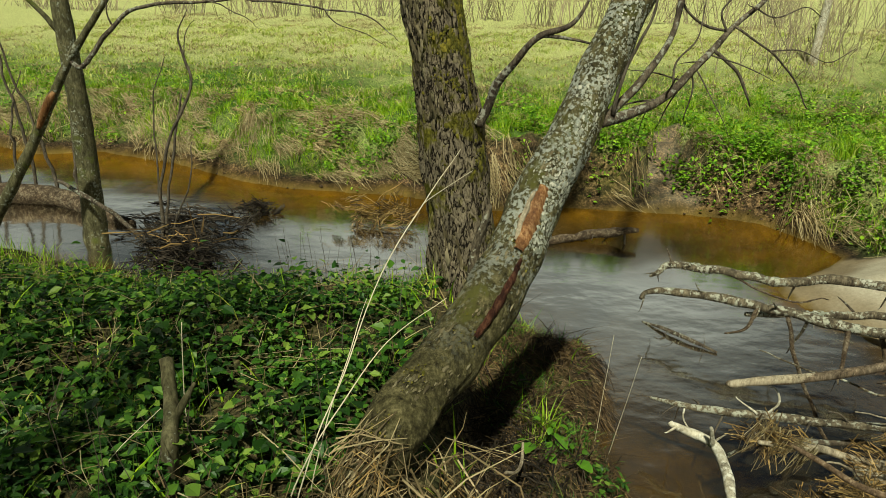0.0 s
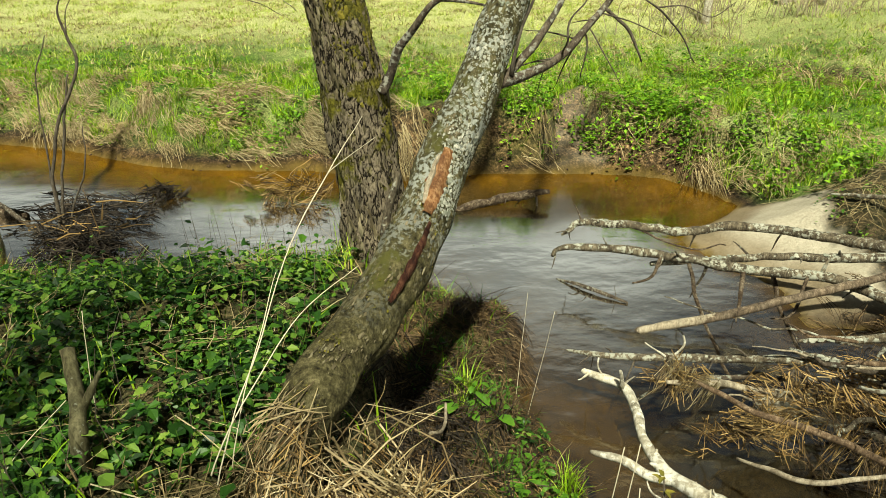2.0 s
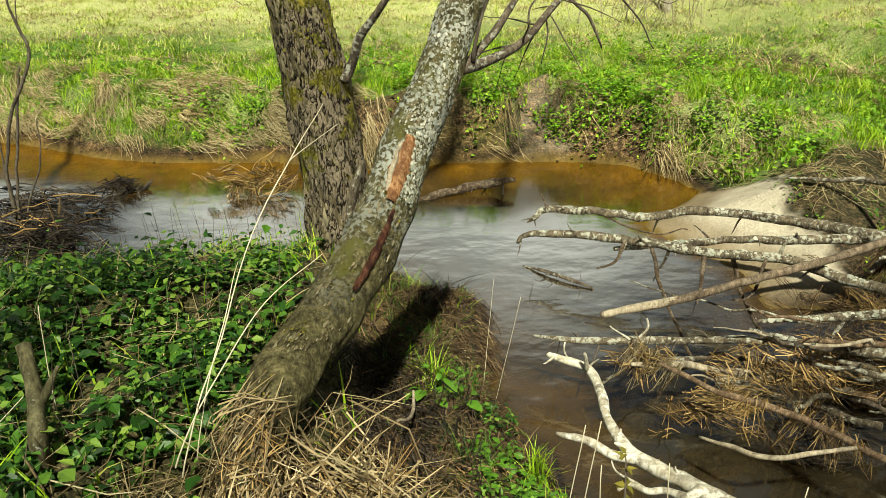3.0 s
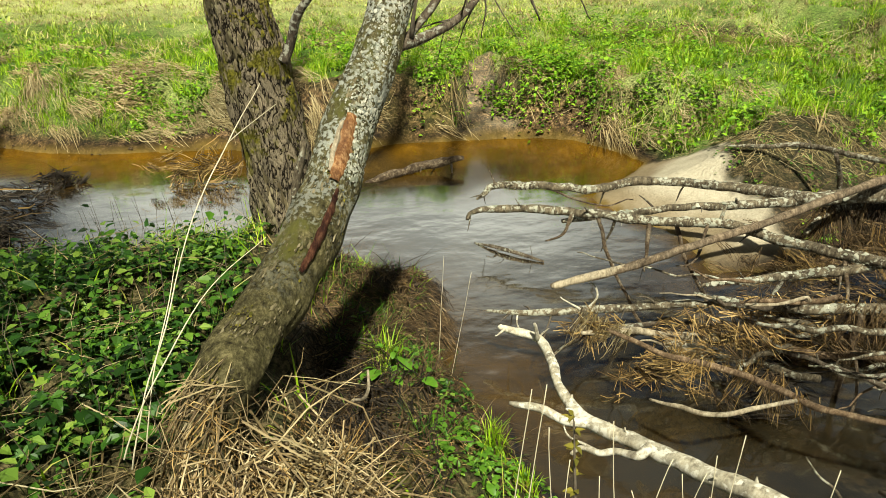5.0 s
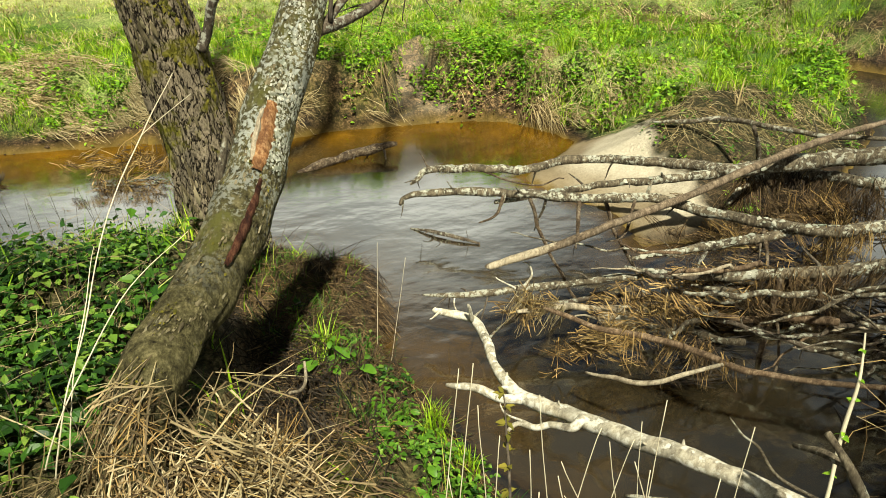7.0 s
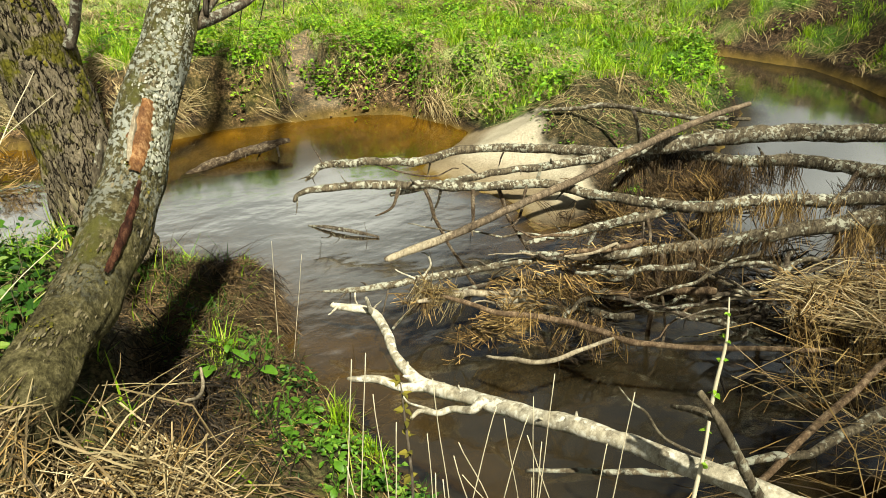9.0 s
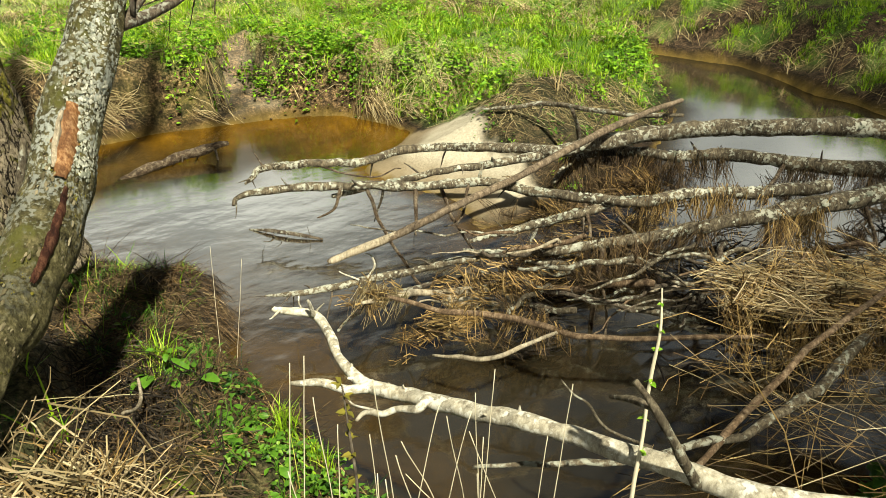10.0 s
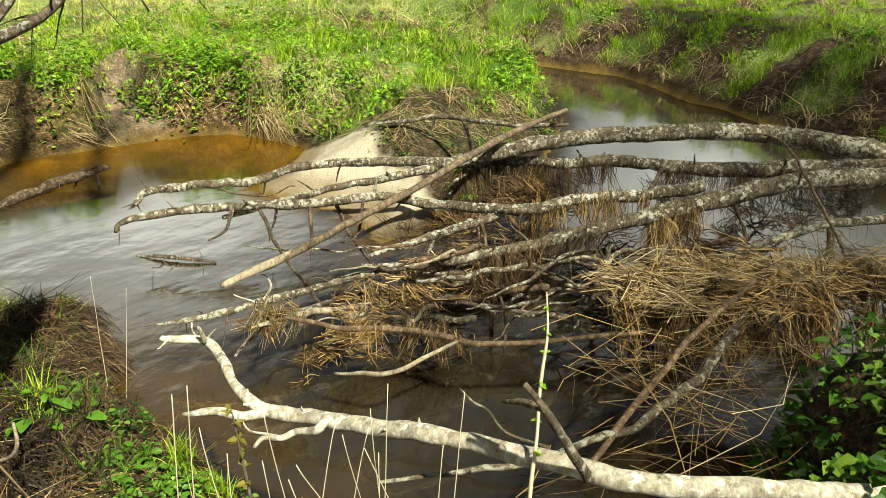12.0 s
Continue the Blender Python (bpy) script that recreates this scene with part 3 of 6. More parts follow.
# ---- scattering ----
def scatter(n, x0, x1, y0, y1, keep):
    x, y = rng.uniform(x0, x1, n), rng.uniform(y0, y1, n)
    s = shore(x, y)
    k = rng.random(n) < keep(x, y, s)
    x, y, s = x[k], y[k], s[k]
    return np.stack([x, y, height(x, y, s)], -1)


def tufted(p, per, spread):
    """Gathers scattered points into tufts of about per points each, and gives each tuft a vigour."""
    n = max(1, len(p) // per)
    k = rng.integers(0, n, len(p))
    c = p[rng.permutation(len(p))[:n]]
    q = c[k].copy()
    q[:, :2] += rng.normal(0, spread, (len(p), 2))
    q[:, 2] = height(q[:, 0], q[:, 1])
    return q, rng.gamma(6.0, 1 / 6.0, n)[k]


def blades(base, tall, lean, width, rows=3, flat=0.0):
    """Bent tapering blades that stand on the points of base."""
    n = len(base)
    a = rng.uniform(0, 6.283, n)
    h = tall * rng.uniform(0.55, 1.3, n)
    le = h * lean * rng.uniform(0.3, 1.6, n)
    w = width * rng.uniform(0.6, 1.4, n) / 2
    b = a + rng.uniform(-1.0, 1.0, n) + 1.57
    side = np.stack([np.cos(b), np.sin(b), np.zeros(n)], -1)
    out = np.stack([np.cos(a), np.sin(a), np.zeros(n)], -1)
    pts = []
    for r in range(rows):
        t = r / rows
        c = base + out * (le * t * t)[:, None] + np.array((0, 0, 1.0)) * (h * t * (1 - flat * t * 0.5))[:, None]
        k = (w * (1 - 0.55 * t))[:, None]
        pts += [c - side * k, c + side * k]
    pts.append(base + out * le[:, None] + np.array((0, 0, 1.0)) * (h * (1 - flat * 0.5))[:, None])
    m = 2 * rows + 1
    verts = np.stack(pts, 1).reshape(-1, 3)
    faces = []
    o = np.arange(n) * m
    for r in range(rows - 1):
        faces.append(np.stack([o + 2 * r, o + 2 * r + 1, o + 2 * r + 3], -1))
        faces.append(np.stack([o + 2 * r, o + 2 * r + 3, o + 2 * r + 2], -1))
    faces.append(np.stack([o + m - 3, o + m - 2, o + m - 1], -1))
    return verts, np.concatenate(faces)


def leaves(base, size, lift, droop=0.3):
    """Pointed leaves folded along the midrib, at heights lift over the points."""
    n = len(base)
    a = rng.uniform(0, 6.283, n)
    L = size * rng.uniform(0.55, 1.35, n)
    W = L * rng.uniform(0.55, 0.8, n)
    tilt = rng.normal(-droop * 0.3, 0.32, n)
    roll = rng.normal(0, 0.35, n)
    f = np.stack([np.cos(a) * np.cos(tilt), np.sin(a) * np.cos(tilt), np.sin(tilt)], -1)
    r = np.stack([-np.sin(a) * np.cos(roll), np.cos(a) * np.cos(roll), np.sin(roll)], -1)
    up = np.cross(f, r)
    c = base + np.array((0, 0, 1.0)) * lift[:, None]
    P = [(0, 0, 0), (0.38, -0.5, 0.09), (0.42, 0, -0.02), (0.38, 0.5, 0.09), (0.78, -0.27, 0.02), (0.8, 0, -0.05), (0.78, 0.27, 0.02), (1.05, 0, -0.14)]
    pts = [c + f * (L * p[0])[:, None] + r * (W * p[1])[:, None] + up * (L * p[2])[:, None] for p in P]
    verts = np.stack(pts, 1).reshape(-1, 3)
    o = np.arange(n)[:, None] * 8
    tri = np.array([(0, 1, 2), (0, 2, 3), (1, 4, 5), (1, 5, 2), (2, 5, 6), (2, 6, 3), (4, 7, 5), (5, 7, 6)])
    return verts, (o[:, None, :] + tri[None]).reshape(-1, 3)


def straws(p0, p1, r, sag=0.0):
    """Thin three-sided stems from p0 to p1 with a kink half way."""
    n = len(p0)
    d = p1 - p0
    d = d / (np.linalg.norm(d, axis=1)[:, None] + 1e-9)
    ref = np.where(np.abs(d[:, 2:3]) > 0.9, np.array((1.0, 0, 0)), np.array((0, 0, 1.0)))
    u = np.cross(d, ref)
    u /= np.linalg.norm(u, axis=1)[:, None] + 1e-9
    w = np.cross(d, u)
    mid = (p0 + p1) / 2 + rng.normal(0, 1, (n, 3)) * (np.linalg.norm(p1 - p0, axis=1) * 0.09)[:, None]
    mid[:, 2] += sag
    pts = []
    for c, k in ((p0, 1.0), (mid, 0.9), (p1, 0.45)):
        for j in range(3):
            a = 2.094 * j
            pts.append(c + (u * math.cos(a) + w * math.sin(a)) * (r * k)[:, None])
    verts = np.stack(pts, 1).reshape(-1, 3)
    o = np.arange(n)[:, None] * 9
    tri = []
    for q in (0, 3):
        for j in range(3):
            j2 = (j + 1) % 3
            tri += [(q + j, q + j2, q + 3 + j2), (q + j, q + 3 + j2, q + 3 + j)]
    tri += [(6, 7, 8)]
    return verts, (o[:, None, :] + np.array(tri)[None]).reshape(-1, 3)


def stuff(name, vf, mat, label, category):
    ob = mesh_object(name, vf[0], vf[1], mat, smooth=False)
    return tagged(ob, label, category, kind="stuff")


# ---- standing trees ----
def flakes(name, host, rows, n, low, high, size, mat, parent, label, bias=(0, 0, 0), lift=0.003, patchy=0.0, seed=1, long=1.2, wide=1.0):
    """Small uneven crusts that sit on the bark of a round piece."""
    r = np.random.default_rng(seed)
    c = spline(rows, 12)
    verts, faces = [], []
    tries = 0
    while n > 0 and tries < 40000:
        tries += 1
        i = int(r.integers(1, len(c) - 1))
        if not low < c[i][2] < high:
            continue
        tan = Vector(c[i + 1][:3] - c[i - 1][:3]).normalized()
        d = Vector(r.normal(0, 1, 3)) + Vector(bias)
        d = (d - tan * d.dot(tan)).normalized()
        u = r.uniform(0, 1)
        mid = c[i] * (1 - u) + c[i + 1] * u
        p = Vector(mid[:3]) + d * (mid[3] + lift)
        if patchy and noise.noise(p * 7 + Vector((seed, 0, 0))) + 0.45 * noise.noise(p * 30) < patchy + r.normal(0, 0.12):
            continue
        w = tan.cross(d)
        z = size * min(0.3 + r.gamma(1.6, 0.4), 2.2)
        o = len(verts)
        k = 7
        verts.append(tuple(p + d * z * 0.22 - base_of(parent)))
        for q in range(k):
            a = 6.283 * q / k
            e = z * r.uniform(0.55, 1.15)
            verts.append(tuple(p + (tan * math.cos(a) * long + w * math.sin(a) * wide) * e + d * r.uniform(-0.3, 0.25) * z - base_of(parent)))
        for q in range(k):
            faces.append((o, o + 1 + q, o + 1 + (q + 1) % k))
        n -= 1
    ob = mesh_object(name, verts, faces, mat, parent, False, label)
    return tagged(ob, kind="stuff")


def spurs(parent, rows, n, reach, mat, seed=1, hang=0.0, girth=0.32):
    """Short crooked side twigs and broken stubs along a limb."""
    r = np.random.default_rng(seed)
    c = spline(rows, 6)
    for k in range(n):
        i = int(r.integers(1, len(c) - 2))
        tan = Vector(c[i + 1][:3] - c[i - 1][:3]).normalized()
        d = Vector(r.normal(0, 1, 3) + np.array((0, 0, 0.2 - hang)))
        d = (d - tan * d.dot(tan)).normalized()
        d = (d + tan * r.uniform(-0.9, -0.1)).normalized()
        L = reach * r.uniform(0.25, 1.2)
        p = Vector(c[i][:3])
        w = min(c[i][3] * girth, 0.012) * r.uniform(0.5, 1.1)
        e = Vector(r.normal(0, 0.25, 3))
        q1 = p + d * L * 0.5 + e * L * 0.2
        q2 = p + d * L + e * L * 0.5 + Vector((0, 0, -hang * L * 0.5))
        limb("twig", [(*p, w * 1.3), (*q1, w), (*q2, w * 0.35)], mat, parent, sides=5, steps=4, bend=0.01, seed=k + seed)


def alder():
    t = thing("alder_tree", "upright mature alder with deeply furrowed dark mossy bark", "tree", (0.27, 4.62, 0.75))
    rows = [(0.31, 4.60, 0.62, 0.27), (0.30, 4.60, 0.80, 0.222), (0.27, 4.62, 1.01, 0.197), (0.23, 4.65, 1.37, 0.190), (0.17, 4.65, 1.78, 0.178),
            (0.10, 4.65, 2.16, 0.170), (0.04, 4.65, 2.46, 0.162), (-0.05, 4.65, 2.91, 0.150), (-0.14, 4.66, 3.7, 0.145), (-0.2, 4.68, 5.2, 0.135), (-0.19, 4.7, 6.9, 0.12), (-0.2, 4.72, 8.6, 0.10), (-0.15, 4.75, 10.4, 0.03)]
    trunk = limb("trunk", rows, BARK_OLD, t, sides=72, steps=18, rough=0.05, freq=5, furrow=0.03, seed=2)
    # Unseen fork, added so that its shadow falls on the far bank.
    limb("branch", [(-0.2, 4.68, 4.6, 0.10), (0.4, 4.68, 5.4, 0.10), (1.02, 4.66, 6.3, 0.10), (1.22, 4.66, 7.6, 0.095), (1.36, 4.66, 8.9, 0.085), (1.4, 4.7, 10.0, 0.03)], BARK_OLD, t, sides=16, steps=8, rough=0.06)
    bough = limb("branch", [(0.33, 4.55, 1.80, 0.032), (0.36, 4.54, 1.87, 0.028), (0.43, 4.5, 2.04, 0.025), (0.52, 4.45, 2.18, 0.021), (0.63, 4.4, 2.31, 0.018), (0.78, 4.4, 2.37, 0.013), (0.86, 4.4, 2.47, 0.008), (0.9, 4.38, 2.6, 0.004)], BARK_DARK, t, sides=8, bend=0.012)
    limb("twig", [(0.63, 4.4, 2.31, 0.013), (0.71, 4.4, 2.31, 0.011), (0.79, 4.4, 2.30, 0.009), (0.93, 4.4, 2.27, 0.004)], BARK_DARK, bough, sides=6, bend=0.008)
    flakes("loose_bark", None, rows, 520, 0.85, 3.1, 0.012, BARK_SCALE, trunk, "small loose scales of grey bark", (-0.8, -1.6, 0), 0.007, -0.1, seed=3, long=2.2, wide=0.6)
    flakes("moss", None, rows, 3200, 1.5, 3.0, 0.008, MOSS, trunk, "olive green moss cushions", (1.9, -1.0, 0.3), 0.006, 0.02, seed=4)
    for q in range(7):
        a = 0.9 * q
        z = 3.6 + 0.5 * q
        c = (-0.16 + 0.0 * q, 4.68, z)
        e = [(c[0] + math.cos(a) * k, c[1] + math.sin(a) * k, z + 0.55 * k, 0.035 * (1 - k / 1.9)) for k in (0.0, 0.5, 1.0, 1.7)]
        limb("branch", e, BARK_DARK, t, sides=6, bend=0.06, seed=q)
    return t


def leaning_tree():
    t = thing("leaning_tree", "leaning grey lichen-covered tree with a torn orange wound in its bark", "tree", (0.06, 2.5, 1.0))
    rows = [(-0.05, 2.26, 0.70, 0.115), (-0.05, 2.27, 0.90, 0.095), (-0.04, 2.33, 1.03, 0.086), (-0.005, 2.43, 1.12, 0.094), (0.06, 2.55, 1.185, 0.102), (0.145, 2.69, 1.24, 0.106), (0.25, 2.84, 1.31, 0.109), (0.37, 3.0, 1.43, 0.112), (0.47, 3.16, 1.57, 0.108), (0.54, 3.28, 1.72, 0.102),
            (0.63, 3.38, 1.88, 0.098), (0.73, 3.5, 2.07, 0.092), (0.83, 3.62, 2.28, 0.088), (0.94, 3.74, 2.51, 0.083), (1.05, 3.85, 2.72, 0.079), (1.30, 4.06, 3.5, 0.07), (1.55, 4.3, 4.9, 0.065), (1.80, 4.6, 6.25, 0.062), (2.5, 5.0, 7.15, 0.05), (3.0, 5.3, 8.0, 0.02)]
    trunk = limb("trunk", rows, BARK_LEAN, t, sides=48, steps=14, rough=0.10, freq=6, furrow=0.011, seed=5)
    bough = limb("branch", [(0.72, 3.47, 2.0, 0.036), (0.82, 3.5, 2.03, 0.027), (0.99, 3.6, 2.06, 0.022), (1.15, 3.7, 2.14, 0.019), (1.32, 3.8, 2.29, 0.015), (1.41, 3.85, 2.39, 0.012), (1.55, 3.9, 2.51, 0.011), (1.65, 3.95, 2.62, 0.009), (1.8, 4.0, 2.9, 0.006)], BARK_DARK, t, sides=8, bend=0.008)
    limb("branch", [(0.80, 3.5, 2.02, 0.022), (0.88, 3.55, 2.08, 0.019), (0.97, 3.6, 2.17, 0.017), (1.06, 3.65, 2.28, 0.015), (1.12, 3.7, 2.40, 0.013), (1.16, 3.75, 2.56, 0.012), (1.25, 3.8, 2.9, 0.007)], BARK_DARK, t, sides=8, bend=0.008)
    twig_rows = [
        [(0.86, 3.5, 2.06, 0.011), (0.89, 3.5, 2.23, 0.007), (0.93, 3.5, 2.34, 0.007), (0.97, 3.5, 2.45, 0.006), (0.99, 3.5, 2.6, 0.004)],
        [(1.33, 3.8, 2.31, 0.011), (1.40, 3.8, 2.26, 0.009), (1.47, 3.8, 2.20, 0.008), (1.54, 3.8, 2.07, 0.004)],
        [(1.41, 3.85, 2.39, 0.008), (1.30, 3.85, 2.41, 0.006), (1.21, 3.85, 2.47, 0.006), (1.14, 3.85, 2.56, 0.004)],
        [(1.43, 3.85, 2.41, 0.006), (1.6, 3.85, 2.31, 0.005), (1.74, 3.9, 2.21, 0.005), (1.85, 3.9, 2.05, 0.003)],
    ]
    thin_twigs = [
        [(1.6, 3.85, 2.31, 0.004), (1.74, 3.87, 2.31, 0.003), (1.9, 3.9, 2.27, 0.0025), (2.02, 3.92, 2.33, 0.002)],
        [(1.15, 3.7, 2.14, 0.006), (1.16, 3.72, 2.26, 0.005), (1.24, 3.75, 2.36, 0.004), (1.27, 3.8, 2.52, 0.003)],
        [(1.52, 3.9, 2.49, 0.005), (1.62, 3.9, 2.45, 0.004), (1.75, 3.92, 2.5, 0.003), (1.85, 3.95, 2.46, 0.002)],
        [(1.24, 3.76, 2.22, 0.005), (1.27, 3.78, 2.13, 0.004), (1.25, 3.8, 2.0, 0.003)],
        [(1.40, 3.84, 2.38, 0.006), (1.36, 3.86, 2.47, 0.005), (1.42, 3.88, 2.56, 0.004), (1.40, 3.9, 2.7, 0.003)],
    ]
    spurs(bough, [(0.99, 3.6, 2.06, 0.012), (1.15, 3.7, 2.14, 0.011), (1.32, 3.8, 2.29, 0.010), (1.55, 3.9, 2.51, 0.008), (1.65, 3.95, 2.62, 0.007)], 14, 0.28, TWIG, 410, 0.15)
    for i, r in enumerate(twig_rows + thin_twigs):
        limb("twig", r, TWIG, bough, sides=5, steps=6, bend=0.01, seed=i)
    for q in range(6):
        a, z = 1.1 * q + 0.4, 3.3 + 0.35 * q
        limb("branch", [(1.27 + 0.062 * q + math.cos(a) * k, 4.03 + 0.06 * q + math.sin(a) * k, z + 0.6 * k, 0.022 * (1 - k / 1.5)) for k in (0.0, 0.4, 0.8, 1.3)], BARK_DARK, t, sides=6, bend=0.05, seed=q)
    flakes("lichen", None, rows, 3800, 1.55, 2.9, 0.0043, LICHEN, trunk, "pale grey crusty lichen", (0.7, -1.4, 0.3), 0.001, 0.0, seed=5)
    flakes("loose_bark", None, rows, 900, 1.02, 1.9, 0.0055, BARK_SCALE, trunk, "small brown scales of bark", (-0.2, -1.2, 0.8), 0.0, -0.05, seed=8, long=1.6, wide=0.7)
    flakes("moss", None, rows, 420, 1.05, 1.7, 0.003, MOSS, trunk, "thin olive moss on the leaning trunk", (-0.6, -0.7, 1.0), 0.0, 0.1, seed=9)
    # bared wood where the bark is torn off: a thick splintered plate seated in the trunk
    c = spline(rows, 14)
    sel = [p for p in c if 1.24 < p[2] < 1.80]
    up = Vector((-0.18, -0.93, 0.30)).normalized()
    for name, mat, lo, hi, wd, off, lab in (("wound", WOOD_RAW, 1.53, 1.765, 0.037, 0.010, "torn orange-brown bared wood"), ("wound", WOOD_RED, 1.31, 1.52, 0.015, 0.036, "dark red split in the bark"), ("splinter", WOOD_PALE, 1.55, 1.74, 0.012, -0.016, "pale bared sapwood strip")):
        verts, faces = [], []
        pts = [p for p in c if lo < p[2] < hi]
        for i, p in enumerate(pts):
            f = i / (len(pts) - 1)
            w = wd * (math.sin(math.pi * min(max(f, 0.04), 0.96)) ** 0.3) * (1 + 0.3 * noise.noise(Vector((i * 0.35, 3.0, 1))))
            tang = Vector(pts[min(i + 1, len(pts) - 1)][:3] - pts[max(i - 1, 0)][:3]).normalized()
            acr = tang.cross(up).normalized()
            nrm = acr.cross(tang).normalized()
            rise = 0.006 if name == "splinter" else 0.0
            for k in range(7):
                u = (k - 3) / 3
                cx = u * w * (1 + 0.55 * noise.noise(Vector((i * 0.55, 9.0 + 4 * (u > 0), lo * 30)))) + off
                dep = math.sqrt(max(p[3] ** 2 - cx * cx, 1e-4)) + 0.010 * (1 - abs(u) ** 4) * (1 if k not in (0, 6) else -1.2) + rise + 0.006 * noise.noise(Vector((k * 1.7, i * 0.12, 2)))
                q = Vector(p[:3]) + acr * cx + nrm * dep - base_of(t)
                verts.append(tuple(q))
        for i in range(len(pts) - 1):
            for k in range(6):
                faces.append((i * 7 + k, i * 7 + k + 1, i * 7 + 8 + k, i * 7 + 7 + k))
        mesh_object(name, verts, faces, mat, t, True, lab)
    limb("branch_stub", [(0.30, 3.72, 1.10, 0.03), (0.32, 3.75, 1.21, 0.025), (0.33, 3.75, 1.38, 0.021), (0.36, 3.75, 1.48, 0.018), (0.385, 3.75, 1.57, 0.010)], BARK_GREY, t, sides=10, bend=0.01)
    return t


alder()
leaning_tree()


def bank_tree():
    t = thing("young_tree", "slender young tree standing at the water's edge", "tree", (-3.46, 7.2, -0.05))
    limb("trunk", [(-3.46, 7.2, -0.15, 0.14), (-3.46, 7.2, 0.02, 0.12), (-3.44, 7.2, 0.54, 0.106), (-3.43, 7.2, 1.22, 0.096), (-3.44, 7.2, 1.75, 0.088), (-3.46, 7.2, 2.3, 0.077), (-3.46, 7.2, 2.87, 0.065), (-3.5, 7.25, 4.2, 0.04), (-3.4, 7.3, 5.4, 0.015)], BARK_YOUNG, t, sides=20, steps=8, rough=0.06)
    limb("branch", [(-3.44, 7.2, 1.9, 0.03), (-3.62, 7.15, 2.2, 0.022), (-3.8, 7.1, 2.4, 0.015), (-4.1, 7.1, 2.75, 0.008)], BARK_YOUNG, t, sides=7, bend=0.02)
    u = thing("leaning_sapling", "thin leaning sapling with a rusty bark wound", "tree", (-4.3, 6.6, 0.0))
    limb("stem", [(-4.35, 6.6, -0.1, 0.065), (-4.07, 6.6, 0.35, 0.058), (-3.67, 6.6, 0.94, 0.048), (-3.37, 6.6, 1.43, 0.042), (-3.10, 6.6, 1.87, 0.034), (-2.71, 6.6, 2.38, 0.023), (-2.4, 6.6, 2.9, 0.012)], BARK_YOUNG, u, sides=12, steps=7)
    limb("wound", [(-3.47, 6.565, 1.25, 0.020), (-3.40, 6.56, 1.38, 0.034), (-3.33, 6.56, 1.50, 0.032), (-3.28, 6.57, 1.57, 0.018)], WOOD_RAW, u, "rusty bared wood", sides=8, steps=5)
    bough = limb("branch", [(-3.12, 6.6, 1.84, 0.022), (-3.0, 6.6, 1.80, 0.021), (-2.76, 6.6, 2.07, 0.019), (-2.49, 6.6, 2.28, 0.016), (-1.97, 6.6, 2.35, 0.012), (-1.59, 6.6, 2.38, 0.010), (-0.96, 6.5, 2.34, 0.008), (-0.55, 6.5, 2.28, 0.006), (-0.3, 6.5, 2.10, 0.003)], BARK_DARK, u, sides=7, steps=6, bend=0.02)
    for i, r in enumerate(([(-0.9, 6.5, 2.33, 0.006), (-0.75, 6.5, 2.2, 0.004), (-0.55, 6.5, 2.15, 0.003), (-0.4, 6.5, 2.05, 0.002)], [(-1.9, 6.6, 2.36, 0.006), (-1.6, 6.55, 2.26, 0.004), (-1.45, 6.5, 2.16, 0.002)], [(-2.7, 6.6, 2.12, 0.008), (-2.72, 6.55, 2.3, 0.006), (-2.6, 6.5, 2.6, 0.004)])):
        limb("twig", r, TWIG, bough, sides=5, bend=0.02, seed=i)
    w = thing("left_shrub", "bare dark shrub on the river bank", "shrub", (-5.0, 8.6, 0.1))
    for i in range(5):
        x, a = -5.4 + 0.24 * i, rng.uniform(-0.5, 0.5)
        h = rng.uniform(1.2, 2.4)
        limb("stem", [(x, 8.7, -0.05, 0.022), (x + 0.2 * a, 8.65, h * 0.35, 0.017), (x + 0.6 * a, 8.6, h * 0.7, 0.012), (x + 0.9 * a + 0.1, 8.6, h, 0.004)], TWIG, w, sides=6, steps=5, bend=0.05, seed=i)


bank_tree()


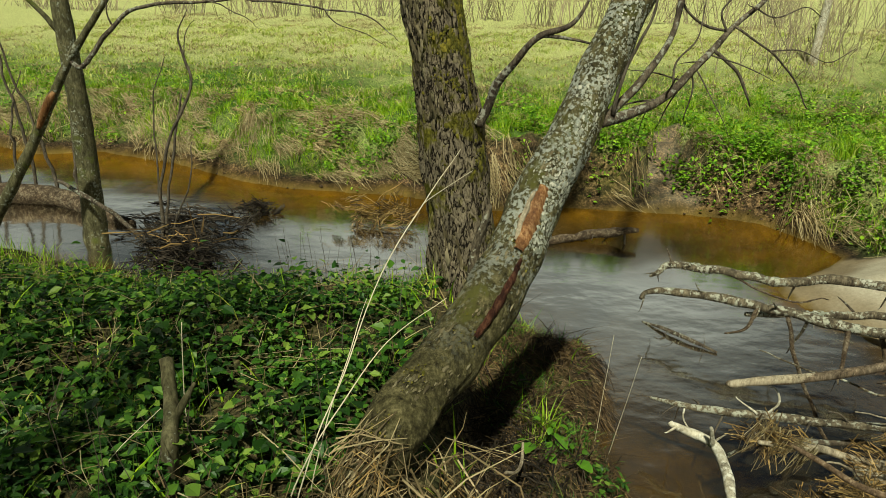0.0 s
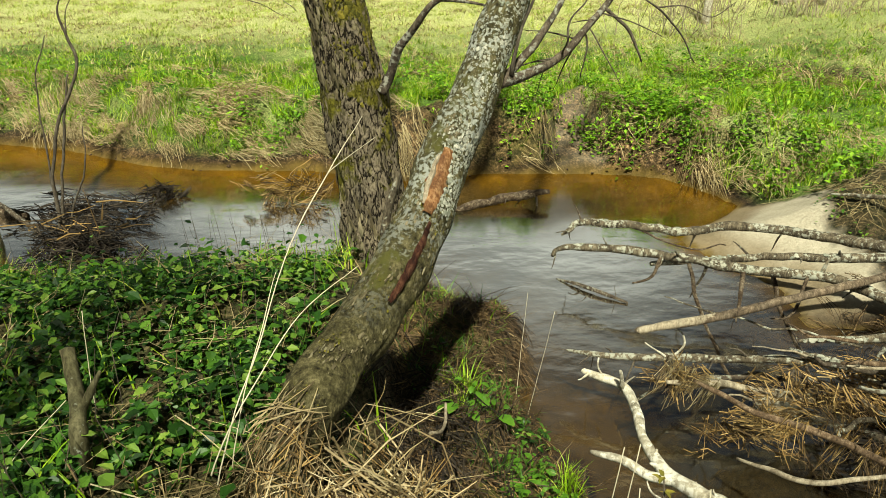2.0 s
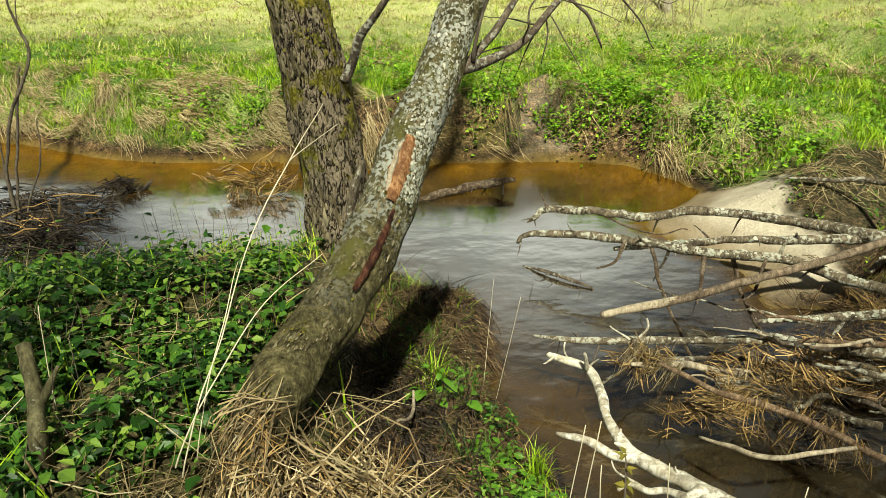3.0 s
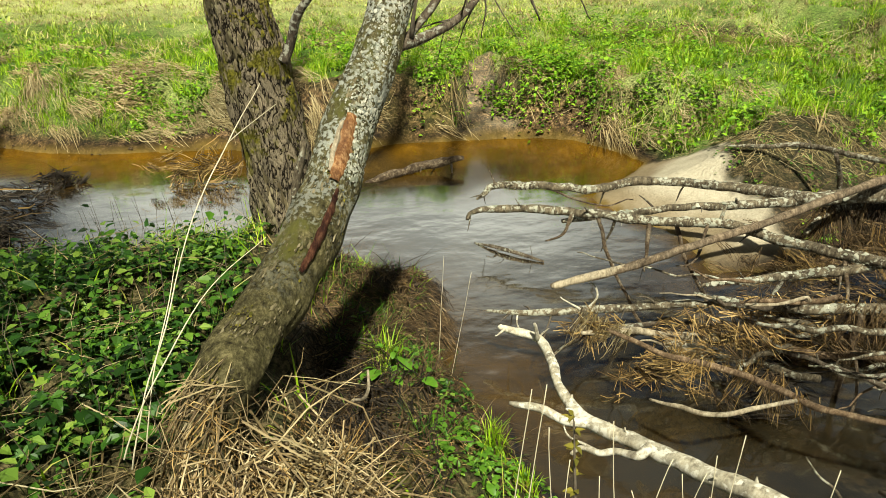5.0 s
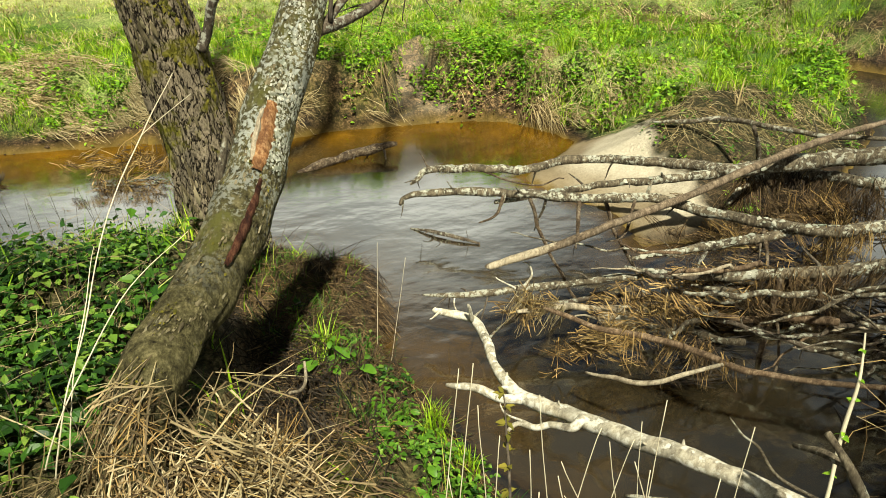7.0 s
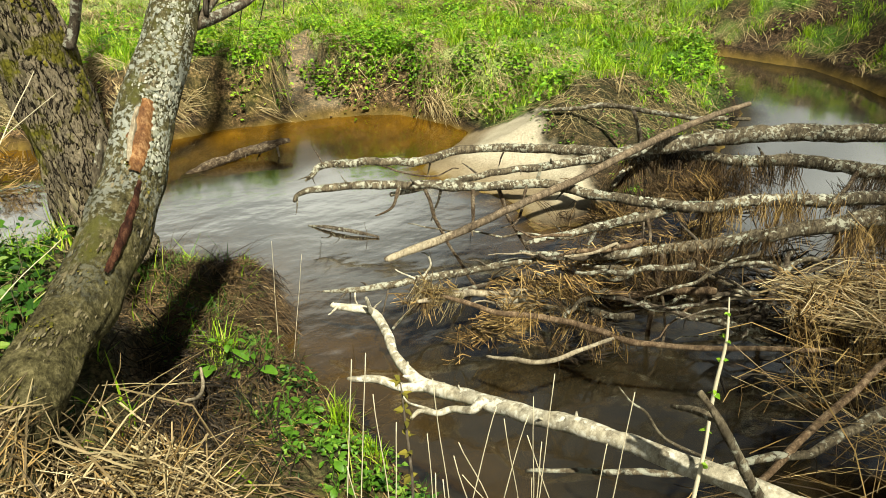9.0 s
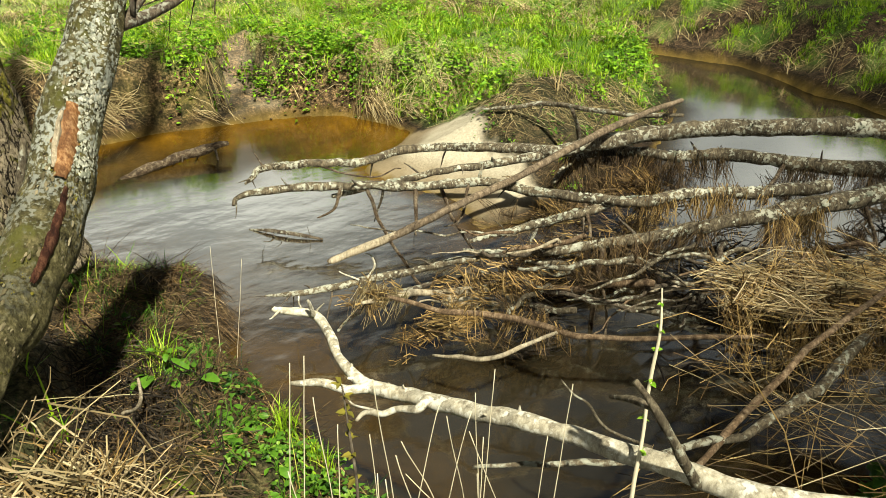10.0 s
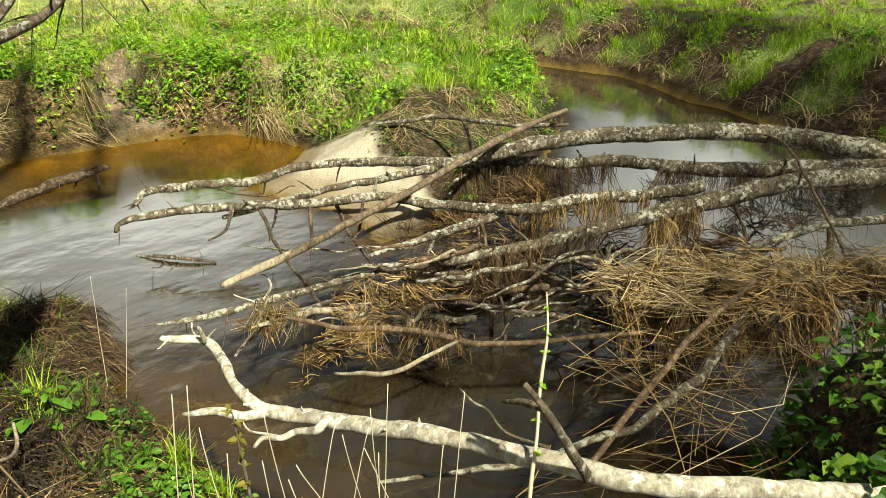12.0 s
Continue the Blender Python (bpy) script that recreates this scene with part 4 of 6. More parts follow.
def shoots():
    t = thing("alder_shoots", "cluster of thin bare alder shoots rising from a root clump", "shrub", (-2.33, 6.3, 0.2))
    for i, r in enumerate((
        [(-2.35, 6.3, 0.15, 0.034), (-2.35, 6.3, 0.37, 0.03), (-2.32, 6.3, 0.84, 0.022), (-2.21, 6.3, 1.24, 0.021), (-2.08, 6.3, 1.48, 0.019), (-1.97, 6.3, 1.72, 0.019), (-2.01, 6.3, 1.94, 0.018), (-2.04, 6.3, 2.11, 0.012), (-1.95, 6.3, 2.30, 0.005)],
        [(-2.33, 6.33, 0.15, 0.026), (-2.33, 6.3, 0.37, 0.023), (-2.25, 6.3, 0.84, 0.017), (-2.15, 6.3, 1.29, 0.017), (-2.06, 6.3, 1.64, 0.008)],
        [(-2.37, 6.28, 0.15, 0.02), (-2.35, 6.3, 0.4, 0.018), (-2.34, 6.3, 0.99, 0.012), (-2.3, 6.3, 1.57, 0.009), (-2.17, 6.3, 1.93, 0.005)],
        [(-2.3, 6.26, 0.15, 0.02), (-2.22, 6.25, 0.5, 0.014), (-2.05, 6.25, 0.9, 0.01), (-2.0, 6.25, 1.25, 0.005)],
        [(-2.01, 6.3, 1.94, 0.008), (-1.99, 6.3, 2.1, 0.006), (-1.9, 6.3, 2.22, 0.003)],
    )):
        limb("shoot", [(*q[:3], q[3] * 0.65) for q in r], TWIG, t, sides=7, steps=6, bend=0.014, seed=i)
    s = thing("dead_stump", "short dead greenish stick stump among the leaves", "stump", (-0.7, 2.45, 0.9))
    limb("stem", [(-0.73, 2.44, 0.82, 0.036), (-0.70, 2.45, 0.95, 0.033), (-0.68, 2.44, 1.11, 0.029), (-0.69, 2.51, 1.22, 0.026), (-0.72, 2.58, 1.36, 0.022)], BARK_YOUNG, s, sides=14, steps=7, rough=0.14, freq=20)
    limb("stem", [(-0.69, 2.5, 1.16, 0.014), (-0.64, 2.5, 1.25, 0.012), (-0.60, 2.5, 1.32, 0.006)], BARK_YOUNG, s, sides=8, steps=5)


shoots()


# ---- driftwood ----
def log_thing(name, label, rows, mat, cat="log", sides=14, steps=7, rough=0.12, bend=0.01, seed=0, group="", twigs=0):
    low = min(rows, key=lambda r: r[2])
    t = thing(name, label, cat, low[:3], group)
    stem = limb("stem", rows, mat, t, sides=sides, steps=steps, rough=rough, bend=bend, seed=seed)
    if twigs:
        spurs(stem, rows, twigs, 0.2, TWIG, 400 + twigs, 0.3)
    return t


log_thing("drift_log", "grey barkless log lying in the shallow water", [(-6.4, 8.2, 0.1, 0.11), (-5.46, 8.19, 0.12, 0.112), (-4.88, 8.22, 0.12, 0.119), (-4.33, 8.17, 0.10, 0.105), (-3.77, 7.83, 0.06, 0.08), (-3.25, 7.59, 0.02, 0.04)], BARK_DRIFT)
log_thing("drift_stick", "dark stick slanting into the river", [(-3.7, 7.1, 0.62, 0.02), (-3.0, 6.7, 0.45, 0.022), (-2.6, 6.4, 0.3, 0.022), (-2.3, 6.2, 0.15, 0.02)], BARK_DARK, "stick", 8)
log_thing("drift_log", "rotten dark log end poking from the river", [(0.9, 7.45, -0.1, 0.04), (1.32, 7.57, 0.02, 0.048), (1.79, 7.67, 0.09, 0.0504), (2.05, 7.66, 0.13, 0.044), (2.2, 7.65, 0.15, 0.024)], BARK_DRIFT, rough=0.22, bend=0.02, twigs=6)


def fallen_tree():
    t = thing("fallen_tree", "fallen birch crown with grey lichen limbs spread across the river", "fallen tree", (6.2, 1.9, 0.7))
    A = [(1.84, 5.86, 0.36, 0.010), (1.90, 5.84, 0.41, 0.022), (2.02, 5.90, 0.45, 0.033), (2.35, 5.69, 0.50, 0.038), (2.75, 5.45, 0.52, 0.038), (3.09, 5.47, 0.55, 0.039), (3.48, 5.19, 0.60, 0.041), (3.77, 4.78, 0.66, 0.046),
         (3.95, 4.44, 0.70, 0.056), (4.24, 4.33, 0.75, 0.066), (4.70, 4.12, 0.82, 0.072), (5.06, 3.84, 0.88, 0.074), (5.45, 3.50, 0.92, 0.076), (5.85, 3.15, 0.95, 0.080), (6.1, 2.75, 0.95, 0.086), (6.2, 2.35, 0.95, 0.092), (6.25, 1.95, 0.93, 0.1), (6.4, 1.2, 0.85, 0.12), (6.7, 0.3, 0.8, 0.14)]
    B = [(3.8, 4.3, 0.52, 0.02), (4.16, 4.46, 0.60, 0.033), (4.55, 4.38, 0.62, 0.043), (4.75, 3.99, 0.66, 0.047), (5.05, 3.72, 0.70, 0.052), (5.2, 3.3, 0.74, 0.058), (5.41, 2.87, 0.78, 0.065), (5.74, 2.55, 0.82, 0.073), (5.97, 2.24, 0.85, 0.081), (6.15, 1.92, 0.88, 0.091), (6.35, 1.4, 0.85, 0.1)]
    D = [(1.40, 4.55, 0.75, 0.012), (1.44, 4.57, 0.78, 0.018), (1.62, 4.61, 0.78, 0.029), (1.96, 4.49, 0.78, 0.032), (2.25, 4.41, 0.76, 0.032), (2.60, 4.25, 0.74, 0.036), (3.01, 4.17, 0.72, 0.035), (3.27, 3.87, 0.70, 0.038), (3.45, 3.58, 0.72, 0.037), (3.62, 3.30, 0.76, 0.039), (4.0, 3.11, 0.80, 0.043), (4.3, 2.86, 0.84, 0.046), (4.75, 2.72, 0.84, 0.05)]
    D2 = [(2.04, 4.49, 0.70, 0.017), (2.63, 4.62, 0.66, 0.027), (3.18, 4.64, 0.64, 0.032), (3.71, 4.57, 0.64, 0.04), (4.1, 4.48, 0.70, 0.05)]
    C = [(2.63, 3.79, 0.45, 0.014), (2.92, 3.45, 0.50, 0.025), (3.24, 3.28, 0.55, 0.036), (3.57, 3.10, 0.60, 0.04), (3.94, 2.94, 0.66, 0.048), (4.32, 2.78, 0.72, 0.061), (4.81, 2.58, 0.78, 0.070), (5.38, 2.34, 0.85, 0.070), (5.8, 2.1, 0.86, 0.08), (6.25, 1.7, 0.85, 0.09)]
    C2 = [(2.68, 3.80, 0.50, 0.012), (2.96, 3.70, 0.55, 0.026), (3.28, 3.58, 0.62, 0.033), (3.61, 3.43, 0.72, 0.033)]
    R = [(4.4, 2.33, 0.55, 0.022), (4.77, 2.19, 0.60, 0.03), (5.18, 2.02, 0.68, 0.03), (5.6, 1.74, 0.72, 0.036), (6.3, 1.4, 0.8, 0.05)]
    made = []
    for i, r in enumerate((A, B, C, D, D2, C2, R)):
        r = [(*q[:3], q[3] * 0.9) for q in r]
        bough = limb("limb", r, BARK_GREY, t, sides=18, steps=8, rough=0.16, freq=12, seed=i * 3.1, bend=0.014)
        flakes("lichen", None, r, 320 if i < 4 else 120, 0.3, 1.2, 0.0095, LICHEN, bough, "pale crusty lichen", (0, -0.8, 1.3), -0.001, 0.05, seed=20 + i)
        made.append(bough)
    for i, (r, n, q) in enumerate(((A, 16, 0), (D, 16, 3), (D2, 6, 4), (C, 8, 2), (B, 8, 1), (C2, 5, 5))):
        spurs(made[q], r, n, 0.2, BARK_GREY if i < 2 else BARK_DARK, 200 + i, 0.12)
    # broken side shoots and hanging twigs
    stubs = ([(2.55, 4.28, 0.74, 0.02), (2.45, 4.1, 0.62, 0.015), (2.4, 4.0, 0.52, 0.006)], [(2.1, 4.45, 0.76, 0.018), (1.98, 4.32, 0.7, 0.012), (1.85, 4.3, 0.66, 0.005)],
             [(2.25, 4.41, 0.75, 0.02), (2.3, 4.3, 0.5, 0.016), (2.5, 4.2, 0.1, 0.014), (2.6, 4.15, -0.1, 0.01)], [(2.75, 4.3, 0.72, 0.018), (2.85, 4.2, 0.4, 0.015), (3.05, 4.1, 0.05, 0.012), (3.1, 4.05, -0.1, 0.01)],
             [(2.35, 5.69, 0.5, 0.012), (2.7, 5.35, 0.42, 0.01), (3.0, 5.3, 0.46, 0.005)], [(2.9, 4.15, 0.72, 0.013), (2.72, 3.95, 0.6, 0.011), (2.6, 3.98, 0.55, 0.005)],
             )
    props = ([(2.02, 5.9, 0.46, 0.01), (1.98, 5.95, 0.55, 0.007), (1.95, 5.94, 0.6, 0.004)], [(3.45, 3.58, 0.7, 0.016), (3.3, 3.3, 0.5, 0.013), (3.25, 3.1, 0.2, 0.01), (3.25, 3.05, -0.1, 0.01)],
             [(4.3, 2.8, 0.7, 0.02), (4.25, 2.75, 0.3, 0.018), (4.22, 2.75, -0.1, 0.018)], [(3.27, 3.2, 0.55, 0.022), (3.28, 3.22, 0.2, 0.022), (3.28, 3.22, -0.1, 0.022)],
             [(4.9, 2.55, 0.78, 0.016), (4.8, 2.35, 0.55, 0.014), (4.6, 2.2, 0.4, 0.01)], [(5.2, 3.3, 0.74, 0.02), (4.9, 3.2, 0.66, 0.016), (4.6, 3.2, 0.62, 0.01)])
    for i, r in enumerate(stubs + props):
        limb("side_shoot", [(*q[:3], q[3] * 0.8) for q in r], BARK_DRIFT, t, sides=8, steps=6, rough=0.15, seed=i, bend=0.02)
    return t


fallen_tree()
log_thing("broken_pole", "weathered broken pole with a split pale end leaning over the limbs", [(1.775, 3.95, 0.52, 0.0089), (1.8, 3.95, 0.53, 0.0192), (2.08, 3.9, 0.6, 0.0252), (2.38, 3.87, 0.68, 0.0252), (2.73, 3.89, 0.745, 0.0244), (3.15, 3.97, 0.78, 0.0252), (3.74, 4.09, 0.86, 0.0274), (4.45, 4.25, 0.92, 0.0266), (5.17, 4.32, 0.98, 0.0192)], WOOD_GREY, "pole", bend=0.006)
POLE = bpy.data.objects["broken_pole"]
limb("split_end", [(1.77, 3.948, 0.518, 0.0076), (1.79, 3.945, 0.53, 0.0205), (1.95, 3.92, 0.572, 0.0262), (2.12, 3.893, 0.612, 0.0262), (2.2, 3.885, 0.632, 0.0213)], WOOD_PALE, POLE, "pale split wood at the broken end", sides=12, steps=6, rough=0.12, freq=14)
log_thing("pale_branch", "pale lichen branch lying just over the water", [(1.43, 4.2, 0.26, 0.0056), (1.57, 4.07, 0.3, 0.0182), (1.79, 3.96, 0.34, 0.0238), (2.07, 3.89, 0.36, 0.0245), (2.36, 3.83, 0.38, 0.0252), (2.65, 3.74, 0.4, 0.0231), (2.91, 3.62, 0.42, 0.0196), (3.3, 3.4, 0.4, 0.014)], BARK_GREY, "branch", bend=0.015, twigs=11)
SPRAY = bpy.data.objects["pale_branch"]
for rows in ([(1.993, 3.90, 0.37, 0.009), (2.047, 3.904, 0.44, 0.007), (2.058, 3.966, 0.48, 0.006), (2.034, 4.013, 0.48, 0.003)], [(1.846, 3.99, 0.42, 0.003), (1.894, 3.925, 0.40, 0.005), (1.94, 3.90, 0.37, 0.007)], [(1.60, 4.05, 0.31, 0.006), (1.58, 4.0, 0.25, 0.005), (1.62, 3.92, 0.20, 0.003)]):
    limb("twig", rows, BARK_WHITE, SPRAY, sides=7, steps=6, bend=0.006)
log_thing("grey_stick", "thin crooked twig rising behind the bleached branch", [(1.866, 1.994, 0.9, 0.003), (1.897, 1.951, 0.85, 0.004), (1.936, 1.908, 0.82, 0.005), (1.93, 1.8, 0.79, 0.006), (2.0, 1.65, 0.78, 0.007)], BARK_GREY, "stick", 7, bend=0.008)
log_thing("brown_branch", "peeling red-brown branch caught in the wrack", [(1.81, 3.58, 0.5, 0.008), (1.95, 3.38, 0.5, 0.0125), (2.09, 3.2, 0.48, 0.0155), (2.28, 3.09, 0.46, 0.017), (2.48, 2.85, 0.46, 0.017), (2.58, 2.62, 0.48, 0.016), (2.79, 2.44, 0.5, 0.015), (3.08, 2.24, 0.52, 0.013), (3.4, 2.1, 0.5, 0.010)], BARK_BROWN, "branch", 10)
log_thing("brown_branch", "thin pale crooked branch dipping to the water", [(1.99, 3.11, 0.28, 0.0058), (2.05, 2.95, 0.34, 0.0122), (2.15, 2.79, 0.4, 0.0122), (2.33, 2.75, 0.44, 0.0115), (2.53, 2.73, 0.46, 0.0101)], WOOD_PALE, "branch", 10)
log_thing("top_stick", "thin grey stick resting high on the sandbar", [(4.43, 6.19, 0.55, 0.010), (4.61, 5.9, 0.62, 0.02), (4.84, 5.59, 0.70, 0.024), (4.86, 5.06, 0.76, 0.023), (4.95, 4.61, 0.81, 0.022), (5.2, 4.3, 0.85, 0.016)], BARK_GREY, "stick", 10, twigs=7)
log_thing("drift_peg", "short dark peg propping a stick", [(4.80, 5.25, 0.73, 0.018), (4.95, 5.3, 0.5, 0.022), (5.05, 5.35, 0.2, 0.024)], BARK_DARK, "stick", 8)
log_thing("long_rod", "long thin bowed rod hanging before the logs", [(5.6, 2.9, 1.03, 0.006), (5.86, 2.71, 0.97, 0.010), (5.13, 2.13, 0.89, 0.010), (4.75, 1.74, 0.70, 0.010), (4.45, 1.5, 0.60, 0.009)], BARK_BROWN, "rod", 7, bend=0.02)
log_thing("grey_stick", "upright grey broken stick in the wrack", [(5.23, 2.02, 0.72, 0.022), (5.16, 1.93, 0.50, 0.03), (4.83, 1.77, 0.25, 0.03)], BARK_GREY, "stick", 10)
log_thing("water_twig", "dark forked twig floating in the current", [(1.80, 5.75, 0.00, 0.008), (2.03, 5.46, 0.035, 0.018), (2.24, 5.25, 0.01, 0.009)], BARK_DARK, "twig", 7, twigs=4)


def bleached_branch():
    t = thing("bleached_branch", "pale bleached forked branch reaching out over the river", "branch", (2.1, 0.9, 1.0))
    F = [(1.115, 2.965, 0.93, 0.0118), (1.16, 2.94, 0.92, 0.0176), (1.26, 2.88, 0.9, 0.0185), (1.27, 2.74, 0.88, 0.0193), (1.25, 2.59, 0.85, 0.021), (1.27, 2.4, 0.85, 0.0252), (1.38, 2.16, 0.9, 0.0286), (1.47, 1.94, 0.96, 0.0294), (1.54, 1.72, 1.03, 0.0286), (1.6, 1.55, 1.07, 0.0286), (1.66, 1.42, 1.09, 0.0294), (1.73, 1.27, 1.1, 0.0302), (1.84, 1.12, 1.1, 0.0311), (2.09, 0.93, 1.08, 0.0286), (2.35, 0.78, 1.02, 0.0269), (2.7, 0.6, 0.92, 0.0252)]
    stem = limb("stem", F, BARK_WHITE, t, sides=20, steps=9, rough=0.13, freq=16, bend=0.006)
    spurs(stem, F[:12], 10, 0.08, BARK_WHITE, 300, 0.0, 0.4)
    for i, (r, sd) in enumerate(((((1.03, 2.55, 0.85, 0.006), (1.06, 2.53, 0.85, 0.012), (1.13, 2.49, 0.85, 0.016), (1.20, 2.42, 0.84, 0.018), (1.27, 2.38, 0.85, 0.022)), 10), (((1.171, 2.285, 0.80, 0.006), (1.211, 2.287, 0.82, 0.009), (1.249, 2.226, 0.84, 0.011), (1.293, 2.201, 0.86, 0.013), (1.331, 2.128, 0.90, 0.016), (1.38, 2.13, 0.93, 0.02)), 10),
                                 (((1.225, 2.84, 1.0, 0.006), (1.25, 2.86, 0.91, 0.012)), 8), (((1.525, 1.39, 1.43, 0.0075), (1.545, 1.345, 1.38, 0.010), (1.565, 1.33, 1.34, 0.0115), (1.61, 1.30, 1.25, 0.013), (1.69, 1.27, 1.10, 0.016)), 10), (((1.56, 1.49, 1.30, 0.006), (1.56, 1.42, 1.34, 0.011), (1.57, 1.36, 1.35, 0.010)), 8),
                                 (((1.184, 2.391, 0.84, 0.003), (1.184, 2.34, 0.83, 0.004), (1.219, 2.29, 0.83, 0.005), (1.25, 2.23, 0.84, 0.006)), 6))):
        limb("fork", [tuple(q) for q in r], BARK_GREY if i in (3, 4) else BARK_WHITE, t, sides=sd, steps=7, rough=0.14, freq=18, bend=0.006, seed=i)


bleached_branch()
log_thing("brown_branch", "long dark branch slanting down from the reed heap", [(2.0, 1.5, 0.75, 0.012), (2.3, 1.55, 0.82, 0.014), (2.75, 1.6, 0.95, 0.013), (3.3, 1.62, 1.05, 0.010)], BARK_BROWN, "branch", 8)
log_thing("grey_stick", "grey stick lying low behind the bleached branch", [(1.45, 1.95, 0.72, 0.006), (1.7, 1.75, 0.78, 0.012), (2.1, 1.55, 0.8, 0.014), (2.6, 1.5, 0.82, 0.02), (3.2, 1.6, 0.85, 0.022)], BARK_GREY, "stick", 8, bend=0.03)


# ---- grass, leaves, straw ----
def far_grass():
    def keep(x, y, s):
        d = (1 - 0.85 * scar(x, y, s)) * step((s - 0.1) / 0.3) * (1 - 0.85 * chute(x, y)) * (1 - 0.97 * sandbar(x, y)) * (1 - 0.93 * point_bar(x, y) * step((7.1 - y) / 0.5))
        d = d * (1 - step((x - 8.6) / 1.0) * step((11.5 - y) / 2.0) * np.clip(0.6 - 1.3 * wave(x, y, 1.4, 47, 2), 0, 1))
        return d * (0.75 + 0.4 * wave(x, y, 1.5, 21, 2)) * ((y > 7.2) | (x > 4.2)) * ((y > 5.2) | (x > 9)) * (1 - 0.9 * step((y - 10.6 + 0.9 * wave(x, y, 3.0, 48, 2)) / 3.6))
    p, g = tufted(scatter(320000, -8, 17, 2.4, 15, keep), 22, 0.05)
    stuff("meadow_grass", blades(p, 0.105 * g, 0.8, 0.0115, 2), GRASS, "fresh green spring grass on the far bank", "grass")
    p, g = tufted(scatter(190000, -14, 24, 10, 30, lambda x, y, s: 0.75 * step(s / 0.5) * step((y - 10.4) / 2.4) * np.where(x > 8.5, 0.6, 1.0) * (0.6 + 0.5 * wave(x, y, 3.0, 22, 2))), 14, 0.09)
    stuff("meadow_grass", blades(p, 0.08 * g, 0.9, 0.018, 2), GRASS_FAR, "paler yellow-green meadow grass", "grass")

    def keep_dry(x, y, s):
        edge = bell(s, 0, 0.3, 0, 0.4, 1)
        return (1 - 0.85 * bell(x, y, 1.6, 8.9, 1.3, 0.9)) * (1 - 0.7 * step((0.9 - x) / 1.0)) * (1 - 0.6 * step((x - 2.8) / 0.3) * step((5.2 - x) / 0.5)) * (1 - 0.97 * scar(x, y, s)) * np.clip((0.34 * edge + 0.14) * (0.55 + 0.8 * wave(x, y, 1.9, 23, 2)), 0, 1) * step(s / 0.1) * (1 - chute(x, y)) * (1 - 0.95 * sandbar(x, y)) * ((y > 7.2) | (x > 4.2)) * ((y > 5.2) | (x > 9)) * (1 - 0.85 * point_bar(x, y) * step((7.2 - y) / 0.4))
    p, g = tufted(scatter(110000, -8, 16, 2.4, 14, keep_dry), 16, 0.06)
    stuff("dry_grass", blades(p, 0.22 * g, 1.7, 0.013, 3, 0.9), GRASS_DRY, "dry bleached grass tangled along the far bank", "grass")
    p = scatter(110000, -14, 26, 12, 36, lambda x, y, s: np.clip(0.6 + 0.9 * wave(x, y, 4.5, 24, 2), 0, 1) * step(s / 0.4))
    stuff("dry_grass", blades(p, 0.12, 1.6, 0.018, 2, 0.8), GRASS_DRY, "last year's pale dry grass in the meadow", "grass")

    def keep_leaf(x, y, s):
        band = (1 - 0.9 * scar(x, y, s)) * np.maximum(bell(s, 0, 0.7, 0, 0.7, 1), 0.45 * step((3.2 - s) / 1.5))
        return np.clip(band * (0.72 + 1.1 * wave(x, y, 1.1, 25, 2)), 0, 1) * (1 - chute(x, y)) * (1 - sandbar(x, y)) * (1 - 0.9 * point_bar(x, y) * step((7.0 - y) / 0.5)) * ((y > 8.2) | (x > 4.4)) * (s > 0.15) * (1 - 0.85 * step((x - 7.6) / 1.2)) * (1 - 0.6 * step((0.6 - x) / 1.0))
    p, g = tufted(scatter(190000, -8, 16, 2.4, 13.5, keep_leaf), 30, 0.08)
    stuff("bank_herbs", leaves(p, 0.054, rng.uniform(0.02, 0.26, len(p)) * g), LEAF_FAR, "low leafy nettles on the far bank", "plants")

    p = scatter(60000, -1.5, 4.4, 8.3, 10.4, lambda x, y, s: np.clip(bell(s - 0.2 * bell(x, 0, 1.6, 0, 1.2, 1), 0, 0.42, 0, 0.26, 1) * (0.4 + 1.2 * wave(x, y, 0.8, 49, 2)), 0, 1) * (1 - 0.85 * scar(x, y, s)) * (1 - chute(x, y)) * (1 - sandbar(x, y)) * 0.6 + 0.4 * step((x - 2.9) / 0.3) * step((4.3 - x) / 0.4) * bell(s, 0, 0.4, 0, 0.3, 1) * (s > 0.1))
    p, g = tufted(p, 26, 0.07)
    stuff("bank_herbs", leaves(p, 0.05, rng.uniform(0.0, 0.24, len(p)) * g), LEAF_FAR, "leafy herbs hanging over the edge of the far bank", "plants")
    # flattened locks of last year's grass, combed down the bank
    p = scatter(14000, -8, 9.5, 4.6, 12.5, lambda x, y, s: np.clip(bell(s, 0, 0.55, 0, 0.45, 1) * (0.12 + 1.1 * wave(x, y, 0.9, 27, 2)) + 0.03 + 0.9 * step((0.6 - x) / 1.0) * bell(s, 0, 0.75, 0, 0.5, 1) * np.clip(0.25 + wave(x, y, 1.0, 29, 2), 0, 1), 0, 1) * (1 - 0.75 * bell(x, y, 1.7, 8.9, 1.0, 0.9)) * (1 - chute(x, y)) * (1 - sandbar(x, y)) * (y > 7.4) * (s > 0.12))
    s = shore(p[:, 0], p[:, 1])
    gx, gy = shore(p[:, 0] + 0.05, p[:, 1]) - s, shore(p[:, 0], p[:, 1] + 0.05) - s
    a = np.arctan2(-gx, gy) - 0.35 + 0.9 * wave(p[:, 0], p[:, 1], 1.6, 28, 2) + rng.normal(0, 0.2, len(p))
    k = np.repeat(np.arange(len(p)), 16)
    q = p[k] + rng.normal(0, 0.035, (len(k), 3)) * np.array((1, 1, 0))
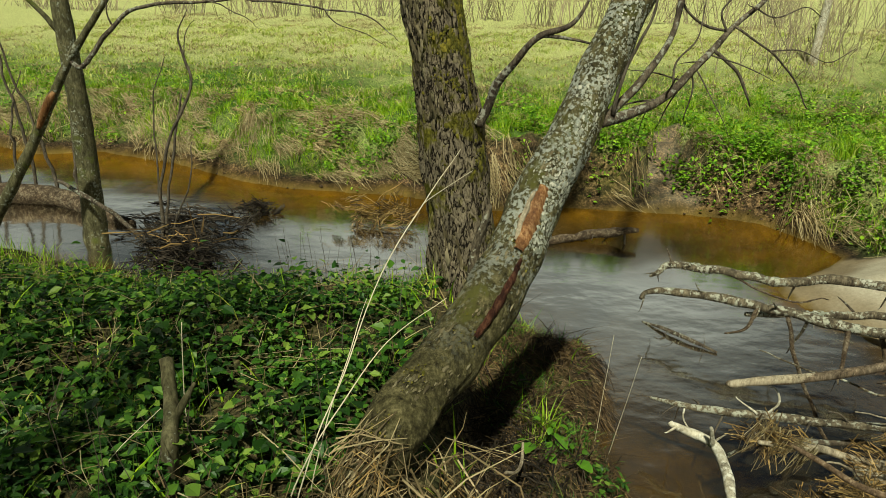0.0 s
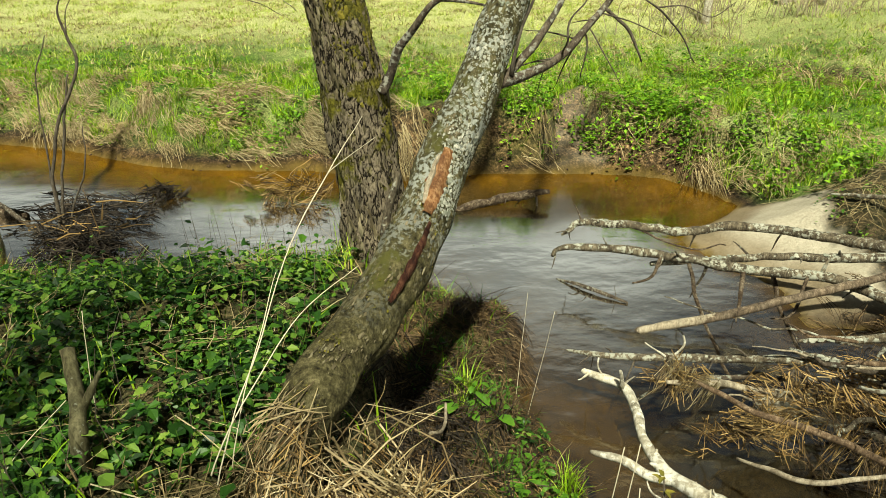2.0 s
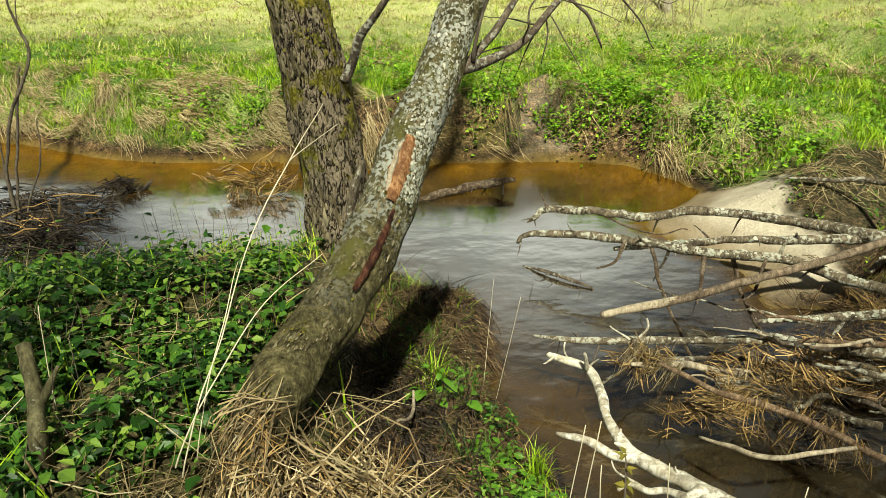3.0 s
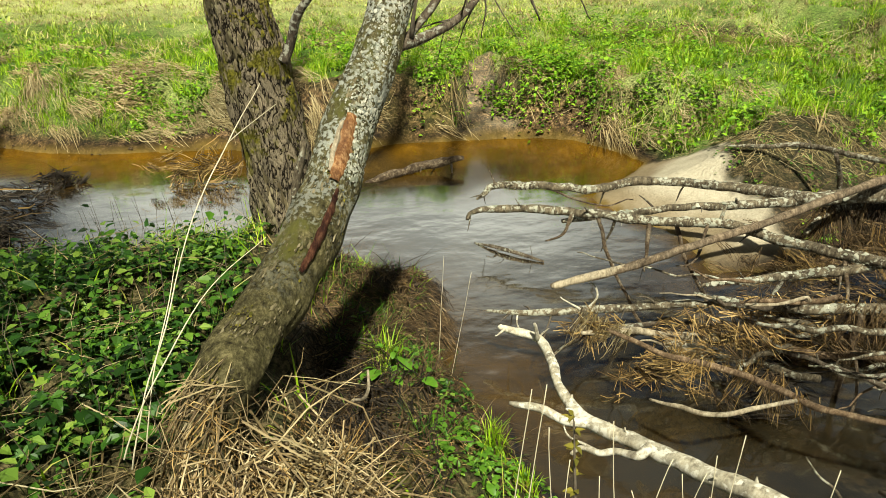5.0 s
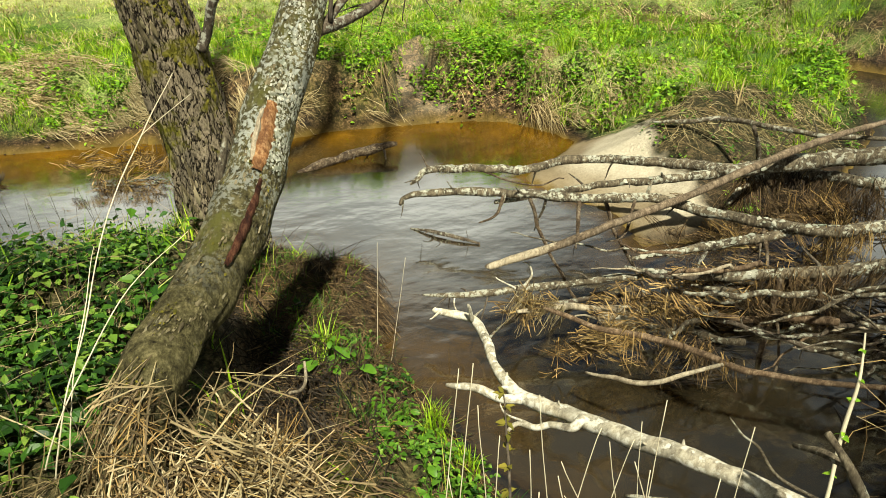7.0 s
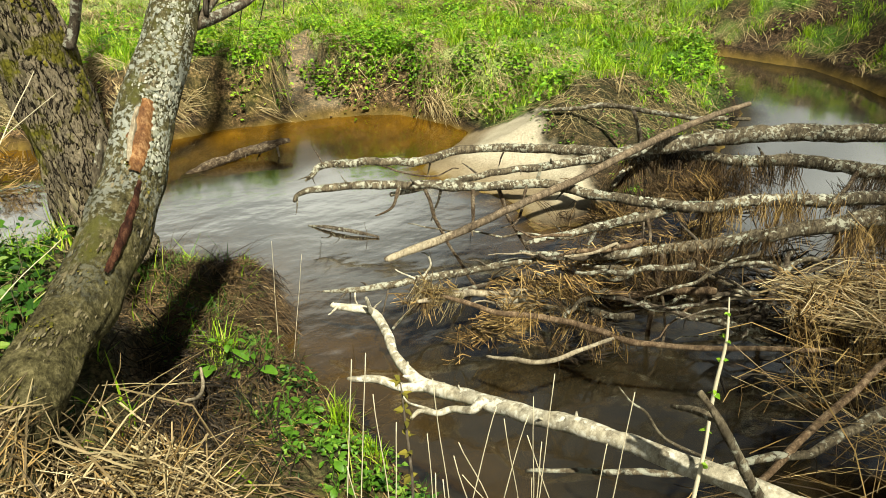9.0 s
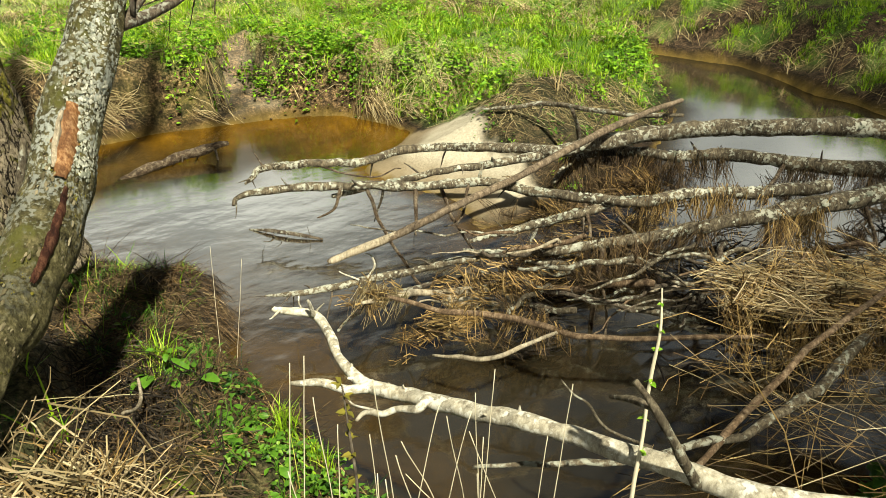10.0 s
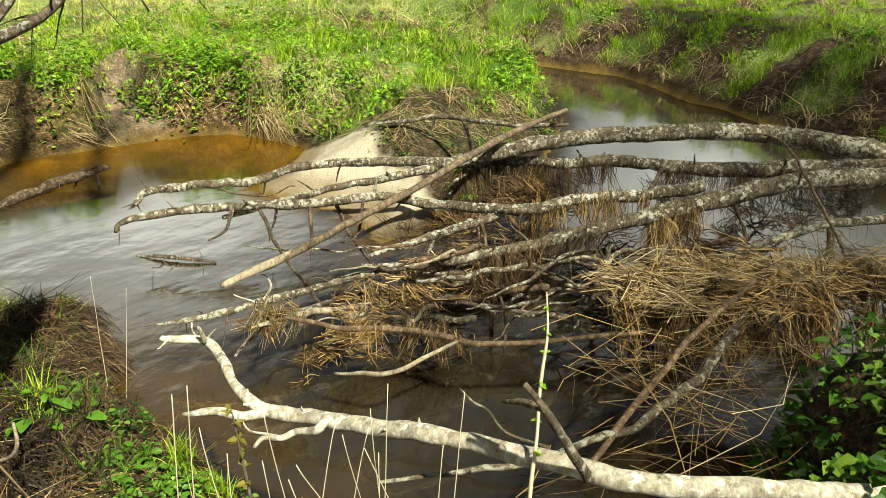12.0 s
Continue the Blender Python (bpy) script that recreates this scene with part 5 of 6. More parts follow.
    aa = a[k] + rng.normal(0, 0.14, len(k))
    L = rng.uniform(0.12, 0.42, len(k))
    e = q + np.stack([np.cos(aa) * L, np.sin(aa) * L, 0 * L], -1)
    q[:, 2] = height(q[:, 0], q[:, 1]) + rng.uniform(0.02, 0.10, len(k))
    e[:, 2] = np.maximum(height(e[:, 0], e[:, 1]), 0.0) + rng.uniform(0.0, 0.07, len(k))
    stuff("flattened_straw", straws(q, e, np.full(len(k), 0.0036), 0.02), GRASS_DRY, "flattened locks of dead straw on the far bank", "straw")

    # long dead stems that hang over the edge of the bank
    x, y = rng.uniform(-8, 14, 90000), rng.uniform(3, 13, 90000)
    s = shore(x, y)
    k = (s > 0.15) & (s < 0.75) & ((y > 7.6) | (x > 8.5)) & (rng.random(len(x)) < (0.12 + 0.75 * np.clip(wave(x, y, 1.7, 26, 2) + 0.25, 0, 1)) * np.where(x > 8.5, 0.9, 1)) & (chute(x, y) < 0.3) & (rng.random(len(x)) < 1 - 0.85 * bell(x, y, 1.6, 8.9, 1.0, 0.9)) & (rng.random(len(x)) < np.where(x < 1.0, 0.05, np.where(x < 5.0, 0.5 * (x > 2.7) + 0.1, 0.3)))
    x, y, s = x[k], y[k], s[k]
    e = 0.02
    gx, gy = (shore(x + e, y) - s) / e, (shore(x, y + e) - s) / e
    gl = np.hypot(gx, gy) + 1e-6
    a = np.arctan2(-gy / gl, -gx / gl) + 0.5 + rng.normal(0, 0.9, len(x))
    L = rng.uniform(0.2, 0.62, len(x))
    p0 = np.stack([x, y, height(x, y, s) + rng.uniform(0.0, 0.09, len(x))], -1)
    p1 = p0 + np.stack([np.cos(a) * L * 0.8, np.sin(a) * L * 0.8, -L * rng.uniform(0.25, 0.75, len(x))], -1)
    p1[:, 2] = np.maximum(p1[:, 2], 0.14 + 0.1 * rng.random(len(p1)))
    stuff("hanging_straw", straws(p0, p1, np.full(len(x), 0.0042), 0.05), GRASS_DRY, "dead straw hanging down the far bank", "straw")


far_grass()


def clods():
    """Crumbled lumps of earth on the bare faces of the banks."""
    p = np.concatenate([scatter(16000, -6, 9, 5.5, 11.5, lambda x, y, s: np.clip(bell(s, 0, 0.25, 0, 0.3, 1) * 0.5, 0, 1) * (1 - 0.85 * chute(x, y)) * (s > -0.02) * (1 - sandbar(x, y)) * ((y > 7.6) | (x > 7))),
                        scatter(3500, 0.3, 1.4, 2.0, 4.8, lambda x, y, s: 0.45 * (s > -0.01))])
    n = len(p)
    z = np.minimum(rng.gamma(2.0, 0.008, n) + 0.005, 0.04)
    z[p[:, 1] < 5.2] *= 0.6
    dirs = np.array([(1, 0, 0), (0.3, 0.95, 0), (-0.85, 0.55, 0), (-0.8, -0.6, 0), (0.35, -0.95, 0), (0.1, 0.05, 0.32)])
    v = p[:, None, :] + dirs[None] * z[:, None, None] * rng.uniform(0.6, 1.3, (n, 6, 1))
    v[:, :5, 2] -= z[:, None] * 0.3
    f = np.array([(0, 1, 5), (1, 2, 5), (2, 3, 5), (3, 4, 5), (4, 0, 5)])
    ob = mesh_object("soil_clods", v.reshape(-1, 3), (np.arange(n)[:, None, None] * 6 + f[None]).reshape(-1, 3), GROUND, smooth=False, attrs={"pale": np.repeat(np.where((p[:, 1] > 7.4) & (p[:, 0] < 8.5), rng.uniform(0.1, 0.6, n), 0.0), 6)})
    tagged(ob, "crumbled brown earth on the bare banks", "earth", kind="stuff")


clods()


def near_plants():
    def keep(x, y, s):
        return np.clip(0.72 + 1.1 * wave(x, y, 0.75, 31, 3), 0.03, 1) * step((s - 0.55) / 0.9) * step((0.25 - x) / 0.5) * (1 - 0.75 * step((y - 4.4) / 0.6) * step((x + 1.0) / 0.6)) * (1 - bell(x, y, 0.0, 2.2, 0.5, 0.5))
    p = scatter(100000, -4.5, 0.6, 1.3, 6.6, keep)
    young = rng.random(len(p)) < 0.75 * step((p[:, 1] - 3.4) / 1.2) * np.clip(0.6 + 1.2 * wave(p[:, 0], p[:, 1], 0.6, 38, 2), 0.1, 1)
    for q, mat, lab in ((p[~young], LEAF, "dense carpet of dark green ground elder leaves"), (p[young], LEAF_HERB, "lighter young leaves of the carpet towards the water")):
        stuff("ground_cover", leaves(q, rng.choice([0.028, 0.044, 0.062], len(q), p=[0.36, 0.42, 0.22]), rng.gamma(2.0, 0.030, len(q)) + 0.010), mat, lab, "plants")
    far = np.random.default_rng(91)
    x, y = far.uniform(-8, 2.6, 60000), far.uniform(-5, 5.5, 60000)
    out = (y < 1.3) | (x < -4.5)
    s = shore(x, y)
    fade = step((2.4 - np.maximum(np.abs(x + 2.6) - 2.2, 0)) / 2.4) * step((y + 5) / 4.0)
    ok = out & (s > 0.25) & (far.random(len(x)) < fade * np.clip(0.7 + 0.9 * wave(x, y, 0.9, 31, 2), 0.04, 1) * 0.75)
    w = np.stack([x[ok], y[ok], height(x[ok], y[ok], s[ok])], -1)
    stuff("ground_cover", leaves(w, 0.05, far.gamma(2.0, 0.036, len(w)) + 0.012), LEAF, "green ground elder leaves further along the near bank", "plants")
    k = rng.random(len(p)) < 0.15
    q = p[k]
    stuff("plant_stems", straws(q, q + np.stack([rng.normal(0, 0.03, len(q)), rng.normal(0, 0.03, len(q)), rng.uniform(0.06, 0.16, len(q))], -1), np.full(len(q), 0.0015)), LEAF, "thin green stems of the leaf carpet", "plants")
    q = scatter(800, -4.2, 0.3, 1.4, 6.2, lambda x, y, s: 0.8 * (s > 0.1))
    d = rng.normal(0, 1, (len(q), 3)) * np.array((0.16, 0.16, 0.05)) + np.array((0, 0, 0.03))
    q[:, 2] += rng.uniform(0.05, 0.16, len(q))
    stuff("dead_stems", straws(q, q + d, np.full(len(q), 0.0017)), GRASS_DRY, "thin dead stems caught among the leaves", "stems")
    q = scatter(260, -4.2, 0.1, 1.5, 6.0, lambda x, y, s: 0.8 * (s > 0.1))
    d = rng.normal(0, 1, (len(q), 3)) * np.array((0.05, 0.05, 0.1)) + np.array((0, 0, 0.32))
    stuff("dead_stems", straws(q, q + d, np.full(len(q), 0.0018)), TWIG, "thin dark dead stems standing among the leaves", "stems")
    g = scatter(20000, -4.5, 1.2, 1.8, 6.6, lambda x, y, s: np.clip(bell(s, 0, 0.6, 0, 0.6, 1) * step((y - 3.8) / 0.8) + 0.06 + 0.25 * np.clip(wave(x, y, 0.8, 61, 2), 0, 1), 0, 1) * (1 - 0.85 * step((x - 0.2) / 0.3)) * (0.6 + 0.6 * wave(x, y, 0.7, 32, 2)) * (s > 0.03))
    stuff("bank_grass", blades(g, 0.16, 0.7, 0.008, 3), GRASS, "fresh grass fringing the near bank", "grass")
    g = scatter(4200, -3.5, 0.4, 1.6, 6, lambda x, y, s: np.clip(0.3 + 0.6 * wave(x, y, 0.9, 33, 2), 0, 1) * (s > 0.1))
    stuff("dead_grass", blades(g, 0.15, 2.2, 0.007, 3, 0.9), GRASS_DRY, "dead grass lying between the leaves", "grass")
    g, k = tufted(scatter(5000, 0.3, 1.3, 2.9, 5.2, lambda x, y, s: np.clip(bell(s, 0, 0.35, 0, 0.35, 1), 0, 1) * (s > 0.04)), 14, 0.035)
    stuff("dead_grass", blades(g, 0.075 * k, 1.8, 0.007, 3, 1.1), WRACK_DARK, "matted brown grass hanging over the bank's edge", "grass")
    g, k = tufted(scatter(2200, 0.3, 1.2, 2.9, 5.2, lambda x, y, s: np.clip(bell(s, 0, 0.4, 0, 0.3, 1) * (0.4 + wave(x, y, 0.6, 37, 2)), 0, 1)), 16, 0.025)
    stuff("bank_grass", blades(g, 0.08 * k, 0.8, 0.006, 3), LEAF, "fresh green grass tufts on the bank's edge", "grass")
    # leafy tufts on the slope below the leaning trunk
    g, k = tufted(scatter(9000, 0.5, 1.4, 1.7, 4.0, lambda x, y, s: np.clip(-0.12 + 0.9 * wave(x, y, 0.45, 34, 2), 0, 1) * bell(s, 0, 0.28, 0, 0.22, 1) * (s > 0.04)), 22, 0.035)
    stuff("slope_herbs", leaves(g, 0.034, rng.uniform(0.005, 0.075, len(g)) * k), LEAF, "fresh green herbs on the slope by the water", "plants")
    for cx, cy, sx, sy, n, size, up in ((1.0, 2.9, 0.09, 0.2, 260, 0.024, 0.07), (1.1, 2.5, 0.09, 0.18, 180, 0.024, 0.07), (0.9, 3.75, 0.10, 0.12, 120, 0.026, 0.05), (1.2, 2.1, 0.1, 0.15, 120, 0.03, 0.07), (0.62, 3.62, 0.1, 0.12, 90, 0.026, 0.05), (0.9, 2.55, 0.09, 0.12, 110, 0.024, 0.05)):
        x, y = rng.normal(cx, sx, n), rng.normal(cy, sy, n)
        s = shore(x, y)
        x, y, s = x[s > 0.02], y[s > 0.02], s[s > 0.02]
        base, k = tufted(np.stack([x, y, height(x, y, s)], -1), 13, 0.03)
        stuff("slope_herbs", leaves(base, size, rng.uniform(0.005, up, len(base)) * k), LEAF_HERB, "fresh bright green herbs on the bank's slope", "plants")
    for cx, cy, n, tall in ((0.70, 3.50, 60, 0.15), (0.64, 3.40, 30, 0.11), (1.08, 2.86, 60, 0.12), (1.14, 2.62, 70, 0.11), (1.12, 3.0, 40, 0.10), (1.06, 4.62, 70, 0.10), (0.92, 4.85, 80, 0.11), (0.75, 4.75, 80, 0.09)):
        b = np.stack([rng.normal(cx, 0.035, n), rng.normal(cy, 0.035, n), np.zeros(n)], -1)
        b[:, 2] = height(b[:, 0], b[:, 1])
        stuff("grass_tuft", blades(b, tall, 0.6, 0.006, 3), GRASS, "bright tuft of fresh grass on the near bank", "grass")
    g, k = tufted(scatter(4200, 0.35, 1.2, 3.6, 5.0, lambda x, y, s: np.clip(0.05 + wave(x, y, 0.5, 36, 2), 0, 1) * (s > 0.08)), 18, 0.03)
    stuff("bank_grass", blades(g, 0.065 * k, 0.9, 0.006, 3), LEAF_HERB, "yellow-green grass on top of the undercut bank", "grass")
    g, k = tufted(scatter(500, 0.5, 1.4, 1.7, 3.9, lambda x, y, s: 0.8 * (s > 0.04)), 18, 0.02)
    stuff("bank_grass", blades(g, 0.08 * k, 0.9, 0.005, 3), LEAF, "small grass tufts on the slope by the water", "grass")
    g = scatter(1600, 0.4, 1.4, 1.7, 4.6, lambda x, y, s: 0.8 * (s > 0.02))
    a = rng.uniform(0, 6.28, len(g))
    L = rng.uniform(0.04, 0.16, len(g))
    q = g + np.stack([np.cos(a) * L, np.sin(a) * L, rng.normal(0, 0.02, len(g))], -1)
    q[:, 2] = height(q[:, 0], q[:, 1]) + rng.uniform(0.0, 0.03, len(g))
    stuff("soil_litter", straws(g + np.array((0, 0, 0.004)), q, np.full(len(g), 0.002)), WRACK, "dead stems and litter on the bare slope", "litter")
    g = scatter(2600, 4.2, 8.2, 5.8, 7.2, lambda x, y, s: point_bar(x, y) * (sandbar(x, y) < 0.08) * (s > 0.03) * np.clip(0.5 + wave(x, y, 0.8, 58, 2), 0.1, 1))
    p, k = tufted(scatter(2600, 4.3, 8.2, 5.6, 7.2, lambda x, y, s: point_bar(x, y) * (sandbar(x, y) < 0.2) * (s > 0.1) * np.clip(0.25 + wave(x, y, 0.7, 59, 2), 0, 1)), 18, 0.05)
    stuff("bar_herbs", leaves(p, 0.035, rng.uniform(0.0, 0.05, len(p)) * k), LEAF_HERB, "small green sprouts on the silty point", "plants")
    a = rng.uniform(0, 6.28, len(g))
    L = rng.uniform(0.08, 0.3, len(g))
    q = g + np.stack([np.cos(a) * L, np.sin(a) * L, 0 * L], -1)
    q[:, 2] = height(q[:, 0], q[:, 1]) + rng.uniform(0.0, 0.05, len(g))
    stuff("flood_litter", straws(g + np.array((0, 0, 0.01)), q, np.full(len(g), 0.0028)), GRASS_DRY, "brown flood litter strewn on the low point", "litter")
    # right bank leaves
    g = scatter(19000, 1.75, 5.6, -0.9, 1.45, lambda x, y, s: np.clip(0.7 + 0.5 * wave(x, y, 0.6, 35, 2), 0, 1) * (s > 0.05) * step((x - 1.75) / 0.4) * step((5.6 - x) / 1.0) * step((y + 0.9) / 1.2))
    stuff("ground_cover", leaves(g, rng.choice([0.03, 0.045, 0.062], len(g)), rng.uniform(0.02, 0.24, len(g))), LEAF_HERB, "green bramble leaves at the bank's edge", "plants")
    # the carpet thins out behind the path
    x, y = far.uniform(-5.2, 0.5, 24000), far.uniform(0.0, 1.3, 24000)
    s = shore(x, y)
    ok = (s > 0.3) & (far.random(len(x)) < step(y / 1.3) * step((0.5 - x) / 0.7) * step((x + 5.2) / 1.2) * np.clip(0.72 + 1.1 * wave(x, y, 0.75, 31, 3), 0.03, 1))
    w = np.stack([x[ok], y[ok], height(x[ok], y[ok], s[ok])], -1)
    stuff("ground_cover", leaves(w, 0.044, far.gamma(2.0, 0.030, len(w)) + 0.010), LEAF, "dark green leaves thinning out on the near bank", "plants")


near_plants()


def heap(name, label, n, centre, spread, length, thick, mat, along=(1, 0, 0), turn=0.6, droop=0.0, lift=None, seed=1, lock=9):
    """A tangle of stems round centre, gathered into locks."""
    r = np.random.default_rng(seed)
    m = max(1, n // lock)
    k = r.integers(0, m, n)
    c = (np.array(centre) + r.normal(0, 1, (m, 3)) * np.array(spread))[k] + r.normal(0, 0.22, (n, 3)) * np.array(spread)
    if lift is not None:
        c[:, 2] = height(c[:, 0], c[:, 1]) + np.abs(r.normal(0, lift, n))
    d = (np.array(along, float) + r.normal(0, turn, (m, 3)) * np.array((1, 1, 0.45)))[k] + r.normal(0, 0.3 * turn, (n, 3))
    d[:, 2] -= droop
    d /= np.linalg.norm(d, axis=1)[:, None]
    L = length * r.uniform(0.3, 1.3, n)
    return stuff(name, straws(c - d * L[:, None] / 2, c + d * L[:, None] / 2, thick * r.uniform(0.5, 1.3, n)), mat, label, "straw")


def collar():
    """Dead straw that wraps the foot of the leaning trunk and slides off it to the ground."""
    r = np.random.default_rng(92)
    line = np.array([(-0.05, 2.27, 0.90, 0.095), (-0.04, 2.33, 1.03, 0.086), (-0.005, 2.43, 1.12, 0.094), (0.06, 2.55, 1.185, 0.102)])
    c = spline(line, 10)
    tan = np.gradient(c[:, :3], axis=0)
    tan /= np.linalg.norm(tan, axis=1)[:, None]

    def on_bark(n, lo, hi, lift):
        k = r.integers(int(lo * (len(c) - 1)), int(hi * (len(c) - 1)) + 1, n)
        d = r.normal(0, 0.75, (n, 3)) + np.array((0.0, -0.75, 0.55))
        d -= tan[k] * np.sum(d * tan[k], axis=1)[:, None]
        d /= np.linalg.norm(d, axis=1)[:, None]
        return c[k, :3] + d * (c[k, 3] + r.uniform(0.004, lift, n))[:, None], d, tan[k]
    for n, lo, hi, size, thick, mat, lab in ((90, 0.0, 0.72, 0.19, 0.0032, STRAW, "crossed pale straw wrapped round the trunk's foot"), (110, 0.0, 0.6, 0.13, 0.0022, WRACK, "brown dead grass packed on the trunk's foot")):
        p, d, t = on_bark(n, lo, hi, 0.035)
        w = np.cross(t, d)
        a = r.normal(0.5, 0.8, n)[:, None]
        way = t * np.cos(a) + w * np.sin(a)
        L = (size * r.uniform(0.4, 1.4, n))[:, None]
        stuff("straw_collar", straws(p - way * L / 2 - d * 0.006, p + way * L / 2 - d * 0.006, thick * r.uniform(0.5, 1.2, n), 0.008), mat, lab, "straw")
    n = 80
    p0, d, t = on_bark(n, 0.15, 0.8, 0.02)
    a = np.arctan2(d[:, 1], d[:, 0]) + r.normal(0, 0.5, n)
    p1 = p0 + np.stack([np.cos(a), np.sin(a), np.zeros(n)], -1) * r.uniform(0.04, 0.2, n)[:, None]
    p1[:, 2] = height(p1[:, 0], p1[:, 1]) + r.uniform(0.0, 0.06, n)
    stuff("straw_collar", straws(p0, p1, 0.0024 * r.uniform(0.5, 1.2, n), 0.02), STRAW, "dead straw sliding from the trunk's foot to the ground", "straw")


collar()
heap("straw_heap", "flattened pale reed straw below the leaning trunk", 300, (0.27, 2.14, 0.95), (0.15, 0.13, 0.05), 0.40, 0.0033, STRAW, (0.7, -0.45, -0.10), 1.0, 0.06, 0.08, 3, 2)
heap("straw_heap", "bent pale straw fanned over the bank", 130, (0.16, 2.10, 0.95), (0.2, 0.10, 0.05), 0.36, 0.0033, STRAW, (0.45, -0.75, 0.0), 1.0, 0.0, 0.07, 13, 1)
heap("straw_heap", "brown dead grass under the pale straw", 800, (0.26, 2.16, 0.95), (0.16, 0.15, 0.05), 0.28, 0.0026, WRACK, (0.7, -0.3, -0.2), 1.0, 0.1, 0.05, 7, 5)
heap("straw_heap", "thin straw among the stems by the tree's foot", 240, (-0.35, 2.05, 0.95), (0.16, 0.14, 0.05), 0.3, 0.0026, STRAW, (0.4, -0.6, 0.1), 0.9, 0.0, 0.06, 14, 3)


def tip_mat():
    """Matted dead grass that hangs over the undercut point of the near bank."""
    r = np.random.default_rng(93)
    line = np.array([(0.62, 5.2), (0.85, 4.95), (1.08, 4.62), (1.10, 4.42), (0.98, 4.22), (0.88, 4.02), (0.86, 3.85)])
    # The ROOTS row paints the shade below the overhang.
    for n, thick, mat, lab in ((1900, 0.0024, WRACK_DARK, "brown matted grass hanging over the bank's point"), (130, 0.0026, STRAW, "pale dead blades hanging over the bank's point"), (800, 0.0032, ROOTS, "roots under the overhanging bank, coloured dark for its shade")):
        m = n // 8
        k = r.integers(0, m, n)
        u = r.uniform(0, len(line) - 1.001, m)
        q = u.astype(int)
        f = (u - q)[:, None]
        b = (line[q] * (1 - f) + line[q + 1] * f + r.normal(0, 0.05, (m, 2)))[k] + r.normal(0, 0.02, (n, 2))
        sh = shore(b[:, 0], b[:, 1])
        gx, gy = shore(b[:, 0] + 0.03, b[:, 1]) - sh, shore(b[:, 0], b[:, 1] + 0.03) - sh
        a = np.arctan2(-gy, -gx) + r.normal(0, 0.5, m)[k] + r.normal(0, 0.2, n)
        L = r.uniform(0.10, 0.28, n)
        p0 = np.stack([b[:, 0], b[:, 1], height(b[:, 0], b[:, 1]) + r.uniform(0.0, 0.06, n)], -1)
        p1 = p0 + np.stack([np.cos(a) * L * 0.7, np.sin(a) * L * 0.7, -L * r.uniform(0.3, 0.9, n)], -1)
        p1[:, 2] = np.maximum(p1[:, 2], 0.02)
        stuff("bank_thatch", straws(p0, p1, thick * r.uniform(0.5, 1.2, n), 0.03), mat, lab, "straw")


tip_mat()


def leaf_blade(L, W):
    """A broad pointed leaf with a folded midrib and a drooping tip, along x."""
    verts, faces = [], []
    for i in range(7):
        t = i / 6
        w = W * (math.sin(math.pi * min(t * 0.93 + 0.03, 1)) ** 0.8) * (1 + (0.10 if i % 2 else -0.06))
        z = 0.10 * L * math.sin(2.4 * t) - 0.12 * L * t * t
        for e in (-1, 0, 1):
            verts.append((L * t, e * w / 2, z + abs(e) * 0.14 * w))
    for i in range(6):
        for e in range(2):
            o = i * 3 + e
            faces.append((o, o + 3, o + 4, o + 1))
    return verts, faces


def broad_herb(x, y, n, size, rise, seed):
    """One leafy plant: leaf stalks from one crown, each with its leaf."""
    r = np.random.default_rng(seed)
    z = float(height(x, y))
    t = thing("leafy_herb", "fresh green broad-leaved herb on the mossy bank", "plant", (x, y, z), "herbs on the near bank's slope")
    v, f = leaf_blade(1.0, 0.62)
    me = None
    for k in range(n):
        a = 6.283 * k / n + r.uniform(-0.4, 0.4)
        reach, up = size * r.uniform(0.3, 1.0), rise * r.uniform(0.3, 1.0)
        end = (x + math.cos(a) * reach, y + math.sin(a) * reach, z + up)
        limb("leaf_stalk", [(x, y, z - 0.02, 0.002), (x + math.cos(a) * reach * 0.4, y + math.sin(a) * reach * 0.4, z + up * 0.7, 0.0018), (*end, 0.0014)], LEAF_HERB, t, sides=4, steps=3)
        if me is None:
            ob = mesh_object("leaf", v, f, LEAF_HERB, t)
            me = ob.data
        else:
            ob = new("leaf", me)
            ob.parent = t
        k2 = size * r.uniform(0.6, 1.15)
        ob.matrix_basis = Matrix.Translation(Vector(end) - t.location) @ Euler((r.normal(0, 0.25), r.uniform(-0.1, 0.45), a + r.normal(0, 0.3))).to_matrix().to_4x4() @ Matrix.Diagonal((k2, k2, k2, 1))


for i, (x, y, n, size, rise) in enumerate(((0.66, 3.36, 7, 0.085, 0.13), (0.82, 3.34, 6, 0.08, 0.08), (0.73, 3.44, 6, 0.06, 0.12), (0.82, 2.98, 8, 0.05, 0.07), (0.90, 3.06, 8, 0.045, 0.08), (0.97, 2.96, 8, 0.045, 0.07),
                                           (0.86, 2.84, 8, 0.05, 0.06), (0.98, 2.76, 7, 0.045, 0.07), (0.80, 2.66, 8, 0.045, 0.06), (1.05, 2.62, 8, 0.04, 0.06), (0.93, 2.52, 7, 0.05, 0.06), (1.04, 2.42, 8, 0.04, 0.07), (0.90, 2.36, 7, 0.045, 0.06), (1.10, 2.26, 8, 0.045, 0.07))):
    broad_herb(x, y, n, size, rise, 500 + i)
# Dark brown mat; the ROOTS stems put the hollow's shade into their colour.
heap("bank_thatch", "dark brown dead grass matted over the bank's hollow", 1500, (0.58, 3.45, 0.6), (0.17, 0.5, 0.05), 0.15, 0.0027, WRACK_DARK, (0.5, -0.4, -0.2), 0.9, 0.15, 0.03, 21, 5)
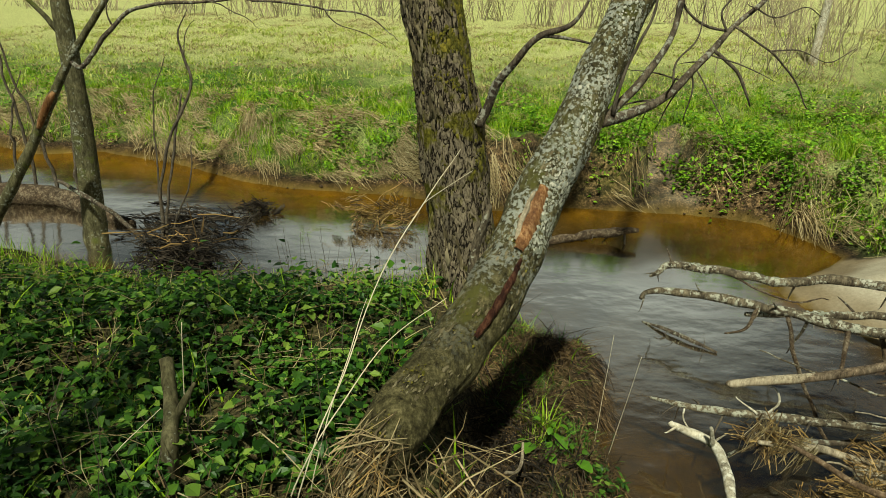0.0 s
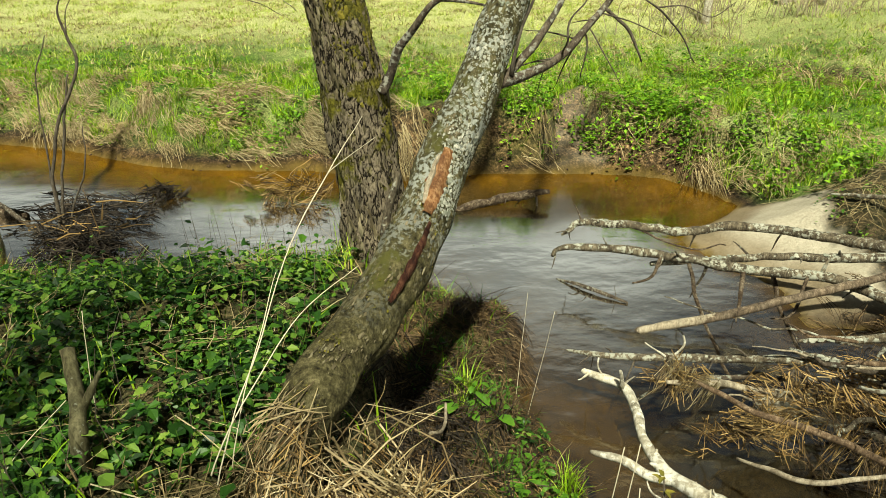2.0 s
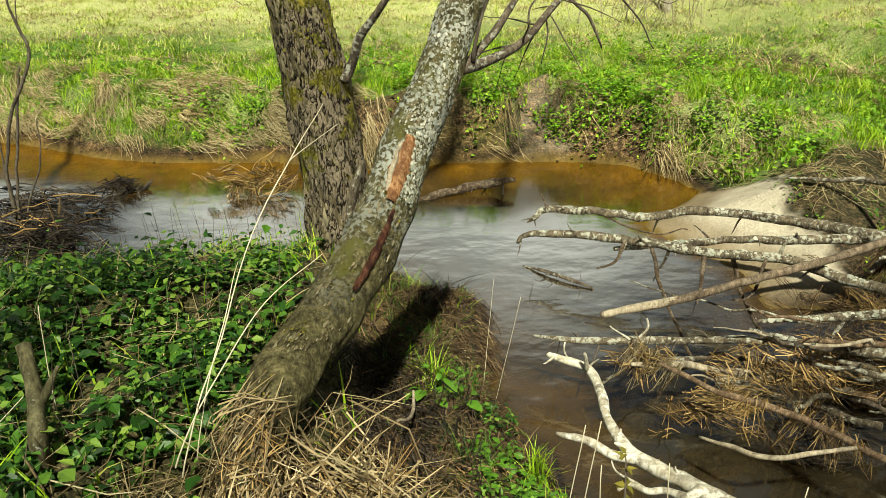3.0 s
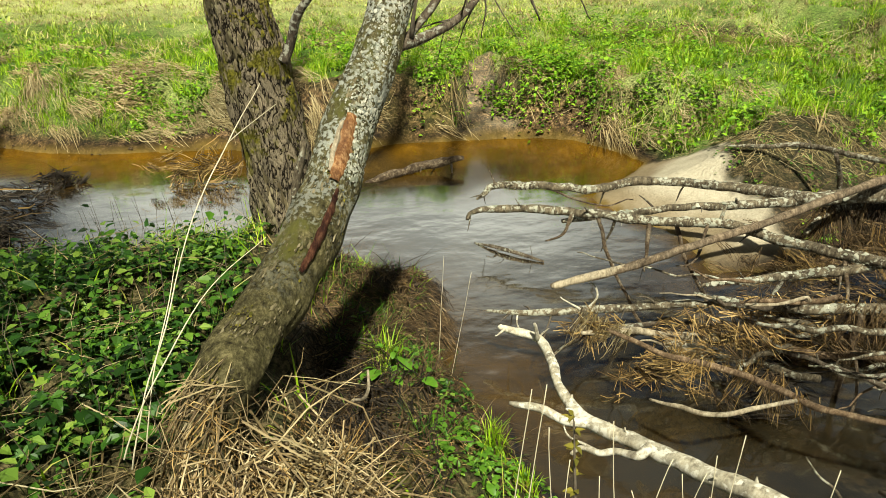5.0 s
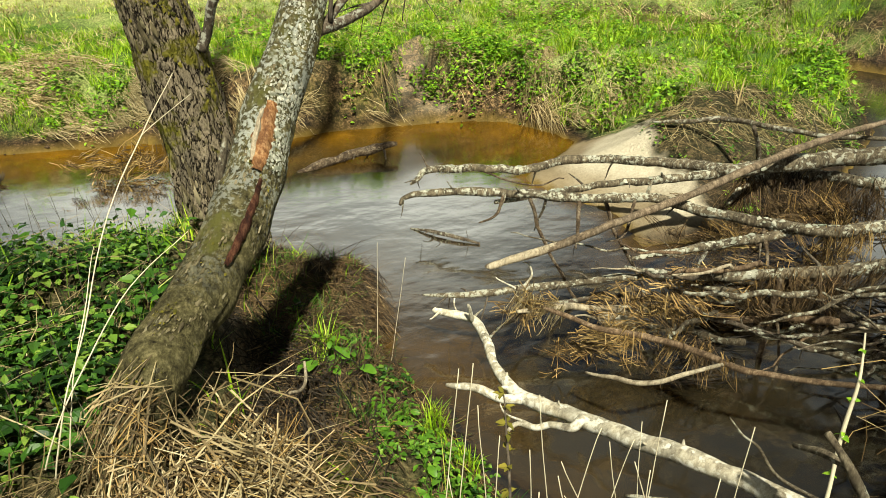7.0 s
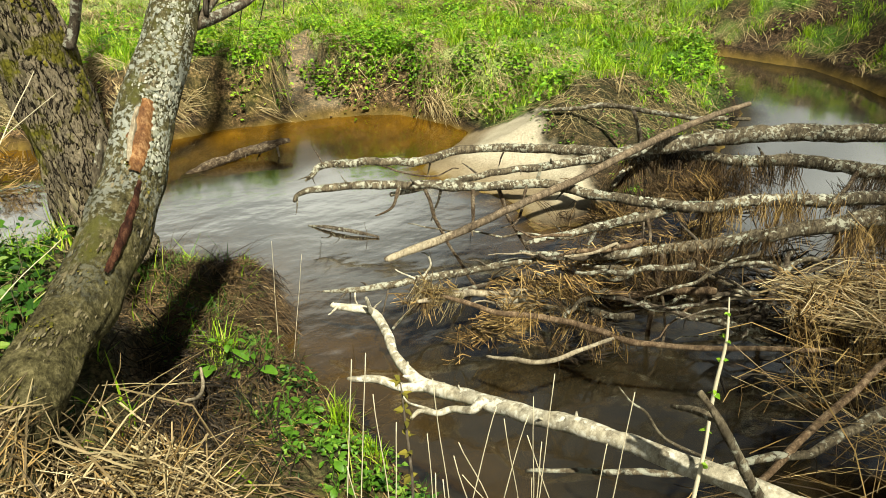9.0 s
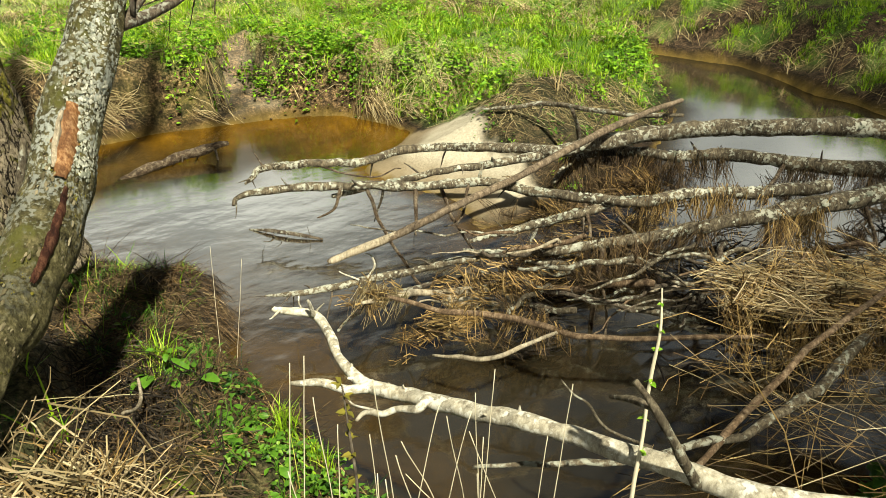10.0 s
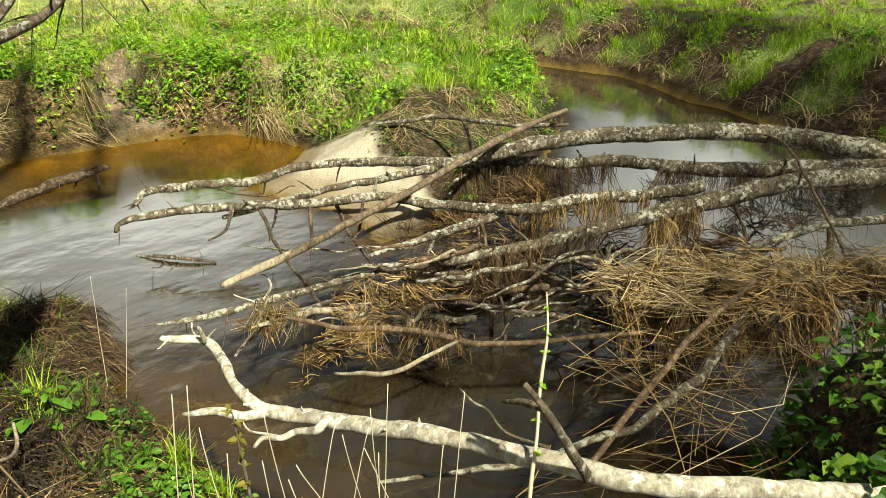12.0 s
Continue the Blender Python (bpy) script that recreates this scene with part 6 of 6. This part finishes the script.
heap("bank_thatch", "rotten stems beside the hollow, coloured dark for its shade", 900, (0.52, 3.15, 0.6), (0.14, 0.3, 0.05), 0.16, 0.003, ROOTS, (0.4, -0.4, -0.3), 0.9, 0.15, 0.04, 22, 5)
heap("bank_roots", "tangled roots in the hollow under the trunk, coloured dark for shade", 300, (0.42, 3.10, 0.5), (0.12, 0.2, 0.08), 0.2, 0.0022, ROOTS, (0.3, -0.3, -0.5), 0.7, 0.3, None, 5)
heap("root_clump", "dark clump of roots and flood debris at the water's edge", 1300, (-1.9, 5.6, 0.42), (0.15, 0.12, 0.12), 0.16, 0.005, ROOTS, (1, 0.2, 0.0), 1.0, 0.1, None, 6, 4)
heap("root_clump", "weathered grey sticks on the dark root clump", 22, (-1.9, 5.55, 0.68), (0.2, 0.14, 0.06), 0.3, 0.007, WRACK, (1, 0.1, 0.1), 0.9, 0.0, None, 19, 1)
heap("debris_islet", "small islet of dark flood debris in the river", 420, (-2.6, 7.6, 0.08), (0.28, 0.12, 0.08), 0.22, 0.007, ROOTS, (1, 0.1, 0), 0.5, 0.0, None, 7)
heap("debris_islet", "little dark tuft of debris standing in the river", 200, (-2.05, 8.2, 0.06), (0.1, 0.07, 0.06), 0.2, 0.006, ROOTS, (0.5, 0.1, 0.4), 0.6, 0.0, None, 8)
heap("debris_islet", "straw-covered debris islet in the river", 420, (-0.6, 7.95, 0.12), (0.2, 0.10, 0.09), 0.22, 0.005, WRACK, (0.8, 0.1, 0.3), 0.8, 0.0, None, 9)
for i, (k, n) in enumerate(((-0.35, 420), (-0.05, 520), (0.3, 520), (0.65, 480), (1.0, 420), (1.4, 380))):
    c = (3.72 + 0.64 * k, 2.05 - 0.60 * k, 0.66 + 0.02 * i)
    heap("reed_heap", "thick drift of dead brown reeds lying across the logs", n, c, (0.15, 0.09, 0.04), 0.3, 0.003, WRACK, (0.75, -0.62, -0.05), 0.55, 0.05, None, 10 + i)
    heap("reed_heap", "pale dead reeds on top of the drift", n // 3, (c[0], c[1], c[2] + 0.05), (0.16, 0.09, 0.025), 0.34, 0.0027, STRAW, (0.75, -0.62, 0.0), 0.65, 0.03, None, 50 + i, 5)
    heap("reed_heap", "brown reeds hanging down from the drift", n // 2, (c[0] - 0.08, c[1] - 0.1, c[2] - 0.17), (0.15, 0.07, 0.07), 0.3, 0.003, WRACK, (0.15, -0.2, -0.9), 0.35, 0.2, None, 60 + i)
heap("reed_stems", "loose pale reed stems spilling down to the bank", 40, (3.0, 1.45, 0.85), (0.4, 0.2, 0.10), 0.7, 0.0016, STRAW, (0.8, -0.45, 0.0), 0.6, 0.0, None, 17, 1)
heap("reed_stems", "dull brown stems tangled below the drift", 190, (3.05, 1.6, 0.65), (0.4, 0.2, 0.12), 0.5, 0.002, WRACK, (0.8, -0.45, 0.0), 0.6, 0.1, None, 18, 2)
for i, (c, sp, n) in enumerate((((4.35, 4.05, 0.44), (0.2, 0.12, 0.08), 520), ((4.42, 2.5, 0.46), (0.08, 0.06, 0.11), 320), ((2.28, 3.42, 0.22), (0.14, 0.07, 0.06), 420), ((2.6, 3.52, 0.38), (0.2, 0.08, 0.06), 360), ((3.75, 4.05, 0.34), (0.24, 0.14, 0.07), 340), ((5.5, 2.3, 0.55), (0.25, 0.15, 0.12), 420), ((4.9, 4.75, 0.30), (0.4, 0.2, 0.04), 240), ((3.1, 3.4, 0.42), (0.18, 0.12, 0.05), 300), ((1.85, 3.55, 0.47), (0.06, 0.05, 0.03), 140), ((3.75, 3.4, 0.5), (0.16, 0.08, 0.07), 260))):
    heap("wrack_clump", "brown flood wrack of grass hanging on the limbs", n, c, (sp[0], sp[1], sp[2] * 0.8), 0.15, 0.0031, WRACK_DARK if i in (0, 4, 5, 6) else WRACK, (0.6, -0.3, -0.1), 0.85, 0.2, None, 30 + i, 7)

for i, (x, y, z, n) in enumerate(((4.43, 3.93, 0.45, 420), (4.2, 4.15, 0.42, 420), (4.75, 3.9, 0.48, 360), (3.5, 4.0, 0.46, 260), (3.1, 4.05, 0.5, 120), (5.15, 3.25, 0.5, 360), (5.5, 2.8, 0.5, 360), (6.0, 2.16, 0.55, 360), (4.9, 2.5, 0.5, 260), (2.75, 3.4, 0.3, 200), (3.3, 3.2, 0.35, 220), (2.5, 3.1, 0.25, 160))):
    heap("hanging_wrack", "dark brown wet grass hanging from a limb", n // 2, (x, y, z), (0.11, 0.07, 0.05), 0.2, 0.0024, WRACK_DARK if i % 3 else WRACK, (0.35, -0.2, -0.6), 0.6, 0.2, None, 80 + i, 11)
# Debris coloured near black to stand for the shaded gaps below the limbs.
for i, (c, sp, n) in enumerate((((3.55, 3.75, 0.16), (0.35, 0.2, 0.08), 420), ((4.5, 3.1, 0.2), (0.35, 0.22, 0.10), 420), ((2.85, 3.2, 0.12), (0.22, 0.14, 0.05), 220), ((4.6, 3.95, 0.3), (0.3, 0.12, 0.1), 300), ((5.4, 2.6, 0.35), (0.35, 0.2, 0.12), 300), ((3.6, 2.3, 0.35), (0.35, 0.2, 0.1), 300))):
    heap("packed_debris", "wet sticks and rotten flood debris under the limbs, coloured dark for shade", n // 3, c, (sp[0] * 0.7, sp[1] * 0.7, sp[2] * 0.8), 0.3, 0.006, ROOTS, (0.8, -0.45, -0.05), 0.6, 0.05, None, 120 + i, 4)


def curtain(rows, n, drop, seed, mat, label):
    """Flood-borne dead grass hung over a limb, in locks."""
    r = np.random.default_rng(seed)
    c = spline(rows, 12)
    m = n // 10
    k = r.integers(0, m, n)
    q = r.integers(0, len(c), m)[k]
    p0 = c[q, :3] + r.normal(0, 0.022, (n, 3)) + np.array((0, -0.01, 0.02))
    L = (drop * r.uniform(0.35, 1.2, m))[k] * r.uniform(0.6, 1.15, n)
    lean = np.stack([r.normal(-0.25, 0.35, m), r.normal(-0.2, 0.3, m)], -1)[k] + r.normal(0, 0.12, (n, 2))
    p1 = p0 + np.concatenate([lean * L[:, None], -L[:, None]], 1)
    p1[:, 2] = np.maximum(p1[:, 2], 0.02)
    stuff("wrack_curtain", straws(p0, p1, 0.0023 * r.uniform(0.5, 1.3, n)), mat, label, "straw")


LIMB_B = [(4.0, 4.42, 0.56, 0.03), (4.16, 4.46, 0.60, 0.03), (4.55, 4.38, 0.62, 0.04), (4.75, 3.99, 0.66, 0.05), (5.05, 3.72, 0.70, 0.05)]
# The dark stems on LIMB_B carry the limbs' shade in their colour.
for i, (rows, n, drop, mat) in enumerate(((LIMB_B, 650, 0.34, WRACK_DARK), (LIMB_B, 300, 0.26, ROOTS), (LIMB_B, 90, 0.3, WRACK), ([(5.2, 3.3, 0.74, 0.05), (5.41, 2.87, 0.78, 0.06), (5.74, 2.55, 0.82, 0.07), (6.0, 2.24, 0.85, 0.08)], 800, 0.36, WRACK_DARK),
                                          ([(3.62, 3.30, 0.76, 0.04), (4.0, 3.11, 0.80, 0.04), (4.3, 2.86, 0.84, 0.04)], 460, 0.24, WRACK), ([(4.32, 2.78, 0.72, 0.06), (4.5, 2.7, 0.74, 0.06), (4.6, 2.66, 0.75, 0.06)], 420, 0.34, WRACK),
                                          ([(3.24, 3.28, 0.55, 0.036), (3.57, 3.10, 0.60, 0.04), (3.94, 2.94, 0.66, 0.048)], 420, 0.26, WRACK_DARK), ([(1.8, 3.58, 0.5, 0.01), (1.9, 3.5, 0.5, 0.01), (2.0, 3.42, 0.49, 0.01)], 160, 0.12, STRAW), ([(2.2, 3.14, 0.47, 0.013), (2.48, 2.95, 0.46, 0.013), (2.55, 2.7, 0.47, 0.013)], 120, 0.16, WRACK))):
    curtain(rows, n, drop, 700 + i, mat, "brown dead grass left by the flood, hanging over a limb")


def tangle():
    """Broken sticks wedged under and between the limbs."""
    r = np.random.default_rng(71)
    for i in range(50):
        k = r.uniform(0, 1)
        c = np.array((2.3 + 2.6 * k + r.normal(0, 0.15), 3.75 - 1.3 * k + r.normal(0, 0.28), r.uniform(0.12, 0.62)))
        a = -0.35 + r.normal(0, 0.45)
        L, w = r.uniform(0.35, 1.3), r.uniform(0.007, 0.024)
        d = np.array((math.cos(a), math.sin(a), r.normal(0, 0.16)))
        u = np.array((-d[1], d[0], 0.0)) * r.normal(0, 0.06) * L
        rows = [(*(c - d * L / 2), w * 0.45), (*(c - d * L / 6 + u), w * 0.85), (*(c + d * L / 6 + u * 0.6), w), (*(c + d * L / 2), w)]
        mat = (BARK_GREY, BARK_DARK, BARK_BROWN, WOOD_PALE)[int(r.choice(4, p=(0.4, 0.3, 0.15, 0.15)))]
        names = {BARK_GREY: "grey lichen-spotted stick wedged among the limbs", BARK_DARK: "dark wet stick wedged among the limbs", BARK_BROWN: "red-brown stick caught among the limbs", WOOD_PALE: "pale barkless stick caught among the limbs"}
        log_thing("drift_stick", names[mat], rows, mat, "stick", 8, 7, 0.18, 0.045, i, "sticks wedged among the limbs", i % 4)


tangle()


# ---- small things ----
def stone():
    bm = bmesh.new()
    bmesh.ops.create_icosphere(bm, subdivisions=3, radius=0.1)
    for v in bm.verts:
        v.co = Vector((v.co.x * 1.5, v.co.y * 0.85, v.co.z * 0.75)) * (1 + 0.12 * noise.noise(v.co * 9))
    # A foam-like pale lump, modelled as a stone.
    t = thing("pale_lump", "pale smooth foam-like lump among the wrack, shaped as a stone", "stone", (2.62, 3.77, 0.1))
    part("lump_body", bm, BARK_WHITE, t)


stone()
log_thing("bent_root", "pale bent root poking from the hollow bank", [(0.47, 2.95, 0.66, 0.006), (0.52, 3.02, 0.61, 0.008), (0.56, 3.14, 0.57, 0.008), (0.57, 3.24, 0.60, 0.006)], WOOD_PALE, "root", 9, 6, 0.12, 0.004)


def stalk(rows, mat=STALK, label="bleached dry plant stalk standing on the bank", name="dry_stalk", group="dry stalks on the near bank"):
    t = thing(name, label, "stalk", rows[0][:3], group)
    limb("stem", [(*q[:3], q[3] * 0.45) for q in rows], mat, t, sides=6, steps=5, rough=0.05, bend=0.004)
    return t


def stalks():
    for rows in (
        [(-0.24, 2.3, 1.02, 0.006), (-0.19, 2.42, 1.20, 0.0055), (-0.13, 2.58, 1.33, 0.005), (-0.03, 2.84, 1.59, 0.0045), (0.10, 3.02, 1.79, 0.004), (0.23, 3.19, 1.96, 0.003)],
        [(-0.2, 2.34, 1.05, 0.005), (-0.16, 2.44, 1.25, 0.0045), (-0.11, 2.61, 1.41, 0.004), (-0.07, 2.72, 1.54, 0.0025)],
        [(-0.24, 2.25, 1.1, 0.006), (-0.19, 2.36, 1.20, 0.005), (-0.11, 2.50, 1.29, 0.005), (0.0, 2.72, 1.38, 0.004), (0.2, 2.88, 1.48, 0.003)],
        [(-1.05, 1.95, 0.9, 0.009), (-1.05, 1.96, 1.02, 0.009), (-1.04, 1.97, 1.18, 0.008)], [(-1.25, 2.05, 0.9, 0.007), (-1.24, 2.08, 1.05, 0.007), (-1.23, 2.12, 1.2, 0.006)],
        [(1.02, 3.75, 0.1, 0.004), (1.05, 3.8, 0.5, 0.003), (1.08, 3.85, 0.85, 0.002)], [(1.08, 3.7, 0.1, 0.003), (1.14, 3.71, 0.45, 0.0025), (1.2, 3.72, 0.8, 0.002)],
        [(-0.75, 2.75, 0.95, 0.004), (-0.76, 2.78, 1.15, 0.004), (-0.75, 2.8, 1.38, 0.003)], [(-0.95, 2.3, 0.95, 0.004), (-0.85, 2.4, 1.1, 0.004), (-0.72, 2.5, 1.22, 0.003)]):
        stalk(rows)
    stalk([(0.10, 3.02, 1.79, 0.0035), (0.20, 3.09, 1.85, 0.003), (0.28, 3.15, 1.89, 0.002)], label="short dry side stalk on a bleached stem")
    for i in range(34):
        x, y = rng.uniform(-1.3, 0.1), rng.uniform(5.2, 5.75)
        z, h = float(height(x, y)), rng.uniform(0.25, 0.6)
        dx, dy = rng.normal(0, 0.06), rng.normal(0, 0.05)
        stalk([(x, y, max(z, -0.05) - 0.02, 0.005), (x + dx * 0.4, y + dy * 0.4, z + h * 0.5, 0.004), (x + dx, y + dy, z + h, 0.002)], TWIG, "thin dark dead herb stalk at the water's edge", "dead_stalk", "dead stalks at the water's edge")
    for i in range(30):
        x, y = 0.7 + 0.03 * i + rng.uniform(-0.05, 0.05), 1.5 + rng.uniform(-0.15, 0.2)
        z = float(height(x, y))
        h, dx = rng.uniform(0.3, 0.6), rng.uniform(-0.2, 0.15)
        z = max(z, 0.0)
        stalk([(x, y, z - 0.03, 0.0035), (x + dx * 0.5, y + 0.02, z + h * 0.5, 0.003), (x + dx, y + 0.04, z + h, 0.0015)])


stalks()


def sapling():
    t = thing("budding_sapling", "thin sapling with opening green buds", "sapling", (1.55, 1.35, 0.6))
    rows = [(1.53, 1.34, 0.6, 0.007), (1.58, 1.38, 1.03, 0.006), (1.64, 1.43, 1.19, 0.0055), (1.70, 1.48, 1.34, 0.005), (1.74, 1.51, 1.44, 0.004), (1.77, 1.55, 1.54, 0.002)]
    stem = limb("stem", rows, STALK, t, sides=7, steps=6, bend=0.006)
    c = spline(rows, 5)
    for i in range(8, len(c), 3):
        v, f = leaves(np.repeat(c[i:i + 1, :3], 3, 0), 0.02, rng.uniform(-0.005, 0.01, 3))
        mesh_object("leaf", v - np.array(t.location), f, LEAF_FAR, stem, False)


sapling()


def sprout():
    t = thing("leafing_sprout", "dark thin sprout with olive unfolding buds", "sapling", (0.92, 1.72, 0.8))
    rows = [(0.915, 1.70, 0.78, 0.005), (0.92, 1.72, 1.0, 0.0045), (0.93, 1.76, 1.18, 0.004), (0.935, 1.79, 1.28, 0.003), (0.94, 1.83, 1.36, 0.002)]
    stem = limb("stem", rows, TWIG, t, sides=7, steps=6, bend=0.006)
    q = spline(rows, 5)
    for i in range(8, len(q), 2):
        v, f = leaves(np.repeat(q[i:i + 1, :3], 4, 0), 0.024, rng.uniform(-0.005, 0.012, 4))
        mesh_object("leaf", v - np.array(t.location), f, MOSS, stem, False)


sprout()


# ---- far side of the meadow ----
def far_shrubs():
    r = np.random.default_rng(44)
    groups = [(8 + 1.1 * i + r.uniform(-0.6, 0.6), 17.5 + r.uniform(-1.5, 2.5), 1.3) for i in range(9)] + [(-22 + 2.2 * i, 38 + r.uniform(-3, 3), 2.4) for i in range(28)]
    p0, p1, rad = [], [], []
    for gx, gy, tall in groups:
        z0 = float(height(gx, gy))
        for k in range(34):
            a, h = r.uniform(0, 6.28), tall * r.uniform(0.4, 1.2)
            b = np.array((gx + r.normal(0, 0.6), gy + r.normal(0, 0.4), z0 - 0.05))
            e = b + np.array((math.cos(a) * h * 0.35, math.sin(a) * h * 0.35, h))
            p0.append(b), p1.append(e), rad.append(0.008 * tall)
            for q in range(3):
                m = b + (e - b) * r.uniform(0.3, 0.9)
                p0.append(m), p1.append(m + r.normal(0, 0.25, 3) * tall * 0.6 + np.array((0, 0, 0.25 * tall))), rad.append(0.004 * tall)
    stuff("far_shrubs", straws(np.array(p0), np.array(p1), np.array(rad)), SHRUB, "bare brown shrubs along the meadow's edge, paled for haze", "shrubs")
    for x, y in ((11.6, 19.5), (12.0, 19.8), (12.5, 19.2), (9.0, 18.6)):
        z = float(height(x, y))
        t = thing("far_birch", "pale bare birch trunk beyond the meadow", "tree", (x, y, z), "birches beyond the meadow")
        limb("trunk", [(x, y, z - 0.1, 0.11), (x + 0.05, y, z + 1.2, 0.095), (x + 0.2, y, z + 2.6, 0.08), (x + 0.4, y, z + 5, 0.04)], BARK_WHITE, t, sides=10)


far_shrubs()


def shade_trees():
    """Unseen trees added on the near bank behind the path, so that their crowns shade the foreground."""
    r = np.random.default_rng(61)
    for i, (x, y, h) in enumerate(((-3.2, -1.6, 11.0), (-1.7, -2.1, 11.0), (2.6, -4.4, 10.0), (3.8, -3.2, 9.0), (5.3, -2.8, 9.0), (7.3, -3.4, 10.5), (8.4, -2.2, 14.0), (10.8, -1.2, 14.0))):
        z = float(height(x, y))
        t = thing("shade_alder", "unseen alder in early leaf, added to shade the near bank", "tree", (x, y, z), "alders on the near bank")
        limb("trunk", [(x, y, z - 0.1, 0.17), (x + 0.05, y, z + 2, 0.14), (x - 0.05, y + 0.1, z + 5, 0.10), (x, y, z + h, 0.02)], BARK_OLD, t, sides=12)
        pts = []
        for k in range(26):
            a, zz = r.uniform(0, 6.28), r.uniform(4.0 if h < 12 else 8.0, h - 0.6)
            L = 0.5 + 1.5 * (1 - abs(zz - 7) / 8)
            e = (x + math.cos(a) * L, y + math.sin(a) * L, z + zz + 0.5)
            limb("branch", [(x, y, z + zz - 0.1, 0.03), (x + math.cos(a) * L * 0.5, y + math.sin(a) * L * 0.5, z + zz + 0.2, 0.018), (*e, 0.004)], BARK_DARK, t, sides=5, steps=3, bend=0.05, seed=k)
            # Leaf count by tree sets how dense its shade is.
            m = r.normal(0, 0.42, ({-3.2: 20, -1.7: 18, 2.6: 40, 3.8: 40, 5.3: 56, 7.3: 70, 8.4: 110, 10.8: 110}[x], 3)) * np.array((1, 1, 0.7)) + np.array(((x + e[0]) / 2 + (e[0] - x) * 0.3, (y + e[1]) / 2 + (e[1] - y) * 0.3, e[2] - 0.1))
            pts.append(m)
        p = np.concatenate(pts)
        v, f = leaves(p, 0.11, np.zeros(len(p)))
        mesh_object("crown", v - np.array(t.location), f, LEAF, t, False)


shade_trees()
